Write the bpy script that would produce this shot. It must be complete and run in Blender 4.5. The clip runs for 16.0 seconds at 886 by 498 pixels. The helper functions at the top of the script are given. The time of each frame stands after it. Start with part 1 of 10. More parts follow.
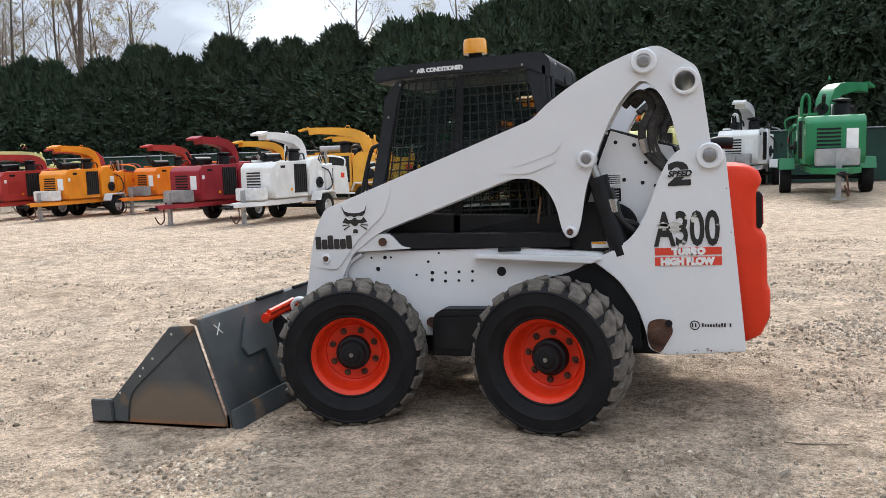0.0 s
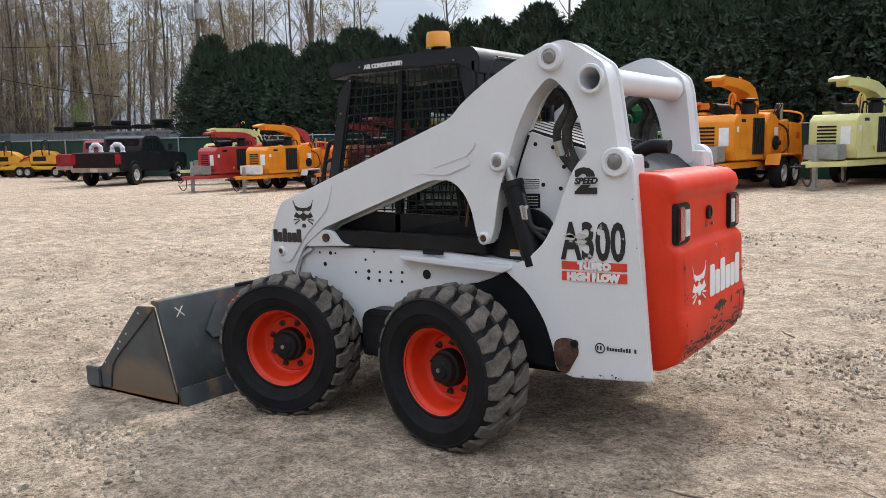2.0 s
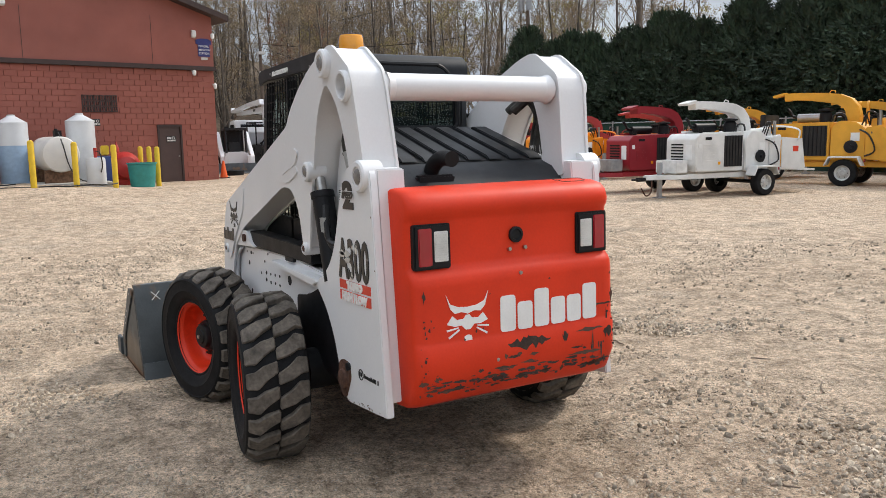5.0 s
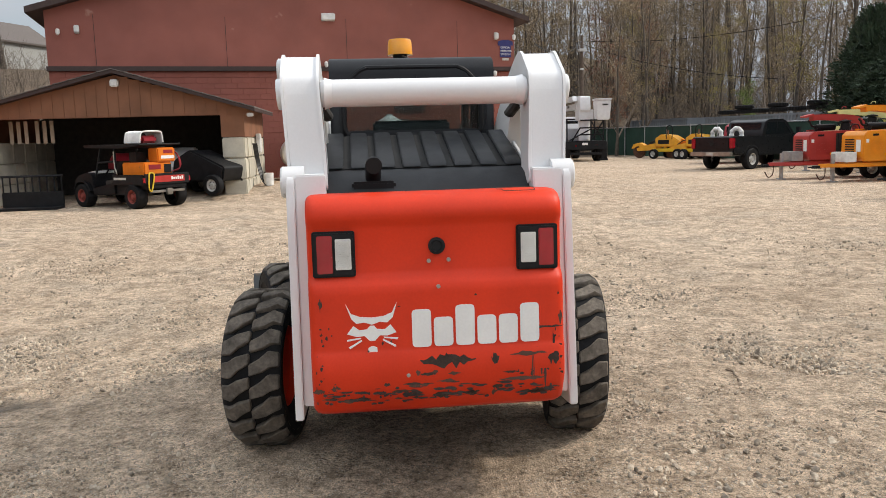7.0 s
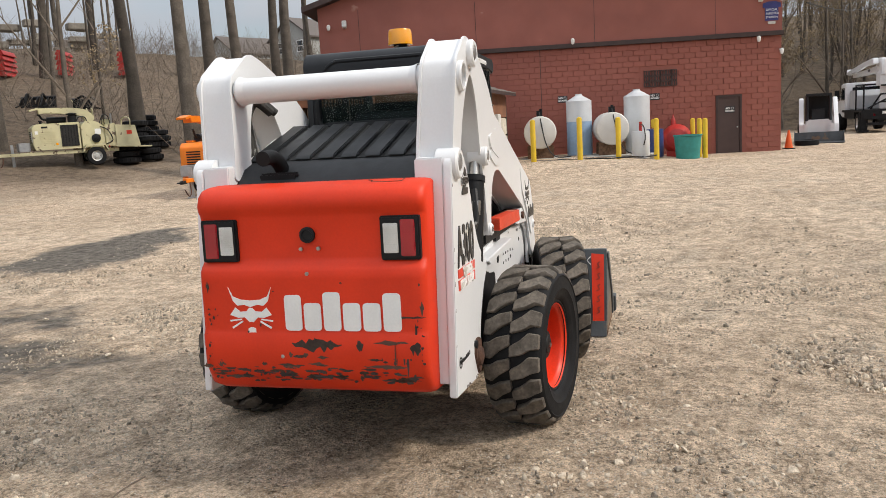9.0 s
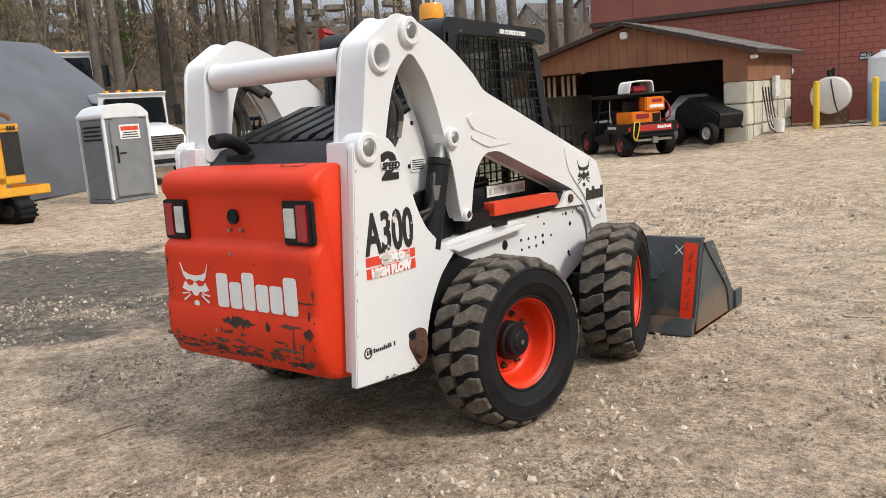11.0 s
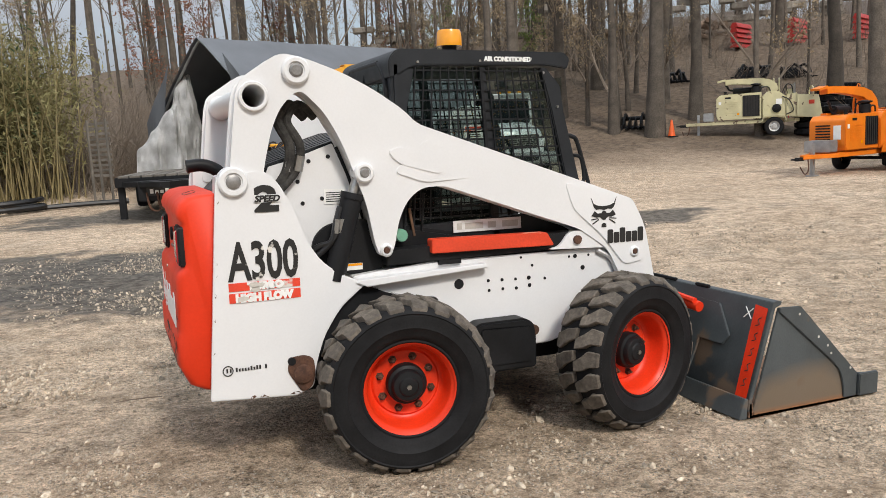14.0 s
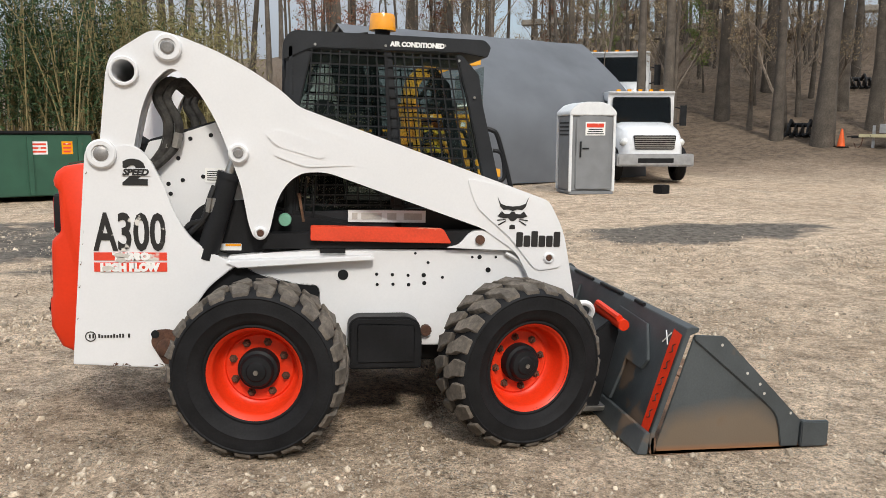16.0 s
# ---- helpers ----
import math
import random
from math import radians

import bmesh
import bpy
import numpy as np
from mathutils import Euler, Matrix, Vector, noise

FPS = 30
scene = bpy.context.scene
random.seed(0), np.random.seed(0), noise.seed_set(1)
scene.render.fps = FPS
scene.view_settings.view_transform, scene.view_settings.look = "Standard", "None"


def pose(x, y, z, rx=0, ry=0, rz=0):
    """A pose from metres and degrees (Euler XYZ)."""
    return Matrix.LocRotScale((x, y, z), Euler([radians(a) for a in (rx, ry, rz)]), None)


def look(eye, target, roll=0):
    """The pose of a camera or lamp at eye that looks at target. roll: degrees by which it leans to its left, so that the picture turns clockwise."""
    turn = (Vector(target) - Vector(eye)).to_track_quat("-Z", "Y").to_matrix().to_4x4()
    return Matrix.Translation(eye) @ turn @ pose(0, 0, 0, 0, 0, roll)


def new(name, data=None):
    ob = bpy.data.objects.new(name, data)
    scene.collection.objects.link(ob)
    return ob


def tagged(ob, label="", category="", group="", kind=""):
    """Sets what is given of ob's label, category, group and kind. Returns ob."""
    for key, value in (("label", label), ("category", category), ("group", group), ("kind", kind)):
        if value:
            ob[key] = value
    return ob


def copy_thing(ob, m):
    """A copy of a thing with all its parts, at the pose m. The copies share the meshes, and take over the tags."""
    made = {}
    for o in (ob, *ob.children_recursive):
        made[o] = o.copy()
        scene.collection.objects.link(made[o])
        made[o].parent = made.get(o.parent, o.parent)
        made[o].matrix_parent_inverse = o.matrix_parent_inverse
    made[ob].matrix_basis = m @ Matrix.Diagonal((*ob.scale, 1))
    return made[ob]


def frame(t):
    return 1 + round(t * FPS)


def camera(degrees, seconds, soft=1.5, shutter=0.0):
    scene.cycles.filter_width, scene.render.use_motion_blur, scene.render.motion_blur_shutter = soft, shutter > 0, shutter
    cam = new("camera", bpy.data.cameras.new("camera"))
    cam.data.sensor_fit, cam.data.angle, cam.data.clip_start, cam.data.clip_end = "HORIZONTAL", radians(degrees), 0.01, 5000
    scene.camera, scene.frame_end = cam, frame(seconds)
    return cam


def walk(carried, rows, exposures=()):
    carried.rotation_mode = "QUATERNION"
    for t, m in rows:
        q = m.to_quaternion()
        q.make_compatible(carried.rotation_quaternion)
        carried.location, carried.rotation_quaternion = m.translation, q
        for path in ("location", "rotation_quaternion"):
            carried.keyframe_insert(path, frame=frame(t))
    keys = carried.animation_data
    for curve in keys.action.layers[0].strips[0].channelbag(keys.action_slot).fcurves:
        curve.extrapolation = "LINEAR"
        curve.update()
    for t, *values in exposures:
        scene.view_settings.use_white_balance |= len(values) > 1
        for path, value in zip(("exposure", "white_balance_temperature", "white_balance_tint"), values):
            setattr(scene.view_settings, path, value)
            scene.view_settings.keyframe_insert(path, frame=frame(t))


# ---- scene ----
cam = camera(58.0, 16.0, soft=0.7)
# the loader stands on ground that falls 1.6 degrees towards its bucket
LEVEL = pose(0, 0, 0, 0, -1.6, 0)
PATH = [
    (0, (0.967, -5.065, 1.49), (0.33, -3.182, 1.267), -1.8),
    (0.5, (1.346, -4.811, 1.519), (0.564, -2.983, 1.305), -2.0),
    (1, (1.805, -4.711, 1.513), (0.875, -2.953, 1.303), -2.2),
    (1.5, (2.138, -4.526, 1.562), (1.091, -2.839, 1.324), -1.4),
    (2, (2.442, -4.192, 1.569), (1.307, -2.567, 1.305), -0.9),
    (2.5, (2.827, -3.895, 1.54), (1.562, -2.368, 1.283), -1.3),
    (3, (3.126, -3.575, 1.552), (1.757, -2.141, 1.286), -1.2),
    (3.5, (3.417, -3.198, 1.578), (1.971, -1.841, 1.319), -2.2),
    (4, (3.823, -2.885, 1.592), (2.272, -1.647, 1.339), -2.6),
    (4.2, (3.895, -2.724, 1.617), (2.305, -1.537, 1.359), -2.1),
    (6.3, (4.449, -0.957, 1.646), (2.543, -0.424, 1.355), -1.8),
    (6.5, (4.481, -0.776, 1.62), (2.549, -0.345, 1.335), -1.9),
    (7, (4.564, -0.325, 1.644), (2.594, -0.118, 1.368), -1.5),
    (7.5, (4.497, 0.121, 1.625), (2.519, 0.17, 1.331), -2.1),
    (8, (4.524, 0.604, 1.617), (2.55, 0.493, 1.316), -2.4),
    (8.2, (4.544, 0.787, 1.645), (2.577, 0.597, 1.341), -2.4),
    (10.3, (3.903, 2.478, 1.607), (2.158, 1.558, 1.279), -4.3),
    (10.5, (3.77, 2.605, 1.624), (2.053, 1.637, 1.28), -4.1),
    (11, (3.561, 3.001, 1.6), (1.993, 1.807, 1.261), -4.2),
    (11.5, (3.289, 3.263, 1.6), (1.882, 1.876, 1.289), -3.4),
    (12, (2.923, 3.514, 1.623), (1.663, 1.99, 1.327), -3.1),
    (12.5, (2.599, 3.839, 1.631), (1.514, 2.186, 1.334), -3.8),
    (13, (2.222, 4.009, 1.6), (1.225, 2.301, 1.299), -3.2),
    (13.5, (1.839, 4.229, 1.606), (0.942, 2.465, 1.316), -3.2),
    (14, (1.494, 4.474, 1.632), (0.739, 2.644, 1.349), -3.1),
    (14.5, (1.109, 4.536, 1.606), (0.43, 2.678, 1.314), -2.0),
    (15, (0.732, 4.673, 1.592), (0.176, 2.774, 1.297), -1.4),
    (15.5, (0.36, 4.792, 1.607), (-0.05, 2.856, 1.317), -0.6),
    (16, (0.021, 4.738, 1.57), (-0.329, 2.79, 1.281), 0.1),
]
walk(cam, [(t, look(eye, target, roll)) for t, eye, target, roll in PATH],
     exposures=((0.0, 0.26, 6500, 10), (1.5, 0.12, 6500, 10), (3.0, 0.08, 6550, 10), (4.0, 0.04, 6650, 10), (6.5, -0.03, 7050, 10), (8.0, -0.05, 7100, 10), (10.5, -0.07, 7000, 10), (13.0, -0.09, 6900, 10), (16.0, -0.1, 6900, 9)))

# ---- light ----
SUN_DIR = Vector((-0.06, 0.76, 0.68)).normalized()
world = bpy.data.worlds.new("sky")
scene.world = world
world.use_nodes = True
wn, wl = world.node_tree.nodes, world.node_tree.links
wbg = wn["Background"]
sky = wn.new("ShaderNodeTexSky")
sky.sky_type = "NISHITA"
sky.sun_disc = False
sky.sun_elevation = math.asin(SUN_DIR.z)
sky.sun_rotation = math.atan2(SUN_DIR.x, SUN_DIR.y)
sky.air_density, sky.dust_density = 1.0, 2.0
wtc = wn.new("ShaderNodeTexCoord")
wmap = wn.new("ShaderNodeMapping")
wmap.inputs["Scale"].default_value = (1.6, 1.6, 4.5)
wno = wn.new("ShaderNodeTexNoise")
wno.inputs["Scale"].default_value, wno.inputs["Detail"].default_value = 2.2, 7
wramp = wn.new("ShaderNodeValToRGB")
wramp.color_ramp.elements[0].position, wramp.color_ramp.elements[1].position = 0.26, 0.5
wmix = wn.new("ShaderNodeMixRGB")
# thin cloud, as always brighter overhead than at the horizon
wsep = wn.new("ShaderNodeSeparateXYZ")
wcl = wn.new("ShaderNodeValToRGB")
wcl.color_ramp.elements[0].position, wcl.color_ramp.elements[1].position = 0.05, 0.75
wcl.color_ramp.elements[0].color, wcl.color_ramp.elements[1].color = (2.4, 2.75, 3.3, 1), (9.6, 10.6, 12.2, 1)
wl.new(wtc.outputs["Generated"], wsep.inputs[0])
wl.new(wsep.outputs[2], wcl.inputs[0])
wl.new(wcl.outputs[0], wmix.inputs[2])
wl.new(wtc.outputs["Generated"], wmap.inputs[0])
wl.new(wmap.outputs[0], wno.inputs["Vector"])
wl.new(wno.outputs["Fac"], wramp.inputs[0])
wl.new(wramp.outputs[0], wmix.inputs[0])
wl.new(sky.outputs[0], wmix.inputs[1])
wl.new(wmix.outputs[0], wbg.inputs[0])
wbg.inputs[1].default_value = 0.15
sun = new("sun", bpy.data.lights.new("sun", "SUN"))
sun.data.energy, sun.data.angle, sun.data.color = 2.6, radians(9), (1.0, 0.965, 0.92)
sun.matrix_world = look((0, 0, 30), Vector((0, 0, 30)) - SUN_DIR)


# ---- materials ----
def surface(name, base, rough=0.6, metal=0.0, vary=0.15, scale=6.0, grain=0.1, grain_scale=90.0, bump=0.1,
            wear=None, wear_at=0.7, wear_scale=5.0, spread=0.0, coat=0.0, gloss=0.5):
    """A node material: base colour broken up at two scales, fine relief, and worn or dirty spots."""
    m = bpy.data.materials.new(name)
    m.use_nodes = True
    n, l = m.node_tree.nodes, m.node_tree.links
    b = n["Principled BSDF"]
    tc = n.new("ShaderNodeTexCoord")

    def noisy(s, detail=4):
        t = n.new("ShaderNodeTexNoise")
        t.inputs["Scale"].default_value, t.inputs["Detail"].default_value = s, detail
        l.new(tc.outputs["Object"], t.inputs["Vector"])
        return t.outputs["Fac"]

    def ramp(fac, a, c, pa=0.3, pc=0.7):
        r = n.new("ShaderNodeValToRGB")
        e = r.color_ramp.elements
        e[0].position, e[1].position = pa, pc
        e[0].color, e[1].color = (*a, 1), (*c, 1)
        l.new(fac, r.inputs[0])
        return r.outputs[0]

    dark = [max(0.0, v * (1 - vary)) for v in base]
    light = [min(0.95, v * (1 + vary)) for v in base]
    col = ramp(noisy(scale), dark, light)
    g = n.new("ShaderNodeMixRGB")
    g.blend_type = "MULTIPLY"
    g.inputs[0].default_value = 1.0
    fine = noisy(grain_scale, 6)
    l.new(col, g.inputs[1])
    l.new(ramp(fine, [1 - grain] * 3, [1.0] * 3), g.inputs[2])
    col = g.outputs[0]
    if spread:
        oi = n.new("ShaderNodeObjectInfo")
        hv = n.new("ShaderNodeHueSaturation")
        mr = n.new("ShaderNodeMapRange")
        mr.inputs[3].default_value, mr.inputs[4].default_value = 1 - spread, 1 + spread
        l.new(oi.outputs["Random"], mr.inputs[0])
        l.new(mr.outputs[0], hv.inputs["Value"])
        l.new(col, hv.inputs["Color"])
        col = hv.outputs[0]
    rr = n.new("ShaderNodeMapRange")
    rr.inputs[3].default_value, rr.inputs[4].default_value = max(0.02, rough - 0.1), min(1.0, rough + 0.12)
    l.new(noisy(scale * 2.3), rr.inputs[0])
    rout = rr.outputs[0]
    if wear:
        w = n.new("ShaderNodeMixRGB")
        mask = ramp(noisy(wear_scale, 9), (0, 0, 0), (1, 1, 1), wear_at, wear_at + 0.04)
        l.new(mask, w.inputs[0])
        l.new(col, w.inputs[1])
        w.inputs[2].default_value = (*wear, 1)
        col = w.outputs[0]
        rw = n.new("ShaderNodeMixRGB")
        l.new(mask, rw.inputs[0])
        l.new(rout, rw.inputs[1])
        rw.inputs[2].default_value = (0.85, 0.85, 0.85, 1)
        rout = rw.outputs[0]
    l.new(col, b.inputs["Base Color"])
    l.new(rout, b.inputs["Roughness"])
    b.inputs["Metallic"].default_value = metal
    b.inputs["Specular IOR Level"].default_value = gloss
    if coat:
        b.inputs["Coat Weight"].default_value = coat
        b.inputs["Coat Roughness"].default_value = 0.12
    if bump:
        bp = n.new("ShaderNodeBump")
        bp.inputs["Strength"].default_value = bump
        bp.inputs["Distance"].default_value = 0.01
        l.new(fine, bp.inputs["Height"])
        l.new(bp.outputs[0], b.inputs["Normal"])
    return m


def glassy(name, tint, alpha=0.25):
    m = bpy.data.materials.new(name)
    m.use_nodes = True
    n, l = m.node_tree.nodes, m.node_tree.links
    b = n["Principled BSDF"]
    b.inputs["Base Color"].default_value = (*tint, 1)
    b.inputs["Roughness"].default_value = 0.04
    tr = n.new("ShaderNodeBsdfTransparent")
    tr.inputs[0].default_value = (0.86, 0.91, 0.89, 1)
    mx = n.new("ShaderNodeMixShader")
    mx.inputs[0].default_value = alpha
    l.new(tr.outputs[0], mx.inputs[1])
    l.new(b.outputs[0], mx.inputs[2])
    l.new(mx.outputs[0], n["Material Output"].inputs[0])
    return m


WHITE = surface("white_paint", (0.735, 0.738, 0.745), 0.38, vary=0.03, scale=2.5, grain=0.03, bump=0.02, wear=(0.25, 0.13, 0.07), wear_at=0.78, wear_scale=9, coat=0.15)
ORANGE = surface("orange_red_plastic", (0.66, 0.036, 0.008), 0.5, vary=0.1, scale=3, grain=0.06, bump=0.03, wear=(0.07, 0.04, 0.03), wear_at=0.74, wear_scale=8, gloss=0.3)
RIM_RED = surface("orange_red_rim", (0.76, 0.04, 0.01), 0.42, vary=0.12, grain=0.12, bump=0.03, wear=(0.2, 0.09, 0.05), wear_at=0.76, wear_scale=14, gloss=0.35)
BLACK = surface("black_paint", (0.012, 0.0125, 0.014), 0.5, vary=0.3, grain=0.2, bump=0.06, gloss=0.22)
CABBLACK = surface("charcoal_cab", (0.018, 0.02, 0.023), 0.5, vary=0.2, grain=0.2, bump=0.05, gloss=0.3)
RUBBER = surface("black_rubber", (0.014, 0.014, 0.015), 0.68, vary=0.3, scale=8, grain=0.25, bump=0.12, gloss=0.16)
TREAD = surface("dusty_rubber", (0.14, 0.118, 0.096), 0.9, vary=0.4, scale=14, grain=0.4, grain_scale=60, bump=0.35)
HOSE = surface("hydraulic_hose", (0.011, 0.011, 0.012), 0.45, vary=0.2, grain=0.2)
STEEL = surface("bare_steel", (0.45, 0.44, 0.42), 0.38, 1.0, vary=0.2, grain=0.2)
PINGREY = surface("worn_pin_steel", (0.3, 0.29, 0.28), 0.45, 0.6, vary=0.25, grain=0.25)
BUCKET = surface("bucket_grey", (0.065, 0.075, 0.08), 0.5, vary=0.25, scale=4, grain=0.15, bump=0.08, wear=(0.16, 0.11, 0.075), wear_at=0.6, wear_scale=2.5)
RUSTY = surface("rusted_steel", (0.2, 0.11, 0.065), 0.85, vary=0.45, scale=9, grain=0.4, bump=0.3)
BROWNRUST = surface("deep_rust", (0.11, 0.05, 0.03), 0.85, vary=0.4, scale=14, grain=0.4, bump=0.35)
DECAL_BLACK = surface("black_decal", (0.02, 0.02, 0.02), 0.4, vary=0.1, grain=0.1, bump=0.0, wear=(0.66, 0.63, 0.58), wear_at=0.69, wear_scale=11)
TORN_BLACK = surface("torn_black_decal", (0.02, 0.02, 0.02), 0.4, vary=0.1, grain=0.1, bump=0.0, wear=(0.66, 0.63, 0.58), wear_at=0.58, wear_scale=11)
DECAL_RED = surface("red_decal", (0.72, 0.06, 0.03), 0.4, vary=0.1, grain=0.1, bump=0.0, wear=(0.62, 0.59, 0.54), wear_at=0.62, wear_scale=9)
DECAL_GREY = surface("torn_decal", (0.56, 0.53, 0.48), 0.7, vary=0.12, scale=20)
DECAL_WHITE = surface("white_decal", (0.82, 0.82, 0.8), 0.45, vary=0.05, grain=0.05, bump=0.0)
AMBER = surface("amber_lens", (0.9, 0.33, 0.01), 0.2, vary=0.15, grain=0.05, coat=0.5)
LENS_RED = surface("red_lens", (0.35, 0.01, 0.02), 0.15, vary=0.2, grain=0.2, grain_scale=250, coat=0.6)
LENS_WHITE = surface("white_lens", (0.75, 0.75, 0.72), 0.15, vary=0.15, grain=0.2, grain_scale=250, coat=0.6)
GLASS = glassy("cab_glass", (0.02, 0.03, 0.03), 0.18)
DARKGLASS = glassy("dark_glass", (0.01, 0.012, 0.015), 0.75)


# ---- mesh helpers ----
def box(bm, x0, x1, y0, y1, z0, z1):
    vs = [bm.verts.new((x, y, z)) for x in (x0, x1) for y in (y0, y1) for z in (z0, z1)]
    for f in ((0, 1, 3, 2), (4, 6, 7, 5), (0, 4, 5, 1), (2, 3, 7, 6), (0, 2, 6, 4), (1, 5, 7, 3)):
        bm.faces.new([vs[i] for i in f])
    return vs


def prism(bm, pts, axis, a, b):
    """An outline pushed out along an axis: 'y' takes points (x, z), 'x' (y, z), 'z' (x, y)."""
    def at(p, w):
        return {"y": (p[0], w, p[1]), "x": (w, p[0], p[1]), "z": (p[0], p[1], w)}[axis]
    lo = [bm.verts.new(at(p, a)) for p in pts]
    hi = [bm.verts.new(at(p, b)) for p in pts]
    bm.faces.new(lo)
    bm.faces.new(hi[::-1])
    for i in range(len(pts)):
        j = (i + 1) % len(pts)
        bm.faces.new((lo[i], hi[i], hi[j], lo[j]))
    return lo + hi


def tube(bm, path, r, n=10, cap=True):
    """A round bar along points; r is a number or one radius for each point."""
    path = [Vector(p) for p in path]
    rs = r if isinstance(r, (list, tuple)) else [r] * len(path)
    rings, up = [], None
    for i, p in enumerate(path):
        d = (path[min(i + 1, len(path) - 1)] - path[max(i - 1, 0)]).normalized()
        if up is None:
            up = d.orthogonal().normalized()
        up = (up - d * up.dot(d))
        up = up.normalized() if up.length > 1e-6 else d.orthogonal().normalized()
        s = d.cross(up)
        rings.append([bm.verts.new(p + (up * math.cos(k * 2 * math.pi / n) + s * math.sin(k * 2 * math.pi / n)) * rs[i]) for k in range(n)])
    for a, b in zip(rings, rings[1:]):
        for k in range(n):
            bm.faces.new((a[k], a[(k + 1) % n], b[(k + 1) % n], b[k]))
    if cap and n > 2:
        bm.faces.new(rings[0][::-1])
        bm.faces.new(rings[-1])
    return rings


def smooth_path(pts, k=6):
    """Points along a smooth line through pts."""
    pts = [Vector(p) for p in pts]
    out = []
    for i in range(len(pts) - 1):
        p0, p1, p2, p3 = pts[max(i - 1, 0)], pts[i], pts[i + 1], pts[min(i + 2, len(pts) - 1)]
        for j in range(k):
            t = j / k
            out.append(0.5 * ((2 * p1) + (p2 - p0) * t + (2 * p0 - 5 * p1 + 4 * p2 - p3) * t * t + (3 * p1 - p0 - 3 * p2 + p3) * t ** 3))
    return out + [pts[-1]]


def cyl(bm, a, b, r, n=20, r2=None):
    return tube(bm, (a, b), [r, r if r2 is None else r2], n)


def lathe(bm, prof, n=40, axis="y", at=(0, 0, 0), a0=0.0):
    """A profile of (radius, along) turned about an axis."""
    rings = []
    for r, w in prof:
        ring = []
        for k in range(n):
            c, s = r * math.cos(a0 + k * 2 * math.pi / n), r * math.sin(a0 + k * 2 * math.pi / n)
            p = {"y": (c, w, s), "x": (w, c, s), "z": (c, s, w)}[axis]
            ring.append(bm.verts.new((p[0] + at[0], p[1] + at[1], p[2] + at[2])))
        rings.append(ring)
    for a, b in zip(rings, rings[1:]):
        for k in range(n):
            bm.faces.new((a[k], a[(k + 1) % n], b[(k + 1) % n], b[k]))
    return rings


def rounded(pts, r, k=4):
    """An outline with its corners rounded off; r is a number or one radius a corner."""
    out = []
    for i, p in enumerate(pts):
        p, a, b = Vector(p), Vector(pts[i - 1]), Vector(pts[(i + 1) % len(pts)])
        ri = r[i] if isinstance(r, (list, tuple)) else r
        da, db = (a - p), (b - p)
        c = min(ri, da.length * 0.48, db.length * 0.48)
        if c < 1e-4:
            out.append(tuple(p))
            continue
        s, e = p + da.normalized() * c, p + db.normalized() * c
        for j in range(k + 1):
            t = j / k
            out.append(tuple((1 - t) ** 2 * s + 2 * t * (1 - t) * p + t * t * e))
    return out


def finish(bm, bevel=0.0, seg=2, clean=True):
    if clean:
        bmesh.ops.recalc_face_normals(bm, faces=bm.faces)
    if bevel:
        es = [e for e in bm.edges if len(e.link_faces) == 2 and e.calc_face_angle(0) > 0.6]
        bmesh.ops.bevel(bm, geom=es, offset=bevel, segments=seg, affect="EDGES", clamp_overlap=True)
    return bm


def to_mesh(name, bm, material, angle=32):
    me = bpy.data.meshes.new(name)
    bm.to_mesh(me)
    bm.free()
    me.materials.append(material)
    me.shade_smooth()
    me.set_sharp_from_angle(angle=radians(angle))
    return me


def part(name, bm, material, parent, label="", bevel=0.0, angle=32, seg=2):
    finish(bm, bevel, seg)
    ob = new(name, to_mesh(name, bm, material, angle))
    ob.parent = parent
    if label:
        ob["label"] = label
    return ob


def again(ob, m, parent=None):
    """The same part once more, elsewhere under the same thing."""
    c = ob.copy()
    scene.collection.objects.link(c)
    c.parent = parent or ob.parent
    c.matrix_basis = m
    return c


def thing(name, m, label, category, group="", kind=""):
    ob = new(name)
    ob.empty_display_size = 0.2
    ob.matrix_world = m
    return tagged(ob, label, category, group, kind)


def lone(name, bm, material, label, category, m=None, group="", kind="", bevel=0.0, angle=32, clean=True):
    finish(bm, bevel, clean=clean)
    ob = new(name, to_mesh(name, bm, material, angle))
    if m is not None:
        ob.matrix_world = m
    return tagged(ob, label, category, group, kind)


def lettering(text, height, material, parent, m, name="lettering", depth=0.002, shear=0.0, wide=1.0, bold=0.0, label=""):
    """Words in the built-in font as a thin mesh; the text starts at the pose's origin and stands in its xy plane."""
    cu = bpy.data.curves.new(name, "FONT")
    cu.body, cu.size, cu.extrude, cu.shear, cu.offset = text, height / 0.72, depth, shear, bold
    cu.resolution_u = 3
    tmp = bpy.data.objects.new(name, cu)
    me = bpy.data.meshes.new_from_object(tmp)
    bpy.data.objects.remove(tmp)
    bpy.data.curves.remove(cu)
    for v in me.vertices:
        v.co.x *= wide
    me.materials.clear()
    me.materials.append(material)
    ob = new(name, me)
    ob.parent = parent
    ob.matrix_basis = m
    if label:
        ob["label"] = label
    return ob


def fbm(x, y, s, octaves=3, seed=0.0):
    return sum(noise.noise(Vector((x * s * 2 ** o, y * s * 2 ** o, seed + o * 7.3))) / 2 ** o for o in range(octaves))


def ramp01(v, a, b):
    t = min(1.0, max(0.0, (v - a) / (b - a)))
    return t * t * (3 - 2 * t)


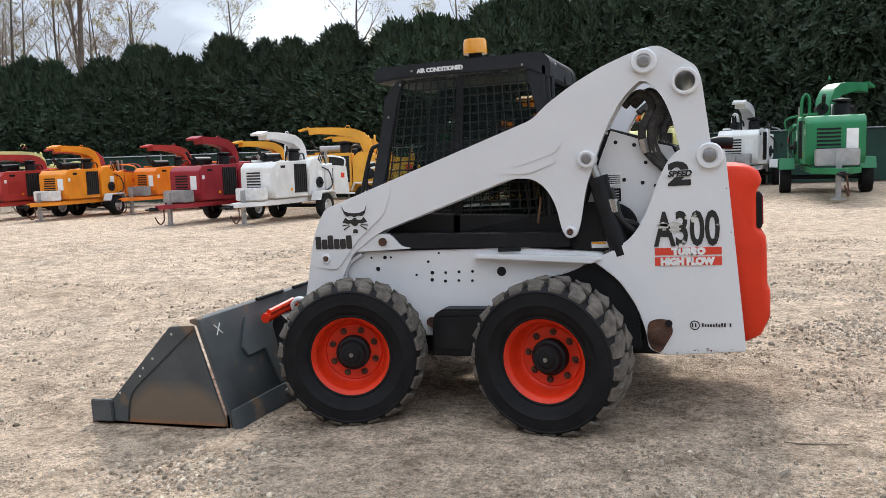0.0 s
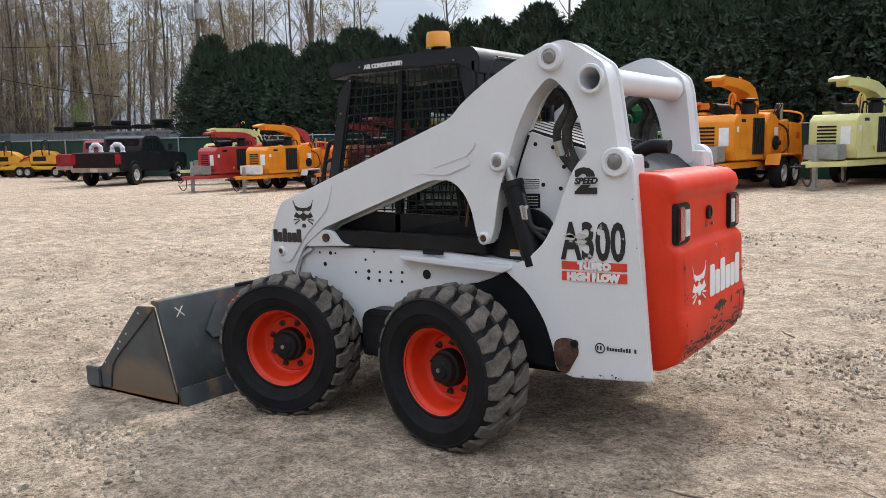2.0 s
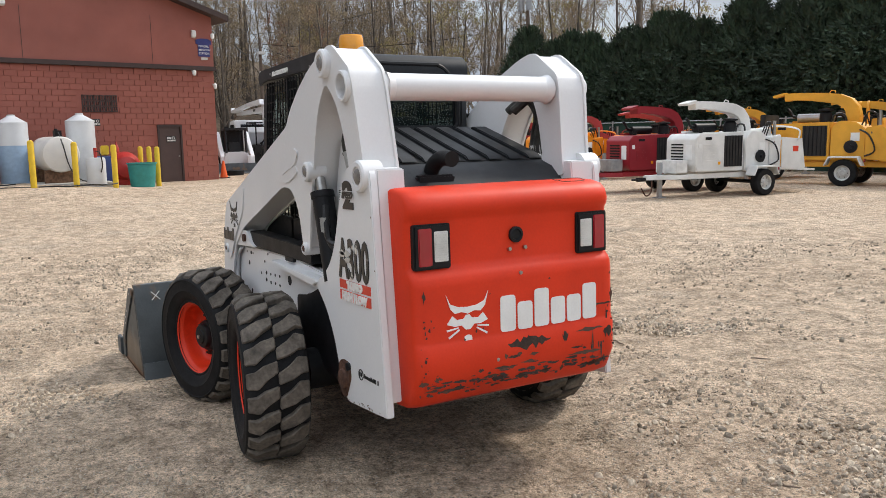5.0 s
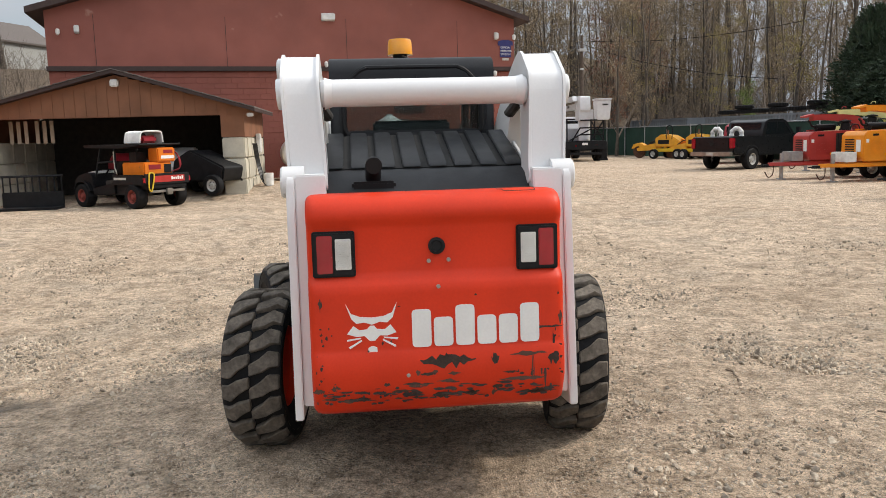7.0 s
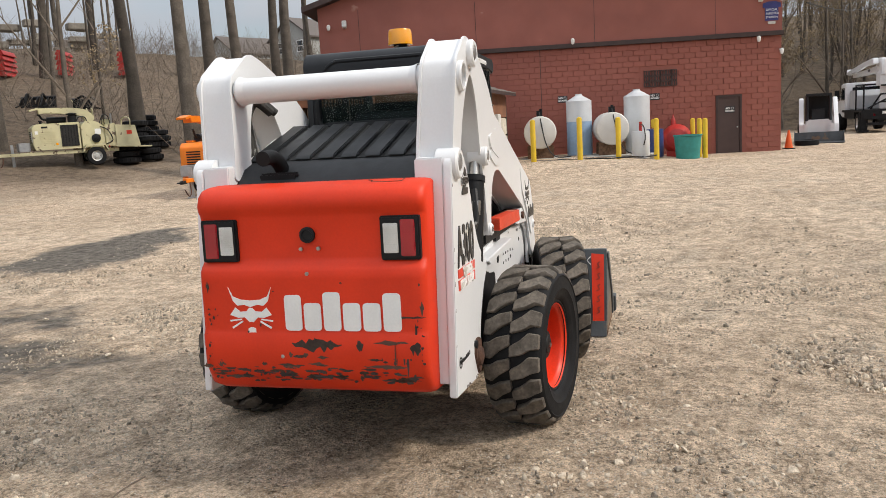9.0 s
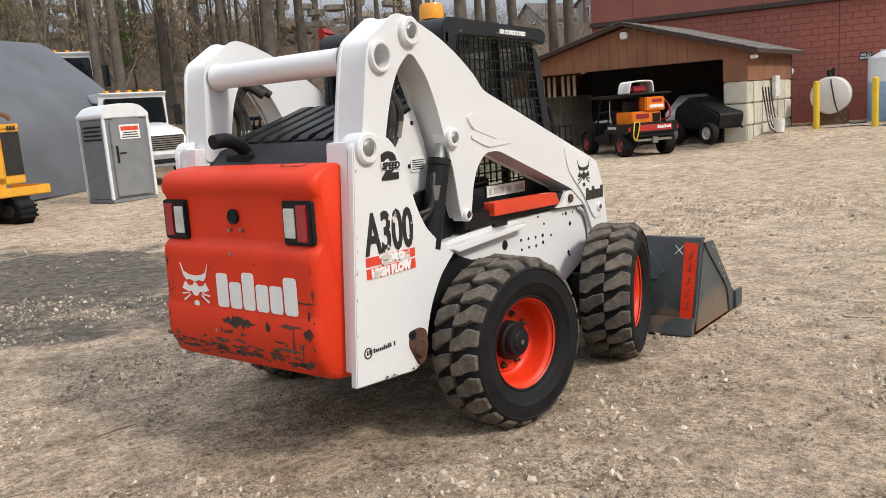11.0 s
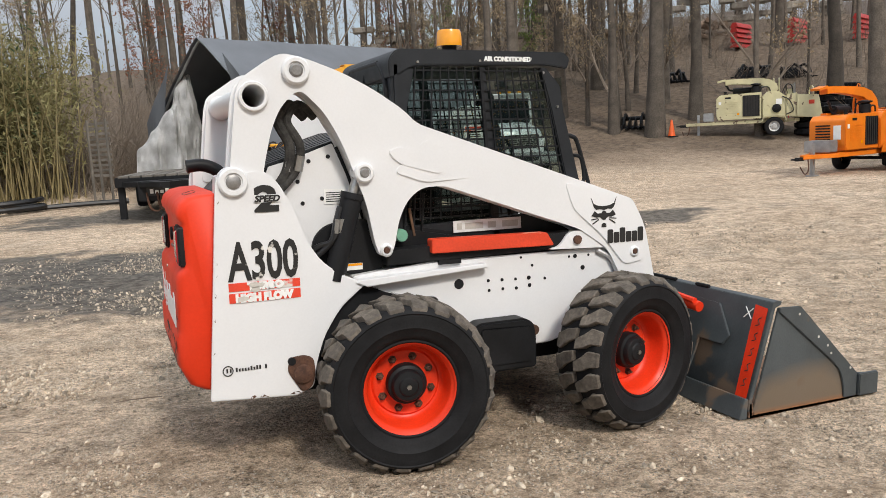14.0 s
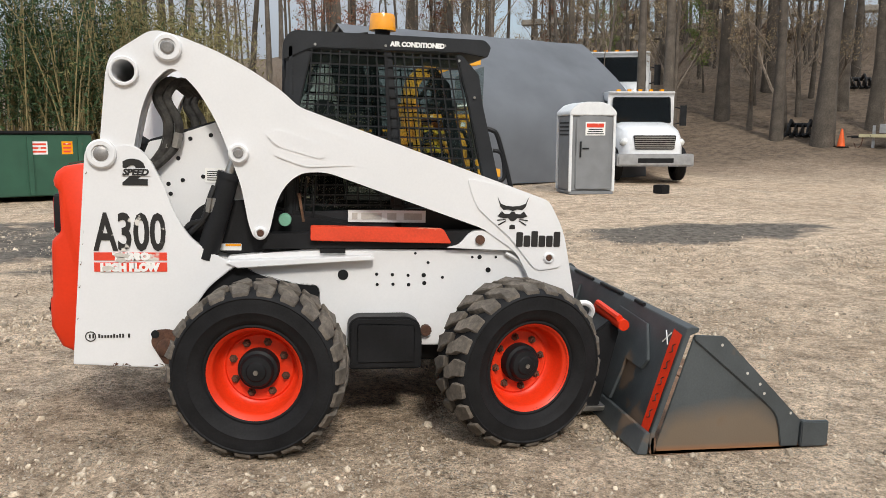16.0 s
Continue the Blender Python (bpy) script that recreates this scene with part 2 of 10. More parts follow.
def ground_z(x, y):
    """The yard: falling gently past the loader, level further off, and a wooded bank to the south-west."""
    r = math.hypot(x, y)
    near = 0.0279 * x * (1 - ramp01(r, 4.5, 11))
    z = near + 0.06 * ramp01(r, 4, 12) * (1 - ramp01(y, 7, 13))
    z += 0.16 * ramp01(y, 14, 22) * ramp01(x, -6, 3)
    z += 0.28 * ramp01(-x, 17.5, 20.5) * (1 - ramp01(y, -1, 3.5)) * ramp01(y, -9, -4)
    v = -0.62 * x - 0.78 * y
    if v > 23:
        u = v - 23
        z += (0.012 * u * u if u < 10 else 1.2 + 0.24 * (min(u, 36) - 10)) * ramp01(-y, -2, 9)
    w = -x - 0.25 * y
    if w > 50:
        z += 0.22 * (w - 50) * ramp01(w, 50, 64) * ramp01(y, -14, 0) * (1 - ramp01(y, 34, 70)) if w < 115 else 14.3 * ramp01(y, -14, 0) * (1 - ramp01(y, 34, 70))
    if y < -17:
        z += 0.05 * min(30.0, -17 - y)
    return z


def stand(x, y, turn=0.0, dz=0.0):
    return pose(x, y, ground_z(x, y) + dz, 0, 0, turn)


# ---- ground ----
def ground_material():
    m = bpy.data.materials.new("dry_gravel_dirt")
    m.use_nodes = True
    n, l = m.node_tree.nodes, m.node_tree.links
    b = n["Principled BSDF"]
    tc = n.new("ShaderNodeTexCoord")

    def noisy(s, detail=5, rough=0.55):
        t = n.new("ShaderNodeTexNoise")
        t.inputs["Scale"].default_value, t.inputs["Detail"].default_value, t.inputs["Roughness"].default_value = s, detail, rough
        l.new(tc.outputs["Object"], t.inputs["Vector"])
        return t.outputs["Fac"]

    def ramp(fac, a, c, pa, pc):
        r = n.new("ShaderNodeValToRGB")
        e = r.color_ramp.elements
        e[0].position, e[1].position = pa, pc
        e[0].color, e[1].color = (*a, 1), (*c, 1)
        l.new(fac, r.inputs[0])
        return r.outputs[0]

    def mix(fac, a, c, kind="MIX", f=1.0):
        x = n.new("ShaderNodeMixRGB")
        x.blend_type = kind
        x.inputs[0].default_value = f
        if fac is not None:
            l.new(fac, x.inputs[0])
        l.new(a, x.inputs[1])
        if isinstance(c, tuple):
            x.inputs[2].default_value = (*c, 1)
        else:
            l.new(c, x.inputs[2])
        return x.outputs[0]

    col = ramp(noisy(0.35), (0.535, 0.42, 0.315), (0.665, 0.54, 0.42), 0.35, 0.65)
    grey = ramp(noisy(0.9, 8), (0, 0, 0), (1, 1, 1), 0.54, 0.68)
    col = mix(grey, col, (0.52, 0.43, 0.34))
    vor = n.new("ShaderNodeTexVoronoi")
    vor.inputs["Scale"].default_value = 34
    l.new(tc.outputs["Object"], vor.inputs["Vector"])
    stone = ramp(vor.outputs["Distance"], (1, 1, 1), (0, 0, 0), 0.22, 0.42)
    few = mix(None, ramp(noisy(2.2, 6), (0, 0, 0), (1, 1, 1), 0.47, 0.62), stone, "MULTIPLY")
    sep = n.new("ShaderNodeSeparateColor")
    l.new(vor.outputs["Color"], sep.inputs[0])
    scol = ramp(sep.outputs[0], (0.24, 0.2, 0.155), (0.6, 0.52, 0.42), 0.1, 0.9)
    col = mix(few, col, scol)
    col = mix(None, col, ramp(noisy(26, 7, 0.7), (0.42, 0.385, 0.35), (1.16, 1.14, 1.11), 0.33, 0.56), "MULTIPLY")
    col = mix(None, col, ramp(noisy(5.5, 5, 0.6), (0.66, 0.64, 0.62), (1.1, 1.1, 1.1), 0.36, 0.6), "MULTIPLY")
    col = mix(None, col, ramp(noisy(95, 4, 0.75), (0.62, 0.605, 0.59), (1.27, 1.26, 1.24), 0.36, 0.58), "MULTIPLY")
    grit = n.new("ShaderNodeTexVoronoi")
    grit.inputs["Scale"].default_value = 75
    l.new(tc.outputs["Object"], grit.inputs["Vector"])
    gsep = n.new("ShaderNodeSeparateColor")
    l.new(grit.outputs["Color"], gsep.inputs[0])
    pick = ramp(gsep.outputs[1], (0, 0, 0), (1, 1, 1), 0.6, 0.66)
    pick = mix(None, pick, ramp(grit.outputs["Distance"], (1, 1, 1), (0, 0, 0), 0.25, 0.4), "MULTIPLY")
    col = mix(pick, col, ramp(gsep.outputs[0], (0.17, 0.15, 0.125), (0.66, 0.6, 0.52), 0.15, 0.85))
    # the damp, dark soil beside the tracked chipper and before the parked truck, and the leaf litter on the bank
    sp = n.new("ShaderNodeSeparateXYZ")
    l.new(tc.outputs["Object"], sp.inputs[0])

    def blob(cx, cy, rx, ry, edge):
        def sq(out, c, r):
            a = n.new("ShaderNodeMath")
            a.operation = "SUBTRACT"
            a.inputs[1].default_value = c
            l.new(out, a.inputs[0])
            d = n.new("ShaderNodeMath")
            d.operation = "DIVIDE"
            d.inputs[1].default_value = r
            l.new(a.outputs[0], d.inputs[0])
            p = n.new("ShaderNodeMath")
            p.operation = "POWER"
            p.inputs[1].default_value = 2
            l.new(d.outputs[0], p.inputs[0])
            return p.outputs[0]
        s = n.new("ShaderNodeMath")
        s.operation = "ADD"
        l.new(sq(sp.outputs[0], cx, rx), s.inputs[0])
        l.new(sq(sp.outputs[1], cy, ry), s.inputs[1])
        w = n.new("ShaderNodeMath")
        w.operation = "ADD"
        l.new(s.outputs[0], w.inputs[0])
        wn2 = n.new("ShaderNodeMath")
        wn2.operation = "MULTIPLY_ADD"
        wn2.inputs[1].default_value, wn2.inputs[2].default_value = edge, -edge * 0.5
        l.new(noisy(0.8, 7, 0.65), wn2.inputs[0])
        l.new(wn2.outputs[0], w.inputs[1])
        return ramp(w.outputs[0], (0.92, 0.92, 0.92), (0, 0, 0), 0.55, 1.35)

    for cx, cy, rx, ry in ((0.3, -6.4, 3.4, 3.6), (3.6, -7.2, 3.0, 2.8), (-6.1, -6.9, 2.3, 1.1), (-0.5, -16.2, 5.0, 2.4)):
        col = mix(blob(cx, cy, rx, ry, 3.4), col, ramp(noisy(9, 6, 0.7), (0.06, 0.054, 0.047), (0.22, 0.2, 0.175), 0.38, 0.68))
    v = n.new("ShaderNodeVectorMath")
    v.operation = "DOT_PRODUCT"
    v.inputs[1].default_value = (-0.35, -0.94, 0)
    l.new(tc.outputs["Object"], v.inputs[0])
    va = n.new("ShaderNodeMath")
    va.operation = "MULTIPLY_ADD"
    va.inputs[1].default_value, va.inputs[2].default_value = 9.0, -4.5
    l.new(noisy(0.25, 6), va.inputs[0])
    vb = n.new("ShaderNodeMath")
    vb.operation = "ADD"
    l.new(v.outputs["Value"], vb.inputs[0])
    l.new(va.outputs[0], vb.inputs[1])
    mr = n.new("ShaderNodeMapRange")
    mr.inputs[1].default_value, mr.inputs[2].default_value = 20, 27
    l.new(vb.outputs[0], mr.inputs[0])
    col = mix(mr.outputs[0], col, ramp(noisy(3.5, 8, 0.7), (0.1, 0.075, 0.055), (0.24, 0.18, 0.13), 0.35, 0.7))
    far = n.new("ShaderNodeMapRange")
    far.inputs[1].default_value, far.inputs[2].default_value = -48, -54
    l.new(sp.outputs[0], far.inputs[0])
    col = mix(far.outputs[0], col, ramp(noisy(1.5, 8, 0.7), (0.075, 0.055, 0.04), (0.2, 0.15, 0.105), 0.35, 0.7))
    l.new(col, b.inputs["Base Color"])
    b.inputs["Roughness"].default_value = 0.95
    b.inputs["Specular IOR Level"].default_value = 0.2
    hsum = n.new("ShaderNodeMath")
    hsum.operation = "MULTIPLY_ADD"
    hsum.inputs[1].default_value = 0.5
    l.new(noisy(24, 10, 0.78), hsum.inputs[0])
    sb = n.new("ShaderNodeSeparateColor")
    l.new(few, sb.inputs[0])
    hm = n.new("ShaderNodeMath")
    hm.operation = "MULTIPLY"
    hm.inputs[1].default_value = 0.35
    l.new(sb.outputs[0], hm.inputs[0])
    l.new(hm.outputs[0], hsum.inputs[2])
    bp = n.new("ShaderNodeBump")
    bp.inputs["Strength"].default_value, bp.inputs["Distance"].default_value = 1.0, 0.085
    l.new(hsum.outputs[0], bp.inputs["Height"])
    l.new(bp.outputs[0], b.inputs["Normal"])
    return m


GROUND = ground_material()


def spaced(reach, fine, step):
    out, v = [0.0], 0.0
    while v < reach:
        v += step if v < fine else step * (1.09 ** ((len(out) - fine / step)))
        out.append(v)
    return [-a for a in out[:0:-1]] + out


GX = spaced(420, 7.0, 0.1)
verts = []
for gy in GX:
    for gx in GX:
        r = math.hypot(gx, gy)
        fade = 1 - ramp01(r, 5, 40)
        z = ground_z(gx, gy) + fbm(gx, gy, 0.35, 2) * 0.018 * ramp01(r, 1, 6)
        z += fbm(gx, gy, 2.1, 4, 4.0) * 0.017 * fade
        verts.append((gx, gy, z))
N = len(GX)
me = bpy.data.meshes.new("ground")
me.from_pydata(verts, [], [(j * N + i, j * N + i + 1, (j + 1) * N + i + 1, (j + 1) * N + i) for j in range(N - 1) for i in range(N - 1)])
me.materials.append(GROUND)
me.shade_smooth()
ground = tagged(new("ground", me), "dry tan dirt and gravel yard with damp dark patches", "ground", kind="structure")

STONE = surface("gravel_stone", (0.43, 0.365, 0.29), 0.95, vary=0.35, scale=25, grain=0.35, bump=0.3, gloss=0.2)
sn, sl = STONE.node_tree.nodes, STONE.node_tree.links
sgeo, sramp, smul = sn.new("ShaderNodeNewGeometry"), sn.new("ShaderNodeValToRGB"), sn.new("ShaderNodeMixRGB")
sramp.color_ramp.elements[0].color, sramp.color_ramp.elements[1].color = (0.62, 0.62, 0.62, 1), (1.75, 1.72, 1.67, 1)
smul.blend_type = "MULTIPLY"
smul.inputs[0].default_value = 1.0
sbase = sn["Principled BSDF"].inputs["Base Color"]
sl.new(sbase.links[0].from_socket, smul.inputs[1])
sl.new(sgeo.outputs["Random Per Island"], sramp.inputs[0])
sl.new(sramp.outputs[0], smul.inputs[2])
sl.new(smul.outputs[0], sbase)


OCTA = ([Vector(p) for p in ((1, 0, 0), (-1, 0, 0), (0, 1, 0), (0, -1, 0), (0, 0, 1), (0, 0, -1))],
        ((0, 2, 4), (2, 1, 4), (1, 3, 4), (3, 0, 4), (2, 0, 5), (1, 2, 5), (3, 1, 5), (0, 3, 5)))


def gravel(count, seed, where, size, name, label, plain=False):
    """Loose stones lying on the yard, as one mesh."""
    rnd = random.Random(seed)
    t = (1 + 5 ** 0.5) / 2
    ico = [Vector(p).normalized() for p in ((-1, t, 0), (1, t, 0), (-1, -t, 0), (1, -t, 0), (0, -1, t), (0, 1, t), (0, -1, -t), (0, 1, -t), (t, 0, -1), (t, 0, 1), (-t, 0, -1), (-t, 0, 1))]
    tri = ((0, 11, 5), (0, 5, 1), (0, 1, 7), (0, 7, 10), (0, 10, 11), (1, 5, 9), (5, 11, 4), (11, 10, 2), (10, 7, 6), (7, 1, 8), (3, 9, 4), (3, 4, 2), (3, 2, 6), (3, 6, 8), (3, 8, 9), (4, 9, 5), (2, 4, 11), (6, 2, 10), (8, 6, 7), (9, 8, 1))
    if plain:
        ico, tri = OCTA
    vs, fs = [], []
    while len(fs) < count * len(tri):
        x, y = where(rnd)
        if fbm(x, y, 0.55, 3, 11.0) + rnd.uniform(-0.4, 0.4) < 0.02:
            continue
        s = size(rnd)
        e = Euler((rnd.uniform(0, 6), rnd.uniform(0, 6), rnd.uniform(0, 6))).to_matrix()
        sc = Vector((s, s * rnd.uniform(0.6, 1.0), s * rnd.uniform(0.35, 0.65)))
        z = ground_z(x, y) + s * 0.08
        k = len(vs)
        vs += [tuple(Vector((x, y, z)) + e @ Vector([c * q * rnd.uniform(0.75, 1.1) for c, q in zip(p, sc)])) for p in ico]
        fs += [(a + k, b + k, c + k) for a, b, c in tri]
    me = bpy.data.meshes.new(name)
    me.from_pydata(vs, [], fs)
    me.materials.append(STONE)
    return tagged(new(name, me), label, "gravel", kind="stuff")


def around(rnd):
    a, r = rnd.uniform(0, 2 * math.pi), 1.0 + 8.5 * rnd.random() ** 0.75
    return r * math.cos(a) + 0.3, r * math.sin(a)


def heap(cx, cy, rx, ry):
    return lambda rnd: (rnd.gauss(cx, rx), rnd.gauss(cy, ry))


gravel(70000, 15, around, lambda r: 0.004 + 0.008 * r.random() ** 2, "fine_gravel", "fine grey and tan gravel scattered on the dirt", plain=True)
gravel(24000, 5, around, lambda r: 0.008 + 0.013 * r.random() ** 2.5 + (0.018 if r.random() < 0.06 else 0), "gravel", "loose grey and tan gravel scattered on the dirt")
gravel(1300, 6, heap(2.0, 1.6, 0.6, 0.4), lambda r: 0.009 + 0.02 * r.random() ** 2, "gravel_patch", "patch of coarser grey stones on the dirt")
gravel(900, 7, heap(2.4, 2.6, 0.8, 0.5), lambda r: 0.008 + 0.018 * r.random() ** 2, "gravel_patch", "patch of coarser tan stones on the dirt")
gravel(1200, 8, heap(0.6, -6.0, 1.5, 1.5), lambda r: 0.008 + 0.018 * r.random() ** 2, "gravel_patch", "pale stones lying on damp dark soil")
gravel(500, 9, heap(-1.4, -1.7, 0.4, 0.3), lambda r: 0.008 + 0.016 * r.random() ** 2, "gravel_patch", "small grey stones beside the bucket")
rnd = random.Random(61)
for k, (px, py) in enumerate(((2.75, 0.75), (3.3, 0.95), (3.1, 1.9), (3.4, 0.2), (2.3, -1.4), (2.2, 3.1), (1.7, 3.0), (-2.3, -3.2), (2.6, -1.9), (0.2, 2.9), (-0.9, 2.6), (2.9, -0.4))):
    gravel(420, 70 + k, heap(px, py, rnd.uniform(0.2, 0.45), rnd.uniform(0.15, 0.35)), lambda r: 0.008 + 0.022 * r.random() ** 2, "gravel_patch", "patch of coarse grey and tan stones on the dirt")
STICK = surface("dry_stick", (0.2, 0.15, 0.11), 0.9, vary=0.3)
rnd = random.Random(44)
for sx, sy in ((2.2, -0.6), (2.6, 0.5), (1.9, 0.9), (2.9, 1.4), (3.0, -1.6), (1.2, 2.3), (-0.6, 2.2), (2.3, -2.2), (-2.6, 1.9), (1.6, -0.9), (0.4, 2.6), (2.6, -3.0)):
    bm = bmesh.new()
    a, ln = rnd.uniform(0, 6.28), rnd.uniform(0.1, 0.32)
    pts = [(sx + math.cos(a) * ln * k / 3 + rnd.uniform(-0.02, 0.02), sy + math.sin(a) * ln * k / 3 + rnd.uniform(-0.02, 0.02), 0) for k in range(4)]
    tube(bm, [(x, y, ground_z(x, y) + 0.006) for x, y, z in pts], [0.006, 0.006, 0.005, 0.003], 5)
    lone("dry_stick", bm, STICK, "dry brown stick lying on the gravel", "stick", group="sticks on the gravel")
SLEEVE = surface("woven_hose_sleeve", (0.045, 0.042, 0.038), 0.85, vary=0.6, scale=22, grain=0.4, bump=0.4)


# ---- the loader ----
loader = thing("skid_steer_loader", LEVEL, "white and orange-red skid steer loader with a grey bucket", "skid steer")

ARM = rounded([(0.965, 1.83), (0.942, 1.905), (0.75, 2.035), (0.63, 2.01), (0.452, 1.945), (0.293, 1.864), (0.14, 1.765), (0.063, 1.693),
               (-1.262, 1.243), (-1.35, 1.088), (-1.443, 0.66), (-1.22, 0.70), (-1.165, 0.83), (-1.09, 0.965), (-0.903, 1.09),
               (-0.076, 1.372), (0.051, 1.366), (0.128, 1.302), (0.174, 1.21), (0.201, 1.08), (0.222, 1.03), (0.28, 1.025), (0.307, 1.095),
               (0.344, 1.295), (0.409, 1.477), (0.452, 1.587), (0.485, 1.654), (0.549, 1.761), (0.663, 1.87), (0.756, 1.782), (0.804, 1.673),
               (0.842, 1.511), (0.86, 1.40), (1.02, 1.40), (1.006, 1.476)],
              [0.03, 0.03, 0.05, 0.05, 0.06, 0.06, 0.06, 0.04, 0.03, 0.08, 0.02, 0.03, 0.05, 0.05, 0.03] + [0.05] * 20)
PANEL = rounded([(1.158, 0.395), (1.072, 1.474), (0.85, 1.489), (0.783, 1.428), (0.714, 1.29), (0.665, 1.149), (0.587, 1.019), (0.451, 0.931),
                 (0.355, 0.905), (0.503, 0.786), (0.594, 0.65), (0.644, 0.50), (0.655, 0.40), (0.747, 0.367)],
                [0.01, 0.05, 0.04, 0.05, 0.05, 0.06, 0.07, 0.05, 0.02, 0.05, 0.06, 0.05, 0.03, 0.02])
BODY = rounded([(0.42, 0.93), (-0.035, 0.972), (-1.107, 0.965), (-1.178, 0.82), (-1.19, 0.62), (-0.733, 0.445), (-0.589, 0.45), (-0.02, 0.45), (0.36, 0.55), (0.4, 0.75)],
               [0.02, 0.02, 0.03, 0.05, 0.05, 0.05, 0.02, 0.02, 0.1, 0.1])


def inset(pts, d):
    """An outline drawn in by d along its corners' normals."""
    area = sum(a[0] * b[1] - b[0] * a[1] for a, b in zip(pts, pts[1:] + pts[:1]))
    out, sign = [], 1 if area > 0 else -1
    for i, p in enumerate(pts):
        a, b = Vector(pts[i - 1]), Vector(pts[(i + 1) % len(pts)])
        e = (b - a).normalized()
        out.append((p[0] - e.y * d * sign, p[1] + e.x * d * sign))
    return out


def keyhole(pts, i, c, r, n=24):
    """An outline with a round hole, joined to it by a slit at its i-th point."""
    area = sum(a[0] * b[1] - b[0] * a[1] for a, b in zip(pts, pts[1:] + pts[:1]))
    a0, turn = math.atan2(pts[i][1] - c[1], pts[i][0] - c[0]), -1 if area > 0 else 1
    ring = [(c[0] + r * math.cos(a0 + turn * k * 2 * math.pi / n), c[1] + r * math.sin(a0 + turn * k * 2 * math.pi / n)) for k in range(n + 1)]
    return pts[:i + 1] + ring + pts[i:]


def face(side, x, y, z):
    """A pose on a side face, for words that read from outside it."""
    return pose(x, side * y, z, 90, 0, 180 if side > 0 else 0)


def head_mark(bm, x, z, s, y, side, back=False):
    """The horned head badge as plain flat shapes, of width 2 s."""
    shapes = ([(-1, 1), (-0.8, 0.6), (-0.45, 0.46), (0, 0.42), (0.45, 0.46), (0.8, 0.6), (1, 1), (0.82, 0.4), (0.6, 0.2), (0.3, 0.24), (0, 0.14), (-0.3, 0.24), (-0.6, 0.2), (-0.8, 0.4)],
              [(-0.72, 0.12), (-0.98, -0.2), (-0.6, -0.32), (-0.3, -0.3), (-0.1, -0.5), (0.1, -0.5), (0.3, -0.3), (0.6, -0.32), (0.95, -0.2), (0.72, 0.12), (0.5, -0.06), (0.2, -0.04), (0.08, 0.1), (-0.08, 0.1), (-0.2, -0.04), (-0.5, -0.06)],
              [(-0.17, -0.78), (-0.05, -0.72), (0.05, -0.72), (0.17, -0.78), (0.19, -1), (-0.19, -1)],
              [(-1, -0.42), (-0.45, -0.36), (-0.45, -0.41), (-0.98, -0.49)], [(-0.93, -0.72), (-0.42, -0.44), (-0.4, -0.5), (-0.88, -0.79)],
              [(1, -0.42), (0.45, -0.36), (0.45, -0.41), (0.98, -0.49)], [(0.93, -0.72), (0.42, -0.44), (0.4, -0.5), (0.88, -0.79)])
    for sh in shapes:
        if back:
            prism(bm, [(x + a * s, z + c * s) for a, c in sh], "x", y, y + 0.003)
        else:
            prism(bm, [(x + a * s * -side, z + c * s) for a, c in sh], "y", side * y, side * (y + 0.003))


def word_blocks(x, z, w, h, y, side, parent, material, back=False):
    """A brand word as plain blocks: tall letters among low ones."""
    step = w / 6
    for i, tall in enumerate((0.93, 0.72, 1.0, 0.72, 0.72, 0.97)):
        p, q = x + i * step, x + i * step + step * 0.88
        hole = [(p, z), (q, z), (q, z + h * tall), (p, z + h * tall)]
        if not back and side > 0:
            hole = [(x - (u - x), v) for u, v in hole]
        bm = bmesh.new()
        prism(bm, rounded(hole, step * 0.2, 3), "x" if back else "y", y if back else side * y, (y + 0.003) if back else side * (y + 0.003))
        part("letter_block", bm, material, parent)


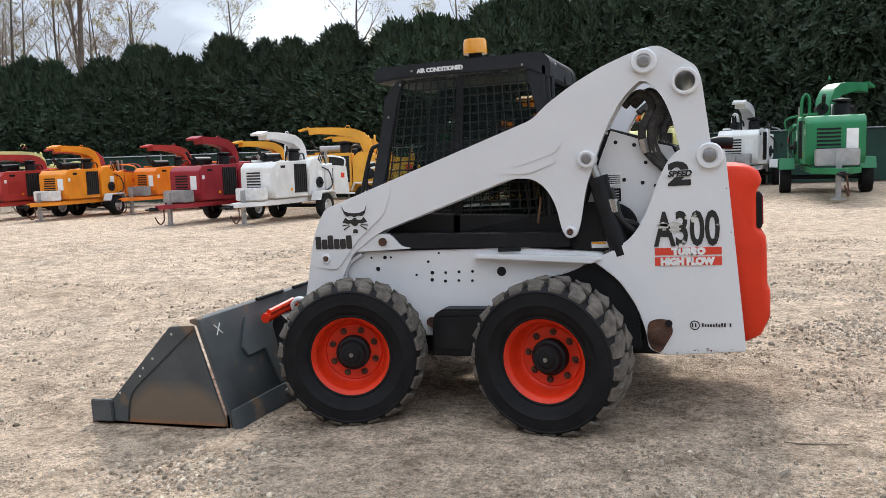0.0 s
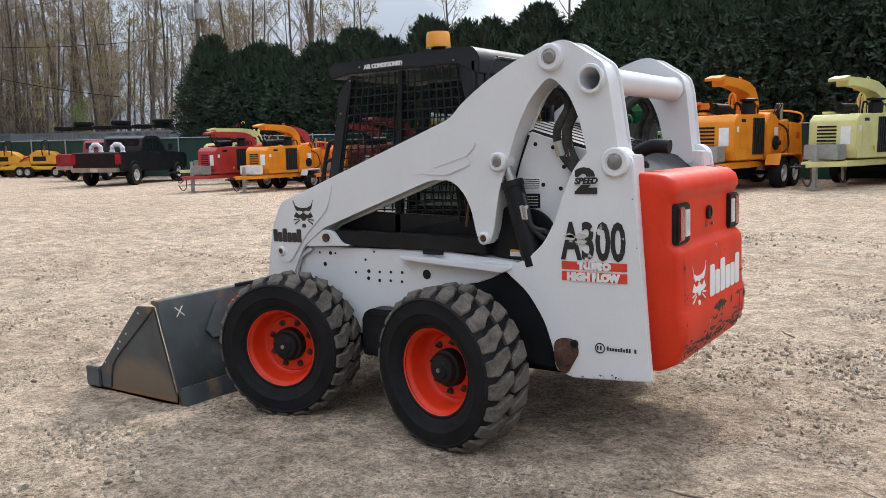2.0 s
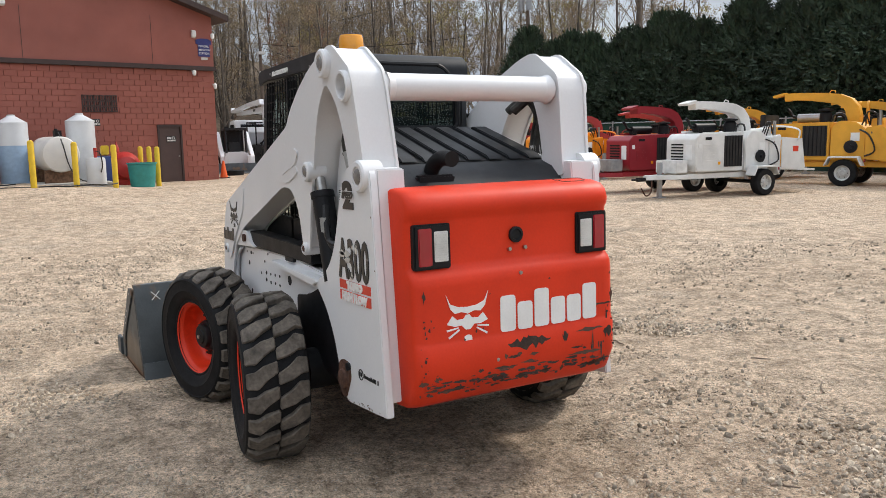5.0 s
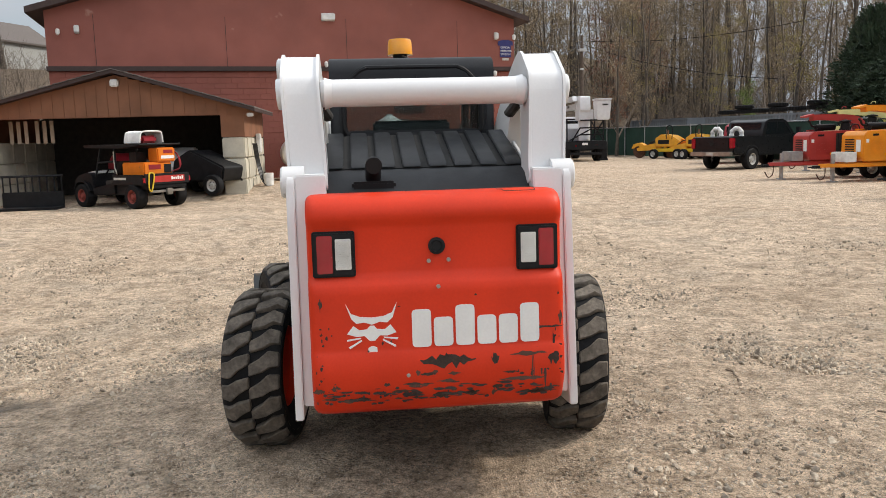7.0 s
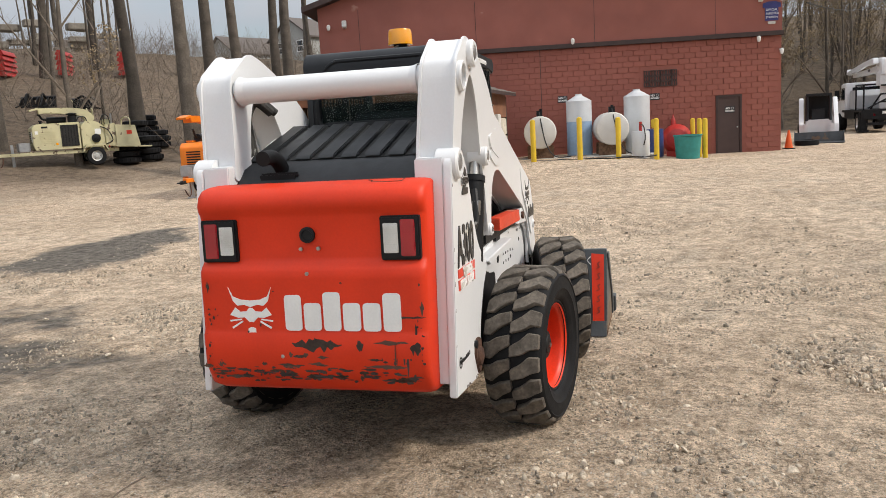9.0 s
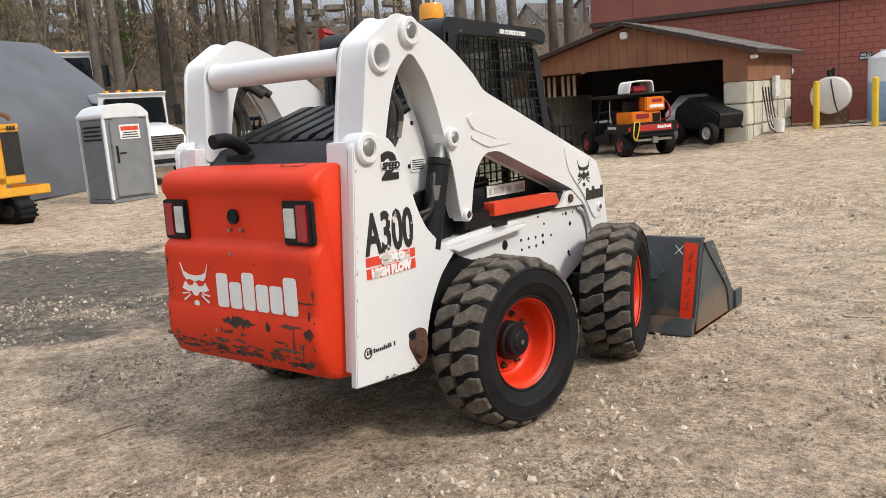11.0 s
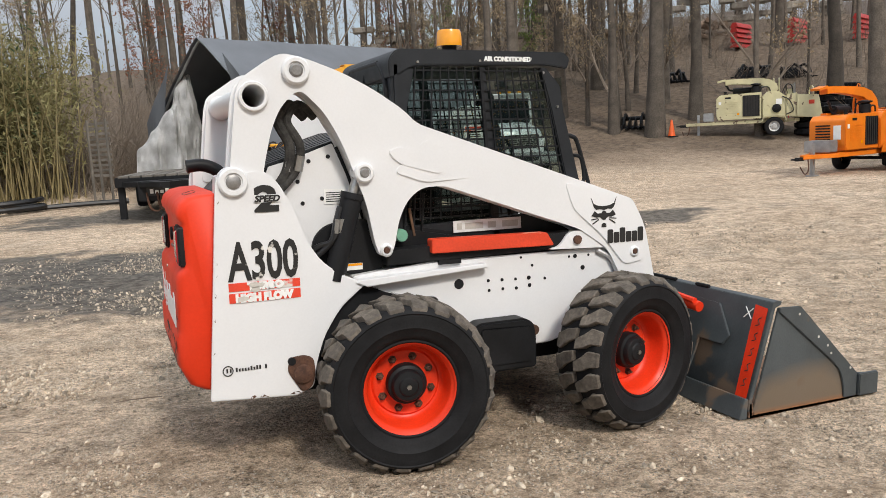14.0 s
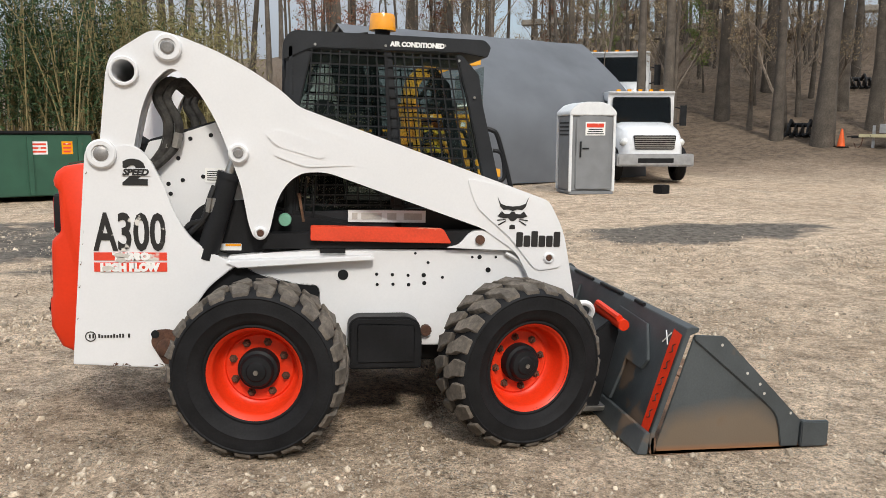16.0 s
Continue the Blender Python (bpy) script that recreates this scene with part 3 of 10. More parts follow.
for side in (1, -1):
    left = side < 0
    # lift arm with its rear upright: two plates' worth of box section
    bm = bmesh.new()
    prism(bm, keyhole(inset(ARM, 0.012), 2, (0.882, 1.832), 0.052), "y", side * 0.513, side * 0.659)
    arm = part("lift_arm", bm, WHITE, loader, "white boxed steel lift arm with chipped paint")
    for y0 in (0.50, 0.6595):
        bm = bmesh.new()
        prism(bm, keyhole(ARM, 2, (0.882, 1.832), 0.052), "y", side * y0, side * (y0 + 0.0125))
        part("side_plate", bm, WHITE, arm)
    # raised plates on the arm
    for lift, pts in enumerate((([(0.02, 1.62), (-0.30, 1.51), (-0.33, 1.44), (-0.28, 1.405), (0.03, 1.39), (0.2, 1.45)]), ([(-0.80, 1.36), (-0.985, 1.325), (-1.225, 1.235), (-1.31, 1.09), (-1.35, 0.88), (-1.2, 0.86), (-1.05, 1.04), (-0.86, 1.20)]),
                ([(0.235, 1.56), (0.15, 1.585), (-0.06, 1.51), (-0.085, 1.46), (-0.05, 1.43), (0.17, 1.49)]))):
        bm = bmesh.new()
        prism(bm, rounded(pts, 0.04), "y", side * 0.670, side * (0.684 if lift == 2 else 0.680))
        part("reinforcing_plate", bm, WHITE, arm, bevel=0.004)
    # bosses and pins
    for px, pz, r, out in ((0.678, 1.951, 0.066, 0.03), (0.995, 1.438, 0.07, 0.032), (0.355, 1.456, 0.05, 0.03), (0.25, 1.058, 0.034, 0.018), (-1.271, 0.935, 0.032, 0.02)):
        bm = bmesh.new()
        lathe(bm, [(0.0, side * 0.60), (r, side * 0.60), (r, side * (0.672 + out - 0.008)), (r - 0.008, side * (0.672 + out)), (r * 0.62, side * (0.672 + out)), (r * 0.6, side * (0.664 + out)), (0.0, side * (0.664 + out))], 28, "y", (px, 0, pz))
        boss = part("pin_boss", bm, WHITE, arm)
        bm = bmesh.new()
        lathe(bm, [(0.0, side * 0.66), (r * 0.5, side * 0.66), (r * 0.5, side * (0.668 + out)), (r * 0.36, side * (0.674 + out)), (0, side * (0.674 + out))], 20, "y", (px, 0, pz))
        part("pivot_pin", bm, PINGREY if r > 0.04 else BROWNRUST, boss)
    # tube mouth
    bm = bmesh.new()
    lathe(bm, [(0.0515, side * 0.45), (0.0515, side * 0.69), (0.055, side * 0.694), (0.066, side * 0.694), (0.07, side * 0.688), (0.07, side * 0.66)], 32, "y", (0.882, 0, 1.832))
    part("tube_collar", bm, WHITE, arm)
    # rear side panel, with a turned-in rear edge
    bm = bmesh.new()
    prism(bm, PANEL, "y", side * 0.605, side * 0.642)
    panel = part("side_panel", bm, WHITE, loader, "white steel side panel, chipped along its lower edge", bevel=0.006)
    bm = bmesh.new()
    prism(bm, [(1.066, 1.468), (0.93, 1.478), (0.93, 1.33), (1.0, 0.48), (1.13, 0.45)], "y", side * 0.47, side * 0.604)
    part("rear_post", bm, WHITE, panel, bevel=0.006)
    # tower plate seen through the arch
    bm = bmesh.new()
    prism(bm, [(0.86, 1.36), (0.80, 1.50), (0.70, 1.525), (0.475, 1.606), (0.41, 1.45), (0.33, 1.2), (0.3, 0.9), (0.75, 0.9)], "y", side * 0.485, side * 0.50)
    tower = part("tower_plate", bm, WHITE, loader, bevel=0.003)
    for hx, hz in ((0.64, 1.31), (0.70, 1.24), (0.71, 1.29), (0.54, 1.33), (0.50, 1.54), (0.6, 1.52), (0.66, 1.42)):
        bm = bmesh.new()
        cyl(bm, (hx, side * 0.498, hz), (hx, side * 0.503, hz), 0.011, 10)
        part("bolt", bm, BLACK, tower)
    bm = bmesh.new()
    prism(bm, rounded([(0.42, 1.30), (0.53, 1.30), (0.53, 1.375), (0.42, 1.375)], 0.006), "y", side * 0.501, side * 0.505)
    plate = part("data_plate", bm, DECAL_WHITE, tower, "pale data plate with rows of fine print")
    bm = bmesh.new()
    for k in range(5):
        box(bm, 0.43, 0.52, side * 0.505, side * 0.507, 1.312 + k * 0.011, 1.316 + k * 0.011)
    part("print_rows", bm, BLACK, plate)
    if left:
        bm = bmesh.new()
        prism(bm, rounded([(0.43, 1.21), (0.52, 1.21), (0.52, 1.285), (0.43, 1.285)], 0.006), "y", side * 0.501, side * 0.505)
        plate = part("data_plate", bm, BLACK, tower, "black data plate with rows of fine print")
        bm = bmesh.new()
        for k in range(4):
            box(bm, 0.44, 0.51, side * 0.505, side * 0.507, 1.222 + k * 0.015, 1.227 + k * 0.015)
        part("print_rows", bm, DECAL_GREY, plate)
    # dark inner housing behind the cylinder
    bm = bmesh.new()
    prism(bm, rounded([(0.62, 1.02), (0.60, 1.14), (0.53, 1.2), (0.42, 1.21), (0.30, 1.22), (0.22, 0.95), (0.42, 0.93)], 0.05), "y", side * 0.505, side * 0.53)
    part("guard_plate", bm, BLACK, loader, bevel=0.004)
    bm = bmesh.new()
    prism(bm, rounded([(0.47, 0.955), (0.35, 0.955), (0.35, 0.99), (0.47, 0.99)], 0.004), "y", side * 0.531, side * 0.534)
    dec = part("warning_label", bm, DECAL_WHITE, loader, "white warning label with an orange head")
    bm = bmesh.new()
    prism(bm, [(0.43, 0.977), (0.352, 0.977), (0.352, 0.989), (0.43, 0.989)], "y", side * 0.5341, side * 0.536)
    part("label_head", bm, AMBER, dec)
    # lift cylinder
    bm = bmesh.new()
    cyl(bm, (0.52, side * 0.585, 0.92), (0.405, side * 0.585, 1.345), 0.054, 24)
    cyl(bm, (0.41, side * 0.585, 1.325), (0.402, side * 0.585, 1.355), 0.06, 24)
    cylinder = part("lift_cylinder", bm, BLACK, loader, "black hydraulic lift cylinder")
    bm = bmesh.new()
    cyl(bm, (0.41, side * 0.585, 1.33), (0.365, side * 0.585, 1.45), 0.028, 18)
    part("piston_rod", bm, STEEL, cylinder, "bare chrome piston rod")
    for k in range(2):
        bm = bmesh.new()
        tube(bm, smooth_path([(0.66, side * 0.54, 1.0), (0.6, side * 0.58, 1.05 + 0.04 * k), (0.53, side * 0.61, 1.12), (0.5 - 0.03 * k, side * 0.61, 1.22), (0.475 - 0.02 * k, side * 0.6, 1.29)], 5), 0.016, 8)
        hose = part("hydraulic_hose", bm, HOSE, cylinder)
        bm = bmesh.new()
        cyl(bm, (0.505 - 0.025 * k, side * 0.612, 1.16), (0.492 - 0.025 * k, side * 0.612, 1.23), 0.021, 6)
        part("hose_fitting", bm, STEEL, hose)
    # bundle of hoses under the arch
    for k in range(2):
        bm = bmesh.new()
        o = k * 0.05
        tube(bm, smooth_path([(0.80 - o * 0.3, side * (0.52 + 0.02 * k), 1.36), (0.72 - o, side * 0.53, 1.47 + 0.01 * k), (0.70 - o, side * (0.54 + 0.01 * k), 1.6), (0.75 - o * 0.9, side * 0.53, 1.72), (0.69 - o, side * 0.5, 1.8), (0.60 - o, side * 0.45, 1.74)], 6), 0.026 - 0.004 * k, 10)
        hose = part("hydraulic_hose", bm, SLEEVE, loader, "black hydraulic hose in a woven sleeve")
        bm = bmesh.new()
        cyl(bm, (0.715 - o, side * (0.532 + 0.005 * k), 1.475), (0.70 - o, side * (0.536 + 0.008 * k), 1.55), 0.025, 6)
        part("hose_fitting", bm, STEEL, hose)
    # chassis side
    bm = bmesh.new()
    prism(bm, BODY, "y", side * 0.40, side * 0.582)
    body = part("chassis_side", bm, WHITE, loader, "white steel chassis side pierced with small holes", bevel=0.006)
    rnd = random.Random(4)
    for hx, hz, r in ([(-0.17, 0.835, 0.028)] + [(-0.35 + 0.001 * k - 0.085 * (k % 4), 0.78 + 0.05 * (k // 4) + 0.01 * rnd.random(), 0.008 + 0.004 * rnd.random()) for k in range(8)]
                      + [(-0.9, 0.93, 0.012), (-0.95, 0.86, 0.014), (-0.86, 0.93, 0.007), (-0.99, 0.93, 0.007), (-0.92, 0.68, 0.013), (-0.93, 0.66, 0.01), (-0.3, 0.92, 0.008), (-0.62, 0.9, 0.008), (-0.55, 0.95, 0.007), (-0.7, 0.82, 0.008)]):
        bm = bmesh.new()
        cyl(bm, (hx, side * 0.575, hz), (hx, side * 0.5845, hz), r, 12)
        part("hole", bm, BLACK, body)
    bm = bmesh.new()
    prism(bm, [(0.42, 0.905), (0.40, 0.918), (-0.31, 0.945), (-0.33, 0.935), (-0.32, 0.922), (0.2, 0.89), (0.36, 0.88)], "y", side * 0.575, side * 0.648)
    part("step_ledge", bm, WHITE, body, bevel=0.004)
    # arm stop bracket and front flange
    bm = bmesh.new()
    prism(bm, rounded([(-0.70, 0.985), (-0.78, 1.0), (-0.84, 1.075), (-0.93, 1.08), (-1.02, 1.03), (-1.12, 0.99), (-1.14, 0.968)], 0.03), "y", side * 0.56, side * 0.62)
    stop = part("arm_stop", bm, WHITE, body, bevel=0.004)
    bm = bmesh.new()
    cyl(bm, (-0.89, side * 0.62, 1.03), (-0.89, side * 0.635, 1.03), 0.025, 12)
    part("bolt", bm, BROWNRUST, stop)
    bm = bmesh.new()
    tube(bm, smooth_path([(-1.04, side * 0.60, 0.955), (-1.13, side * 0.60, 0.90), (-1.175, side * 0.6, 0.80), (-1.18, side * 0.6, 0.66)], 5), 0.012, 6)
    part("edge_bead", bm, WHITE, body)
    # black lower frame, step box
    bm = bmesh.new()
    prism(bm, rounded([(-0.195, 0.60), (-0.236, 0.632), (-0.51, 0.632), (-0.565, 0.6), (-0.58, 0.52), (-0.58, 0.352), (-0.20, 0.352)], 0.025), "y", side * 0.58, side * 0.70)
    stepbox = part("tool_box", bm, BLACK, loader, "black ribbed steel box low between the wheels", bevel=0.012)
    bm = bmesh.new()
    prism(bm, rounded([(-0.24, 0.39), (-0.54, 0.39), (-0.54, 0.59), (-0.24, 0.60)], 0.02), "y", side * 0.699, side * 0.708)
    part("box_cover", bm, BLACK, stepbox, bevel=0.005)
    bm = bmesh.new()
    cyl(bm, (-0.615, side * 0.58, 0.535), (-0.615, side * 0.612, 0.535), 0.03, 10)
    part("bolt", bm, BROWNRUST, body)
    # tie-down loop on the panel, rusted through
    bm = bmesh.new()
    prism(bm, rounded([(0.79, 0.50), (0.77, 0.565), (0.70, 0.57), (0.655, 0.55), (0.648, 0.47), (0.67, 0.40), (0.72, 0.38), (0.755, 0.44)], 0.025), "y", side * 0.60, side * 0.652)
    tie = part("tie_down", bm, BROWNRUST, panel, "rusted round tie-down plate", bevel=0.004)
    bm = bmesh.new()
    lathe(bm, [(0.0, side * 0.672), (0.02, side * 0.672), (0.045, side * 0.664), (0.05, side * 0.65)], 18, "y", (0.712, 0, 0.475))
    part("bolt", bm, BROWNRUST, tie)
    bm = bmesh.new()
    cyl(bm, (0.765, side * 0.63, 0.545), (0.765, side * 0.655, 0.545), 0.02, 14)
    part("hole", bm, BLACK, panel)
    # chips of rust on the panel edge
    rnd = random.Random(8 + side)
    for k in range(16):
        bm = bmesh.new()
        t, low = rnd.random(), rnd.random() < 0.6
        cx, cz = (1.15 - 0.42 * t, 0.40 - 0.025 * t + 0.012 * rnd.random()) if low else (1.14 - 0.07 * t + 0.0, 0.45 + 0.9 * t)
        if not low:
            cx = 1.145 - 0.078 * t
        prism(bm, [(cx + rnd.uniform(-0.014, 0.014) * (1 if low else 0.4), cz + rnd.uniform(-0.01, 0.014)) for q in range(3)], "y", side * 0.6425, side * 0.6435)
        part("rust_chip", bm, BROWNRUST, panel)
    # decals: speed mark, model, red bands, maker's mark as bars, badge and brand blocks
    x0 = 1.04 if side > 0 else 0.705
    lettering("A300", 0.185, TORN_BLACK, panel, face(side, x0, 0.6445, 0.972), "model_lettering", wide=0.6, bold=0.006, label="black model lettering, partly torn away")
    for z0, z1, txt, hh in ((0.918, 0.958, "TURBO", 0.032), (0.862, 0.908, "HIGH FLOW", 0.036)):
        bm = bmesh.new()
        xa = 1.045
        prism(bm, [(xa, z0), (0.703, z0), (0.703, z1), (xa, z1)], "y", side * 0.6425, side * 0.6450)
        band = part("red_band", bm, DECAL_RED, panel, "torn red decal band with white words")
        off = 0.09 if txt == "TURBO" else 0.03
        lettering(txt, hh, DECAL_WHITE, band, face(side, (xa - off) if side > 0 else (0.703 + off), 0.6465, z0 + 0.005), "band_lettering", wide=1.15 if txt == "TURBO" else 0.98, bold=0.0045)
    rnd = random.Random(21 + side)
    for k in range(3 if side > 0 else 4):
        bm = bmesh.new()
        cx, cz = (rnd.uniform(0.73, 1.0), rnd.uniform(0.87, 0.95)) if side > 0 else (rnd.uniform(0.74, 0.82), rnd.uniform(1.0, 1.12))
        prism(bm, [(cx + 0.035 * rnd.uniform(0.5, 1.3) * math.cos(a), cz + 0.016 * rnd.uniform(0.5, 1.3) * math.sin(a)) for a in (0, 0.9, 1.9, 3.0, 4.0, 5.2)], "y", side * 0.6465, side * 0.6488)
        part("torn_patch", bm, DECAL_GREY, panel, "patch of torn decal showing grey backing")
    sx = 0.9 if side > 0 else 0.785
    lettering("2", 0.118, DECAL_BLACK, panel, face(side, sx, 0.6445, 1.297), "speed_numeral", wide=1.35, bold=0.008)
    bm = bmesh.new()
    prism(bm, [(0.905, 1.335), (0.775, 1.335), (0.775, 1.372), (0.905, 1.372)], "y", side * 0.6465, side * 0.6475)
    strip = part("speed_strip", bm, WHITE, panel)
    lettering("SPEED", 0.03, DECAL_BLACK, strip, face(side, 0.902 if side > 0 else 0.782, 0.6485, 1.339), "speed_lettering", wide=1.05, shear=0.25, bold=0.002)
    bm = bmesh.new()
    lathe(bm, [(0.026, side * 0.6425), (0.026, side * 0.645), (0.021, side * 0.645), (0.021, side * 0.6425)], 20, "y", (1.072 if side > 0 else 0.90, 0, 0.536))
    mx = 1.072 if side > 0 else 0.90
    for k in (-1, 1):
        box(bm, mx - 0.008 + 0.008 * k, mx + 0.0 + 0.008 * k, min(side * 0.6425, side * 0.645), max(side * 0.6425, side * 0.645), 0.527, 0.547)
    sgn = -1 if side > 0 else 1
    for k in range(11):
        if k == 9:
            continue
        a = mx + sgn * (0.036 + k * 0.014)
        box(bm, min(a, a + sgn * 0.009), max(a, a + sgn * 0.009), min(side * 0.6425, side * 0.645), max(side * 0.6425, side * 0.645), 0.528, 0.528 + (0.02 if k in (0, 5, 7, 8, 10) else 0.014))
    part("maker_mark", bm, DECAL_BLACK, panel, "small black maker's mark as plain bars")
    bm = bmesh.new()
    head_mark(bm, -1.06, 1.175, 0.085, 0.6805, side)
    part("head_badge", bm, DECAL_BLACK, arm, "black horned head badge")
    word_blocks(-1.085 if side > 0 else -1.335, 0.995, 0.25, 0.085, 0.6805, side, arm, DECAL_BLACK)
    # the arms stand a little inside the panels and lean outwards towards the top
    for o in [arm, *arm.children_recursive]:
        for v in o.data.vertices:
            v.co.y += side * (0.022 * ramp01(v.co.z, 1.45, 1.95) - 0.045)
    panel.location.y -= side * 0.008

# cross tube between the uprights
bm = bmesh.new()
lathe(bm, [(0.0515, -0.44), (0.0515, 0.44), (0.062, 0.47), (0.062, -0.47), (0.0515, -0.44)], 32, "y", (0.882, 0, 1.832))
part("cross_tube", bm, WHITE, loader, "white steel cross tube between the arms")
for s in (-1, 1):
    bm = bmesh.new()
    lathe(bm, [(0.062, s * 0.42), (0.066, s * 0.44), (0.072, s * 0.456)], 32, "y", (0.882, 0, 1.832))
    part("tube_flare", bm, WHITE, loader)

# belly and axle housings
bm = bmesh.new()
prism(bm, [(1.0, 0.42), (1.05, 1.3), (0.6, 1.42), (0.3, 1.2), (-1.05, 0.95), (-1.12, 0.5), (-0.9, 0.33), (0.7, 0.33)], "y", -0.47, 0.47)
part("hull", bm, BLACK, loader, "black inner hull below the cab", bevel=0.02)
for ax in (0.2, -1.05):
    bm = bmesh.new()
    cyl(bm, (ax, -0.66, 0.41), (ax, 0.66, 0.41), 0.11, 20)
    part("axle_housing", bm, BLACK, loader, "black steel axle housing")
# dark wheel well behind each rear wheel
for s in (-1, 1):
    bm = bmesh.new()
    prism(bm, rounded([(0.62, 0.38), (0.60, 0.66), (0.50, 0.80), (0.36, 0.89), (0.25, 0.84), (0.12, 0.80), (-0.05, 0.78), (-0.05, 0.5)], 0.04), "y", s * 0.5, s * 0.588)
    part("wheel_well", bm, BLACK, loader, bevel=0.006)


# wheels
def wheel_at(x, y, turn, spin, side):
    wh = new("wheel")
    wh.parent = loader
    wh["label"] = "orange-red wheel with a dusty lugged black tyre"
    wh.matrix_basis = pose(x, y, 0.42 if side > 0 else 0.402, 0, spin, turn if side > 0 else 180 + turn)
    return wh


TY_R = 0.405


def build_wheel(wh):
    """A wheel whose outer face looks along +y."""
    bm = bmesh.new()
    lathe(bm, [(0.222, 0.09), (0.226, 0.118), (0.236, 0.127), (0.246, 0.124), (0.252, 0.133), (0.275, 0.146), (0.305, 0.155), (0.309, 0.159), (0.315, 0.157), (0.345, 0.157), (0.372, 0.153), (0.378, 0.158), (0.386, 0.153), (0.398, 0.138), (TY_R, 0.12), (TY_R, -0.12), (0.398, -0.14), (0.38, -0.155), (0.34, -0.15), (0.28, -0.14), (0.222, -0.10), (0.2, 0.0), (0.222, 0.09)], 64)
    tyre = part("tyre", bm, RUBBER, wh, "black rubber tyre with scuffed sidewall", angle=40)
    for k in range(22):
        for s in (1, -1):
            a = (k + (0.5 if s < 0 else 0)) * 2 * math.pi / 22
            pts = [(-0.042, 0.152), (0.036, 0.152), (0.038, 0.10), (0.0, 0.055), (-0.03, 0.0), (-0.085, 0.0), (-0.068, 0.07), (-0.045, 0.11)]
            bmk = bmesh.new()
            lo, hi = [], []
            for du, w in pts:
                ang = a + s * du / TY_R * (1 if s > 0 else 1)
                edge = 0.03 * ramp01(w, 0.10, 0.152)
                for lst, rad, tw in ((lo, TY_R - 0.03 - edge, w), (hi, TY_R + 0.028 - edge, w * 0.985)):
                    lst.append(bmk.verts.new((rad * math.cos(ang), s * tw, rad * math.sin(ang))))
            bmk.faces.new(lo)
            bmk.faces.new(hi[::-1])
            for i in range(len(pts)):
                j = (i + 1) % len(pts)
                bmk.faces.new((lo[i], hi[i], hi[j], lo[j]))
            part("lug", bmk, TREAD, tyre, bevel=0.006, seg=1)
    bm = bmesh.new()
    lathe(bm, [(0.222, 0.116), (0.229, 0.122), (0.23, 0.116), (0.222, 0.106), (0.21, 0.098), (0.205, 0.085), (0.203, 0.05), (0.196, 0.01), (0.182, -0.012), (0.172, -0.016), (0.162, -0.008), (0.15, -0.012), (0.10, -0.012), (0.0, -0.012), (0.0, -0.06), (0.2, -0.06), (0.222, -0.1)], 56)
    rim = part("rim", bm, RIM_RED, wh, "orange-red painted steel rim", angle=40)
    bm = bmesh.new()
    lathe(bm, [(0.1, -0.014), (0.1, 0.03), (0.096, 0.04), (0.082, 0.046), (0.078, 0.066), (0.072, 0.074), (0.05, 0.077), (0.044, 0.084), (0.02, 0.088), (0.0, 0.088)], 32)
    hub = part("hub", bm, BLACK, rim, "black wheel hub")
    bm = bmesh.new()
    lathe(bm, [(0.013, 0.086), (0.013, 0.096), (0.0, 0.096)], 6)
    part("hub_bolt", bm, STEEL, hub)
    for k in range(8):
        bm = bmesh.new()
        a = k * math.pi / 4 + 0.3
        lathe(bm, [(0.022, -0.014), (0.022, -0.01), (0.014, -0.01), (0.014, 0.006), (0.007, 0.008), (0.007, 0.02), (0.0, 0.02)], 6, "y", (0.134 * math.cos(a), 0, 0.134 * math.sin(a)))
        part("wheel_nut", bm, BROWNRUST, rim)
    return wh


wheels = []
for x, side, turn, spin in ((0.20, 1, -9, 0), (0.20, -1, -9, 11), (-1.05, 1, 14, 27), (-1.05, -1, 15, 41)):
    a = radians(turn)
    wh = wheel_at(x - side * (0.3 if x > 0 else 0.08) * math.sin(a), side * (0.55 + 0.30 * math.cos(a)) , turn, spin, side)
    wheels.append(wh)
build_wheel(wheels[0])
for wh in wheels[1:]:
    for o in wheels[0].children:
        c = again(o, o.matrix_basis.copy(), wh)
        for q in o.children:
            c2 = again(q, q.matrix_basis.copy(), c)
            for w in q.children:
                again(w, w.matrix_basis.copy(), c2)

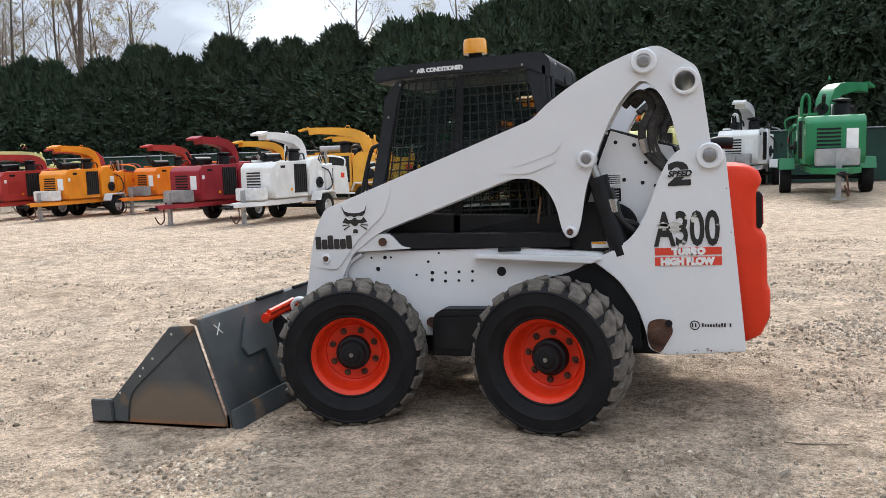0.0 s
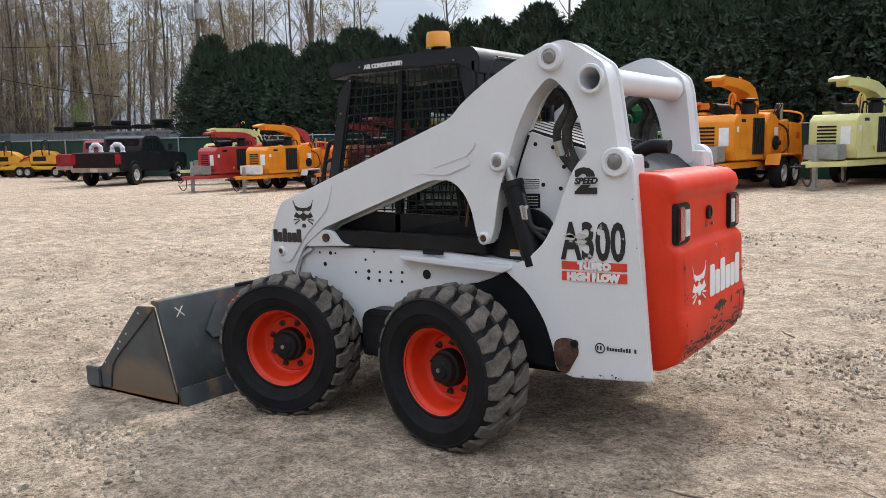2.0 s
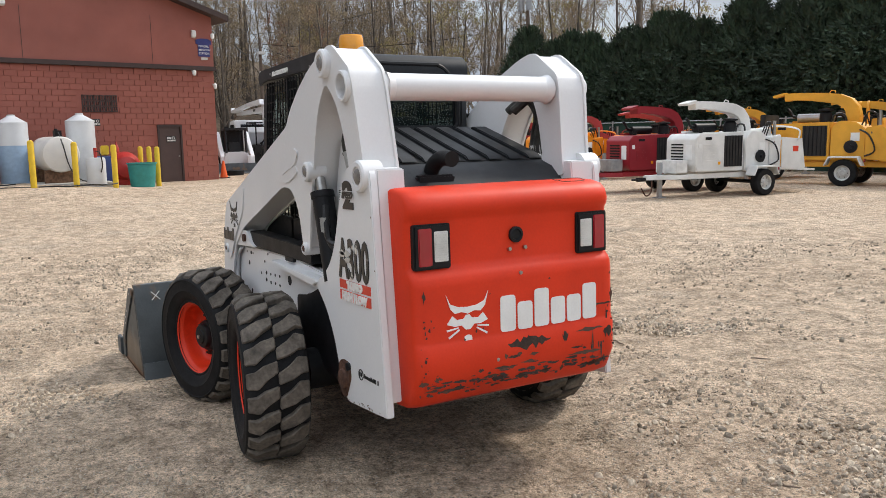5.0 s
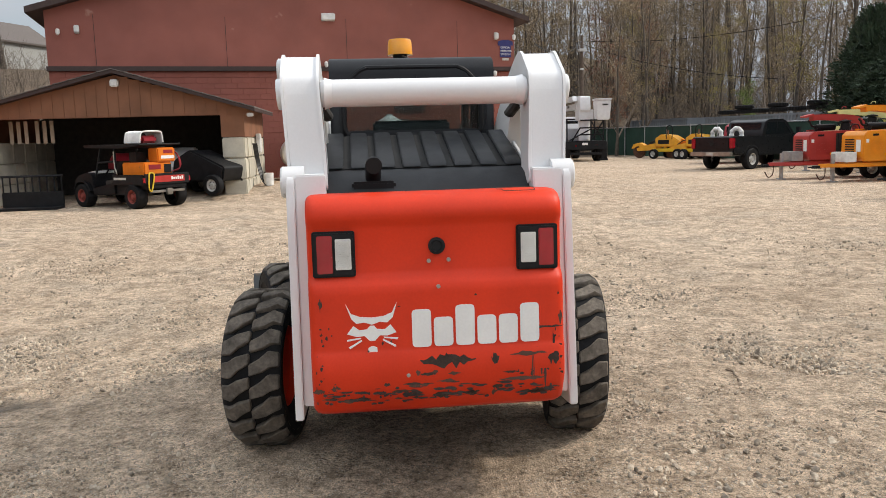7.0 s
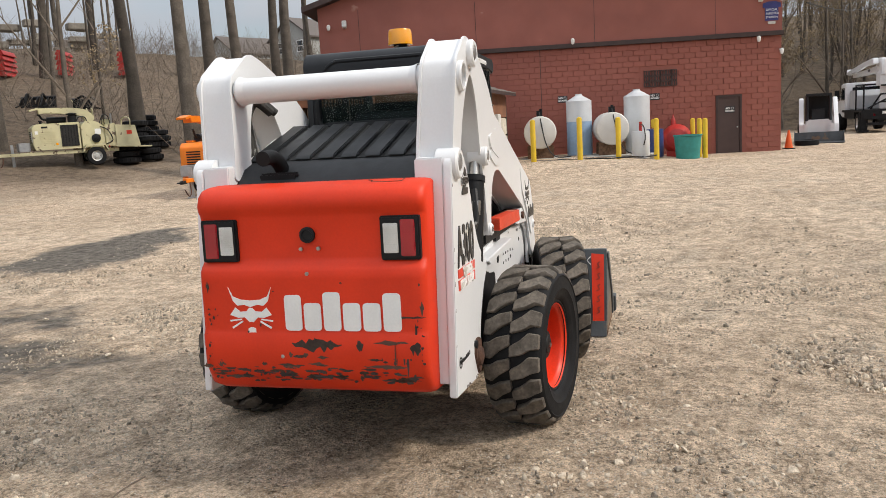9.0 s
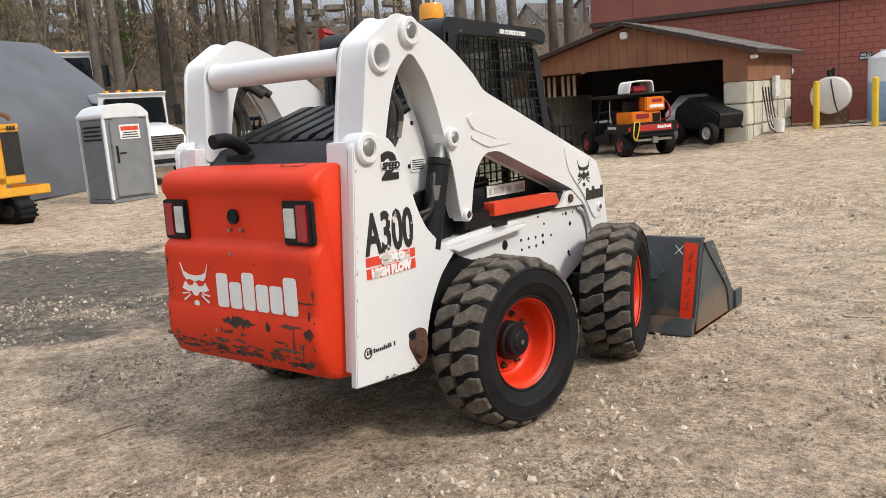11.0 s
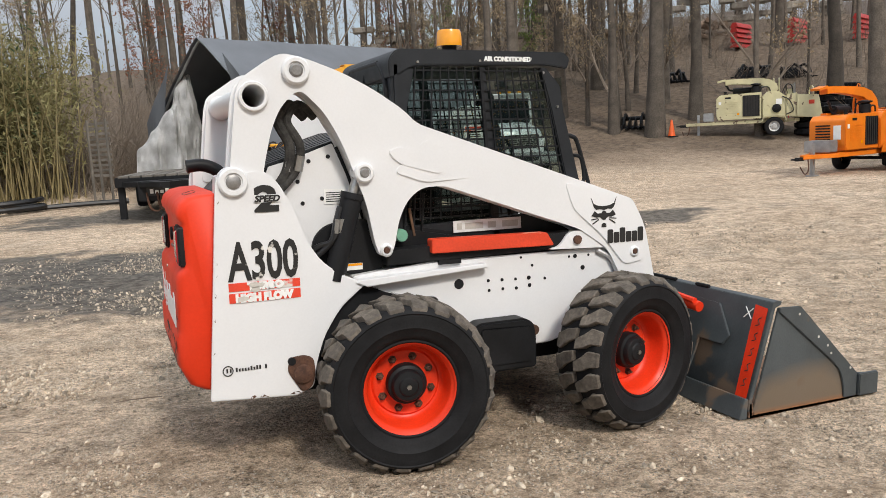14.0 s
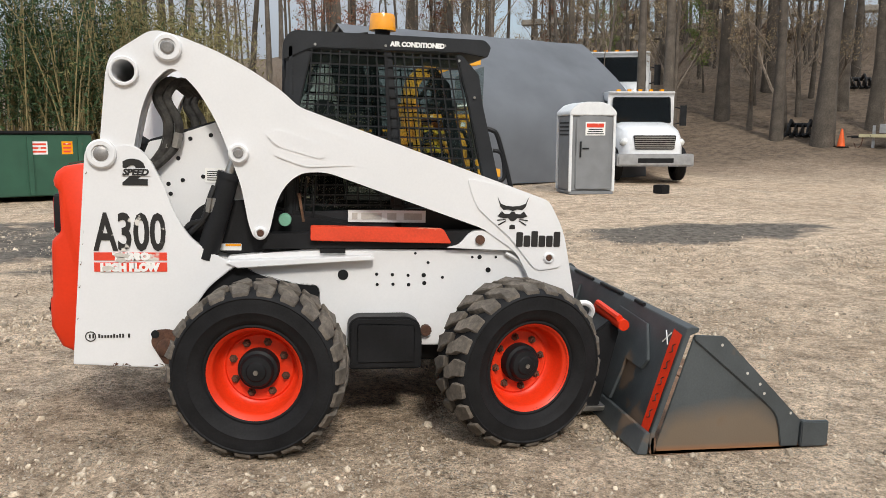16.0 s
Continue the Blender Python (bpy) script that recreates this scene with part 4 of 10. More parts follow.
# ---- cab ----
ROOF = rounded([(0.14, 1.93), (0.145, 2.03), (0.1, 2.088), (-0.916, 2.085), (-0.955, 2.05), (-0.935, 1.99), (-0.80, 2.01), (0.0, 2.0)], [0.02, 0.03, 0.05, 0.02, 0.02, 0.02, 0.02, 0.03])
bm = bmesh.new()
prism(bm, ROOF, "y", -0.455, 0.455)
roof = part("cab_roof", bm, CABBLACK, loader, "charcoal cab roof with a front visor", bevel=0.03)
for s in (1, -1):
    # side frame: posts and rails
    bm = bmesh.new()
    for pts in ([(0.135, 1.0), (0.135, 1.82), (0.10, 1.99), (-0.005, 1.99), (0.06, 1.7), (0.06, 1.0)],
                [(-0.80, 2.0), (-0.895, 1.90), (-0.918, 1.755), (-1.03, 1.318), (-1.08, 1.02), (-0.99, 1.02), (-0.94, 1.32), (-0.83, 1.78), (-0.765, 2.0)],
                [(-0.385, 2.0), (-0.42, 2.0), (-0.475, 1.53), (-0.50, 1.0), (-0.45, 1.0), (-0.43, 1.5)],
                [(0.07, 1.0), (-1.05, 1.0), (-1.03, 1.19), (-0.92, 1.19), (-0.5, 1.17), (0.07, 1.15)]):
        prism(bm, pts, "y", s * 0.405, s * 0.445)
    frame_part = part("side_frame", bm, CABBLACK, loader, "charcoal steel cab side frame", bevel=0.006)
    # window panes
    bm = bmesh.new()
    prism(bm, [(0.06, 1.15), (0.06, 1.7), (-0.005, 1.99), (-0.385, 2.0), (-0.44, 1.5), (-0.46, 1.15)], "y", s * 0.402, s * 0.406)
    pane = part("side_window", bm, GLASS, loader, "tinted side window behind steel mesh")
    pane.visible_shadow = False
    bm = bmesh.new()
    prism(bm, [(-0.42, 2.0), (-0.77, 2.0), (-0.83, 1.78), (-0.93, 1.32), (-0.9, 1.2), (-0.49, 1.2), (-0.475, 1.53)], "y", s * 0.402, s * 0.406)
    pane = part("side_window", bm, GLASS, loader, "tinted side window behind steel mesh")
    pane.visible_shadow = False
    # mesh guard: two panels of bars
    for k in range(16):
        z = 1.19 + k * 0.0525
        xf = -0.765 - (2.0 - z) * 0.235 if z > 1.3 else -0.93
        bm = bmesh.new()
        box(bm, xf, 0.05 - max(0, (z - 1.7)) * 0.2, min(s * 0.447, s * 0.455), max(s * 0.447, s * 0.455), z - 0.004, z + 0.004)
        part("guard_bar", bm, BLACK, frame_part)
    for k in range(17):
        u = k / 16
        xt, xb = -0.005 - u * 0.76, 0.055 - u * 0.985
        bm = bmesh.new()
        tube(bm, [(xt, s * 0.456, 1.995), (xb, s * 0.456, 1.18)], 0.0048 if k not in (8,) else 0.012, 4)
        part("guard_bar", bm, BLACK, frame_part)
    lettering("AIR CONDITIONED", 0.024, DECAL_WHITE, roof, face(s, -0.41 if s > 0 else -0.665, 0.4565, 2.03), "roof_lettering", wide=0.98, bold=0.002)
    for bx, bz in ((-0.02, 2.02), (-0.385, 2.03), (-0.70, 2.045), (-0.78, 1.97), (-0.87, 1.78)):
        bm = bmesh.new()
        cyl(bm, (bx, s * 0.44, bz), (bx, s * 0.459, bz), 0.007, 8)
        part("bolt", bm, STEEL, roof)
    # grab handle before the door
    bm = bmesh.new()
    tube(bm, smooth_path([(-0.90, s * 0.42, 1.62), (-0.98, s * 0.43, 1.61), (-1.02, s * 0.43, 1.56), (-1.10, s * 0.43, 1.3)], 5), 0.013, 8)
    tube(bm, smooth_path([(-0.99, s * 0.43, 1.50), (-1.04, s * 0.43, 1.48), (-1.06, s * 0.43, 1.36), (-1.03, s * 0.43, 1.33)], 5), 0.011, 8)
    part("grab_handle", bm, BLACK, loader)
# lower engine-side fillers under the window
for s in (1, -1):
    bm = bmesh.new()
    prism(bm, rounded([(0.24, 0.97), (0.24, 1.05), (-0.88, 1.075), (-0.88, 0.985)], 0.01), "y", s * 0.50, s * 0.60)
    part("arm_rail", bm, BLACK, loader, bevel=0.004)
    bm = bmesh.new()
    box(bm, -0.18, -0.05, min(s * 0.58, s * 0.60), max(s * 0.58, s * 0.60), 0.952, 0.976)
    part("rubber_stop", bm, BLACK, loader)
    for k in range(5):
        bm = bmesh.new()
        tube(bm, [(0.19 - 0.05 * k, s * 0.46, 1.07), (0.17 - 0.05 * k, s * 0.46, 1.33)], 0.006, 5)
        part("grille_bar", bm, BLACK, loader)
    bm = bmesh.new()
    tube(bm, [(0.035, s * 0.47, 1.1), (0.06, s * 0.47, 1.25)], 0.008, 6)
    part("copper_pipe", bm, RUSTY, loader, "thin copper-coloured pipe")
bm = bmesh.new()
prism(bm, rounded([(0.0, 1.02), (0.0, 1.095), (-0.69, 1.085), (-0.735, 1.01)], 0.012), "y", 0.565, 0.635)
part("lift_support", bm, surface("scraped_red", (0.72, 0.06, 0.02), 0.5, vary=0.15, grain=0.15, wear=(0.75, 0.3, 0.2), wear_at=0.62, wear_scale=9), loader, "scraped orange-red lift arm support bar", bevel=0.015)
bm = bmesh.new()
box(bm, -0.62, -0.20, 0.455, 0.459, 1.1, 1.165)
sticker = part("instruction_label", bm, DECAL_WHITE, loader, "pale instruction label with small pictures")
for k, (a, c) in enumerate(((-0.60, -0.50), (-0.46, -0.41), (-0.38, -0.27), (-0.25, -0.22))):
    bm = bmesh.new()
    box(bm, a, c, 0.4591, 0.461, 1.115, 1.15)
    part("label_picture", bm, DECAL_GREY, sticker)
bm = bmesh.new()
lathe(bm, [(0.0, 0.545), (0.03, 0.545), (0.034, 0.535), (0.034, 0.50)], 20, "y", (0.13, 0, 1.115))
part("filler_cap", bm, surface("green_cap", (0.18, 0.42, 0.3), 0.5), loader, "pale green filler cap")
# seat and rear of the cab
bm = bmesh.new()
box(bm, -0.55, -0.08, -0.25, 0.25, 1.05, 1.2)
prism(bm, rounded([(-0.05, 1.15), (-0.2, 1.2), (-0.13, 1.75), (-0.02, 1.75)], 0.04), "y", -0.22, 0.22)
part("seat", bm, BLACK, loader, "black vinyl operator seat", bevel=0.04)
REARF = surface("cab_liner", (0.05, 0.052, 0.055), 0.6)
bm = bmesh.new()
for pts in ([(-0.455, 1.0), (-0.455, 2.02), (-0.37, 2.02), (-0.37, 1.0)], [(0.455, 1.0), (0.455, 2.02), (0.37, 2.02), (0.37, 1.0)], [(-0.37, 1.93), (-0.37, 2.02), (0.37, 2.02), (0.37, 1.93)], [(-0.37, 1.0), (-0.37, 1.69), (0.37, 1.69), (0.37, 1.0)]):
    prism(bm, pts, "x", 0.08, 0.128)
part("rear_wall", bm, CABBLACK, loader, "charcoal rear wall of the cab", bevel=0.015)
bm = bmesh.new()
ring = rounded([(-0.38, 1.66), (0.38, 1.66), (0.38, 1.92), (0.28, 2.03), (-0.28, 2.03), (-0.38, 1.92)], 0.06, 5)
tube(bm, smooth_path([(0.135, a, b) for a, b in ring] + [(0.135, *ring[0])], 2), 0.014, 8)
part("window_seal", bm, BLACK, loader, "black rubber window seal")
bm = bmesh.new()
prism(bm, [(-0.37, 1.69), (0.37, 1.69), (0.37, 1.93), (-0.37, 1.93)], "x", 0.10, 0.106)
pane = part("rear_window", bm, GLASS, loader, "tinted rear window")
pane.visible_shadow = False
bm = bmesh.new()
prism(bm, [(-0.40, 1.15), (0.40, 1.15), (0.40, 1.95), (-0.40, 1.95)], "x", -0.93, -0.925)
pane = part("front_window", bm, GLASS, loader, "tinted front door window")
pane.visible_shadow = False
# beacon
bm = bmesh.new()
lathe(bm, [(0.0, 2.165), (0.078, 2.165), (0.074, 2.24), (0.068, 2.258), (0.0, 2.262)], 24, "z", (-0.415, -0.03, 0))
beacon = part("beacon", bm, AMBER, loader, "amber warning beacon on the cab roof")
bm = bmesh.new()
cyl(bm, (-0.415, -0.03, 2.07), (-0.415, -0.03, 2.168), 0.045, 18)
part("beacon_base", bm, BLACK, beacon)
bm = bmesh.new()
tube(bm, smooth_path([(-0.33, -0.02, 2.15), (-0.1, 0.01, 2.10), (0.10, 0.02, 2.05), (0.15, 0.02, 1.93)], 5), 0.006, 6)
part("beacon_cable", bm, BLACK, loader)

# ---- engine cover, exhaust, tailgate ----
# near black that paints the shade between the cover's ribs
RECESS = surface("shaded_recess", (0.006, 0.006, 0.006), 0.8)
bm = bmesh.new()
prism(bm, [(0.14, 1.66), (0.30, 1.648), (0.92, 1.45), (1.02, 1.36), (1.02, 1.2), (0.14, 1.2)], "y", -0.475, 0.475)
hood = part("engine_cover", bm, CABBLACK, loader, "charcoal engine cover with raised ribs", bevel=0.012)
# thin sheet on the cover, standing in for depth and shade between ribs
bm = bmesh.new()
prism(bm, [(0.22, 1.658), (0.30, 1.652), (0.82, 1.486), (0.82, 1.48), (0.30, 1.645), (0.22, 1.65)], "y", -0.468, 0.468)
part("cover_recess", bm, RECESS, hood)
for k in range(8):
    y = -0.43 + k * 0.122
    bm = bmesh.new()
    prism(bm, [(0.26, 1.668), (0.30, 1.672), (0.80, 1.512), (0.83, 1.488), (0.80, 1.49), (0.30, 1.645)], "y", y - 0.043, y + 0.043)
    part("cover_rib", bm, CABBLACK, hood, bevel=0.005)
bm = bmesh.new()
tube(bm, smooth_path([(0.90, -0.25, 1.40), (0.95, -0.25, 1.47), (1.03, -0.25, 1.505), (1.12, -0.25, 1.50)], 6), 0.036, 16)
exhaust = part("exhaust_pipe", bm, BLACK, loader, "matt black bent exhaust pipe")
bm = bmesh.new()
box(bm, 0.86, 0.98, -0.35, -0.15, 1.38, 1.43)
part("exhaust_collar", bm, BLACK, exhaust, bevel=0.01)

TG = [(1.06, 1.385), (1.15, 1.38), (1.205, 1.368), (1.24, 1.34), (1.254, 1.3), (1.25, 1.272), (1.236, 1.255), (1.232, 1.235), (1.23, 1.055), (1.236, 1.035), (1.258, 1.015), (1.27, 0.995), (1.274, 0.96), (1.275, 0.735), (1.279, 0.715), (1.289, 0.7), (1.287, 0.56), (1.24, 0.46), (1.17, 0.425), (1.10, 0.42)]
bm = bmesh.new()
ys = [(-0.548, -0.03), (-0.538, -0.012), (-0.515, -0.003), (-0.48, 0.0)] + [(-0.48 + 0.08 * k, 0.0) for k in range(1, 12)] + [(0.48, 0.0), (0.515, -0.003), (0.538, -0.012), (0.548, -0.03)]
rows = []
for y, inset in ys:
    ring = []
    for i, (x, z) in enumerate(TG):
        cz = 0.92 + (z - 0.92) * (1 + inset * 0.9)
        ring.append(bm.verts.new((x + inset * 1.2, y, cz)))
    rows.append(ring)
for a, b in zip(rows, rows[1:]):
    for i in range(len(TG) - 1):
        bm.faces.new((a[i], a[i + 1], b[i + 1], b[i]))
bm.faces.new(rows[0][::-1])
bm.faces.new(rows[-1])
bm.faces.new([r[0] for r in rows] + [r[-1] for r in rows[::-1]])
tail = part("tailgate", bm, ORANGE, loader, "orange-red moulded tailgate, scraped and dirty along the bottom", angle=50)


def gate_x(z):
    """How far back the tailgate's face stands at a height."""
    for (xa, za), (xb, zb) in zip(TG, TG[1:]):
        if zb <= z <= za and za > zb:
            return xa + (xb - xa) * (za - z) / (za - zb)
    return TG[-1][0]


SCRAPED = surface("scraped_dirty_metal", (0.055, 0.035, 0.026), 0.8, vary=0.35, scale=20, grain=0.3, bump=0.15)
BARE_CHIP = surface("paint_chip", (0.1, 0.05, 0.035), 0.75, vary=0.3)


def scrape(cy, cz, w, h, seed, material, label=""):
    """A ragged patch of lost paint lying on the tailgate."""
    r = random.Random(seed)
    bm = bmesh.new()
    n = max(7, int(w * 60))
    low, high = [], []
    for i in range(n + 1):
        u = i / n
        half = h * 0.5 * (max(0.12, 1 - abs(2 * u - 1) ** 2.2)) * r.uniform(0.45, 1.25)
        y = cy + (u - 0.5) * w
        mid = cz + r.uniform(-0.15, 0.15) * h
        low.append(bm.verts.new((gate_x(mid - half) + 0.0016, y, mid - half)))
        high.append(bm.verts.new((gate_x(mid + half) + 0.0016, y, mid + half)))
    for i in range(n):
        bm.faces.new((low[i], low[i + 1], high[i + 1], high[i]))
    part("scrape", bm, material, tail, label)


scrape(0.03, 0.668, 0.24, 0.055, 1, SCRAPED, "dark scraped patch")
scrape(0.235, 0.665, 0.035, 0.05, 2, SCRAPED)
scrape(0.49, 0.655, 0.05, 0.06, 3, SCRAPED)
scrape(0.38, 0.68, 0.16, 0.02, 4, BARE_CHIP)
scrape(0.4, 0.60, 0.012, 0.13, 5, BARE_CHIP)
scrape(0.35, 0.57, 0.2, 0.02, 6, BARE_CHIP)
scrape(0.47, 0.79, 0.14, 0.016, 7, SCRAPED)
scrape(0.525, 0.83, 0.02, 0.06, 8, BARE_CHIP)
scrape(-0.5, 0.93, 0.018, 0.05, 9, SCRAPED)
scrape(-0.52, 0.56, 0.05, 0.022, 10, BARE_CHIP)
chips = random.Random(17)
for q in range(34):
    scrape(chips.uniform(-0.5, 0.5), 0.50 + 0.12 * chips.random() ** 2, chips.uniform(0.015, 0.09), chips.uniform(0.008, 0.028), 30 + q, SCRAPED if q % 2 else BARE_CHIP)
for q in range(14):
    scrape(chips.uniform(-0.53, 0.53), chips.uniform(0.62, 1.0), chips.uniform(0.005, 0.014), chips.uniform(0.006, 0.018), 80 + q, SCRAPED)
bm = bmesh.new()
hatch = [(1.17, 0.28), (1.175, 0.3), (1.2, 0.31), (1.2, 0.43), (1.175, 0.44), (1.15, 0.43), (1.14, 0.3), (1.15, 0.28)]
tube(bm, smooth_path([(hx, hy, 1.389 - max(0, hx - 1.15) * 0.22) for hx, hy in hatch] + [(1.17, 0.28, 1.385)], 3), 0.0016, 5)
part("hatch_outline", bm, BARE_CHIP, tail, "thin dark outline of a small filler hatch")
for s in (-1, 1):
    bm = bmesh.new()
    y0, y1 = sorted((s * 0.345, s * 0.525))
    prism(bm, rounded([(y0, 1.038), (y1, 1.038), (y1, 1.232), (y0, 1.232)], 0.012), "x", 1.2, 1.252)
    lamp = part("tail_light", bm, BLACK, tail, "tail light in a black housing, red beside clear", bevel=0.008)
    ya, yb = sorted((s * 0.44, s * 0.505))
    bm = bmesh.new()
    prism(bm, rounded([(ya, 1.055), (yb, 1.055), (yb, 1.215), (ya, 1.215)], 0.008), "x", 1.245, 1.259)
    part("red_lens", bm, LENS_RED, lamp, bevel=0.004)
    ya, yb = sorted((s * 0.362, s * 0.428))
    bm = bmesh.new()
    prism(bm, rounded([(ya, 1.07), (yb, 1.07), (yb, 1.2), (ya, 1.2)], 0.006), "x", 1.245, 1.256)
    clear = part("clear_lens", bm, LENS_WHITE, lamp)
    for k in range(13):
        bm = bmesh.new()
        box(bm, 1.2555, 1.259, ya + 0.003, yb - 0.003, 1.075 + k * 0.0095, 1.079 + k * 0.0095)
        part("lens_rib", bm, LENS_WHITE, clear)
bm = bmesh.new()
lathe(bm, [(0.036, 1.235), (0.036, 1.247), (0.025, 1.249), (0.022, 1.243), (0.0, 1.243)], 24, "x", (0, 0, 1.155))
part("latch", bm, BLACK, tail, "round black tailgate latch")
for by, bz in ((-0.035, 1.092), (0.05, 1.094), (0.0, 0.985), (-0.14, 0.61)):
    bm = bmesh.new()
    lathe(bm, [(0.009, 1.235), (0.009, 1.288 if bz < 0.7 else (1.277 if bz < 1 else 1.246)), (0.0, 1.29 if bz < 0.7 else (1.278 if bz < 1 else 1.247))], 10, "x", (0, by, bz))
    part("bolt", bm, STEEL, tail)
bm = bmesh.new()
head_mark(bm, -0.287, 0.82, 0.108, 1.2755, 0, back=True)
part("head_badge", bm, DECAL_WHITE, tail, "white horned head badge")
word_blocks(-0.118, 0.728, 0.56, 0.175, 1.2765, 0, tail, DECAL_WHITE, back=True)
GRIME = surface("black_scuff", (0.05, 0.035, 0.03), 0.8, vary=0.4, grain=0.3)
rnd = random.Random(3)
for k in range(150):
    bm = bmesh.new()
    if k == 0:
        cy, cz, w, h = -0.02, 0.655, 0.10, 0.03
    elif k == 1:
        cy, cz, w, h = 0.22, 0.655, 0.02, 0.025
    elif k < 8:
        cy, cz, w, h = rnd.uniform(0.33, 0.5), rnd.uniform(0.5, 0.75), 0.006, rnd.uniform(0.02, 0.07)
    elif k >= 110:
        cy, cz, w, h = rnd.choice((-1, 1)) * (0.53 - abs(rnd.gauss(0, 0.06))), rnd.uniform(0.5, 0.8), rnd.uniform(0.002, 0.009), rnd.uniform(0.002, 0.012)
    elif k < 14:
        cy, cz, w, h = rnd.uniform(0.30, 0.52), rnd.uniform(0.58, 0.68), rnd.uniform(0.004, 0.02), rnd.uniform(0.004, 0.02)
    else:
        cy, cz, w, h = rnd.uniform(-0.5, 0.5), rnd.gauss(0.525, 0.018), rnd.uniform(0.004, 0.035), rnd.uniform(0.002, 0.008)
    cx = 1.2862 - max(0.0, (0.55 - cz)) * 0.45 if cz < 0.69 else 1.2768
    n = 9
    bm.faces.new([bm.verts.new((cx + 0.0015, cy + w * rnd.uniform(0.6, 1.1) * math.cos(q * 2 * math.pi / n), cz + h * rnd.uniform(0.5, 1.1) * math.sin(q * 2 * math.pi / n))) for q in range(n)])
    part("scuff", bm, GRIME, tail)

# ---- bucket ----
def scoured(name):
    """Grey paint scoured to brown metal in a low patch, as the load has rubbed it."""
    m = BUCKET.copy()
    m.name = name
    n, l = m.node_tree.nodes, m.node_tree.links
    b = n["Principled BSDF"]
    old = b.inputs["Base Color"].links[0].from_socket
    tc = n.new("ShaderNodeTexCoord")
    sp = n.new("ShaderNodeSeparateXYZ")
    l.new(tc.outputs["Object"], sp.inputs[0])
    no = n.new("ShaderNodeTexNoise")
    no.inputs["Scale"].default_value, no.inputs["Detail"].default_value = 4, 8
    l.new(tc.outputs["Object"], no.inputs["Vector"])

    def math_node(op, a, c):
        q = n.new("ShaderNodeMath")
        q.operation = op
        for i, v in enumerate((a, c)):
            if isinstance(v, float):
                q.inputs[i].default_value = v
            else:
                l.new(v, q.inputs[i])
        return q.outputs[0]
    dx = math_node("DIVIDE", math_node("ADD", sp.outputs[0], 2.1), 0.42)
    dz = math_node("DIVIDE", math_node("ADD", sp.outputs[2], 0.0), 0.27)
    rr = math_node("ADD", math_node("MULTIPLY", dx, dx), math_node("MULTIPLY", dz, dz))
    rr = math_node("ADD", rr, math_node("MULTIPLY", math_node("SUBTRACT", no.outputs["Fac"], 0.5), 1.1))
    mr = n.new("ShaderNodeMapRange")
    mr.inputs[1].default_value, mr.inputs[2].default_value, mr.inputs[3].default_value, mr.inputs[4].default_value = 0.6, 1.25, 0.85, 0.0
    l.new(rr, mr.inputs[0])
    edge = n.new("ShaderNodeMapRange")
    edge.inputs[1].default_value, edge.inputs[2].default_value, edge.inputs[3].default_value, edge.inputs[4].default_value = 0.012, 0.05, 1.0, 0.0
    l.new(sp.outputs[2], edge.inputs[0])
    for fac, colour in ((mr.outputs[0], (0.17, 0.125, 0.085, 1)), (edge.outputs[0], (0.28, 0.12, 0.05, 1))):
        mx = n.new("ShaderNodeMixRGB")
        mx.inputs[2].default_value = colour
        l.new(fac, mx.inputs[0])
        l.new(old, mx.inputs[1])
        old = mx.outputs[0]
    l.new(old, b.inputs["Base Color"])
    return m


BUCKET_SIDE = scoured("scoured_bucket_side")
bucket = new("bucket")
bucket.parent = loader
bucket.matrix_basis = Matrix.Translation((-0.094, 0, 0)) @ Matrix.Diagonal((0.945, 0.975, 1, 1))
bucket["label"] = "grey steel bucket with rust-worn sides, resting on the ground"
BW0, BW1 = -1.205, 1.155
SIDE = [(-1.71, 0.0), (-2.72, 0.0), (-2.70, 0.14), (-2.565, 0.16), (-2.072, 0.612), (-1.905, 0.62)]
for y0, y1 in ((BW0, BW0 + 0.014), (BW1 - 0.014, BW1)):
    bm = bmesh.new()
    prism(bm, SIDE, "y", y0, y1)
    part("bucket_side", bm, BUCKET_SIDE, bucket, "grey bucket side, browned by wear near the floor", bevel=0.003)
    o = -1 if y0 < 0 else 1
    yy = sorted((y0 if o < 0 else y1, (y0 if o < 0 else y1) + o * 0.012))
    bm = bmesh.new()
    prism(bm, rounded([(-2.072, 0.614), (-1.905, 0.622), (-1.90, 0.598), (-2.34, 0.262), (-2.41, 0.20), (-2.44, 0.12), (-2.455, 0.02), (-2.56, 0.02), (-2.565, 0.16)], [0.01, 0.01, 0.01, 0.06, 0.06, 0.05, 0.01, 0.01, 0.01]), "y", yy[0], yy[1])
    part("side_cutter", bm, BUCKET, bucket, "folded grey side plate with bolt holes", bevel=0.004)
    bm = bmesh.new()
    yy = sorted((y0 if o < 0 else y1, (y0 if o < 0 else y1) + o * 0.03))
    box(bm, -2.73, -2.565, yy[0], yy[1], 0.02, 0.155)
    part("corner_block", bm, BUCKET, bucket, bevel=0.006)
    for hx, hz in ((-2.06, 0.57), (-2.22, 0.42), (-2.30, 0.36), (-2.33, 0.31), (-2.50, 0.2)):
        bm = bmesh.new()
        yc = (y0 if o < 0 else y1) + o * 0.012
        cyl(bm, (hx, yc - o * 0.002, hz), (hx, yc + o * 0.002, hz), 0.008, 8)
        part("bolt_hole", bm, DECAL_GREY, bucket)
bm = bmesh.new()
prism(bm, [(-2.76, 0.0), (-2.76, 0.018), (-2.5, 0.024), (-2.5, 0.0)], "y", BW0, BW1)
part("cutting_edge", bm, RUSTY, bucket, "rusty bolted cutting edge", bevel=0.003)
bm = bmesh.new()
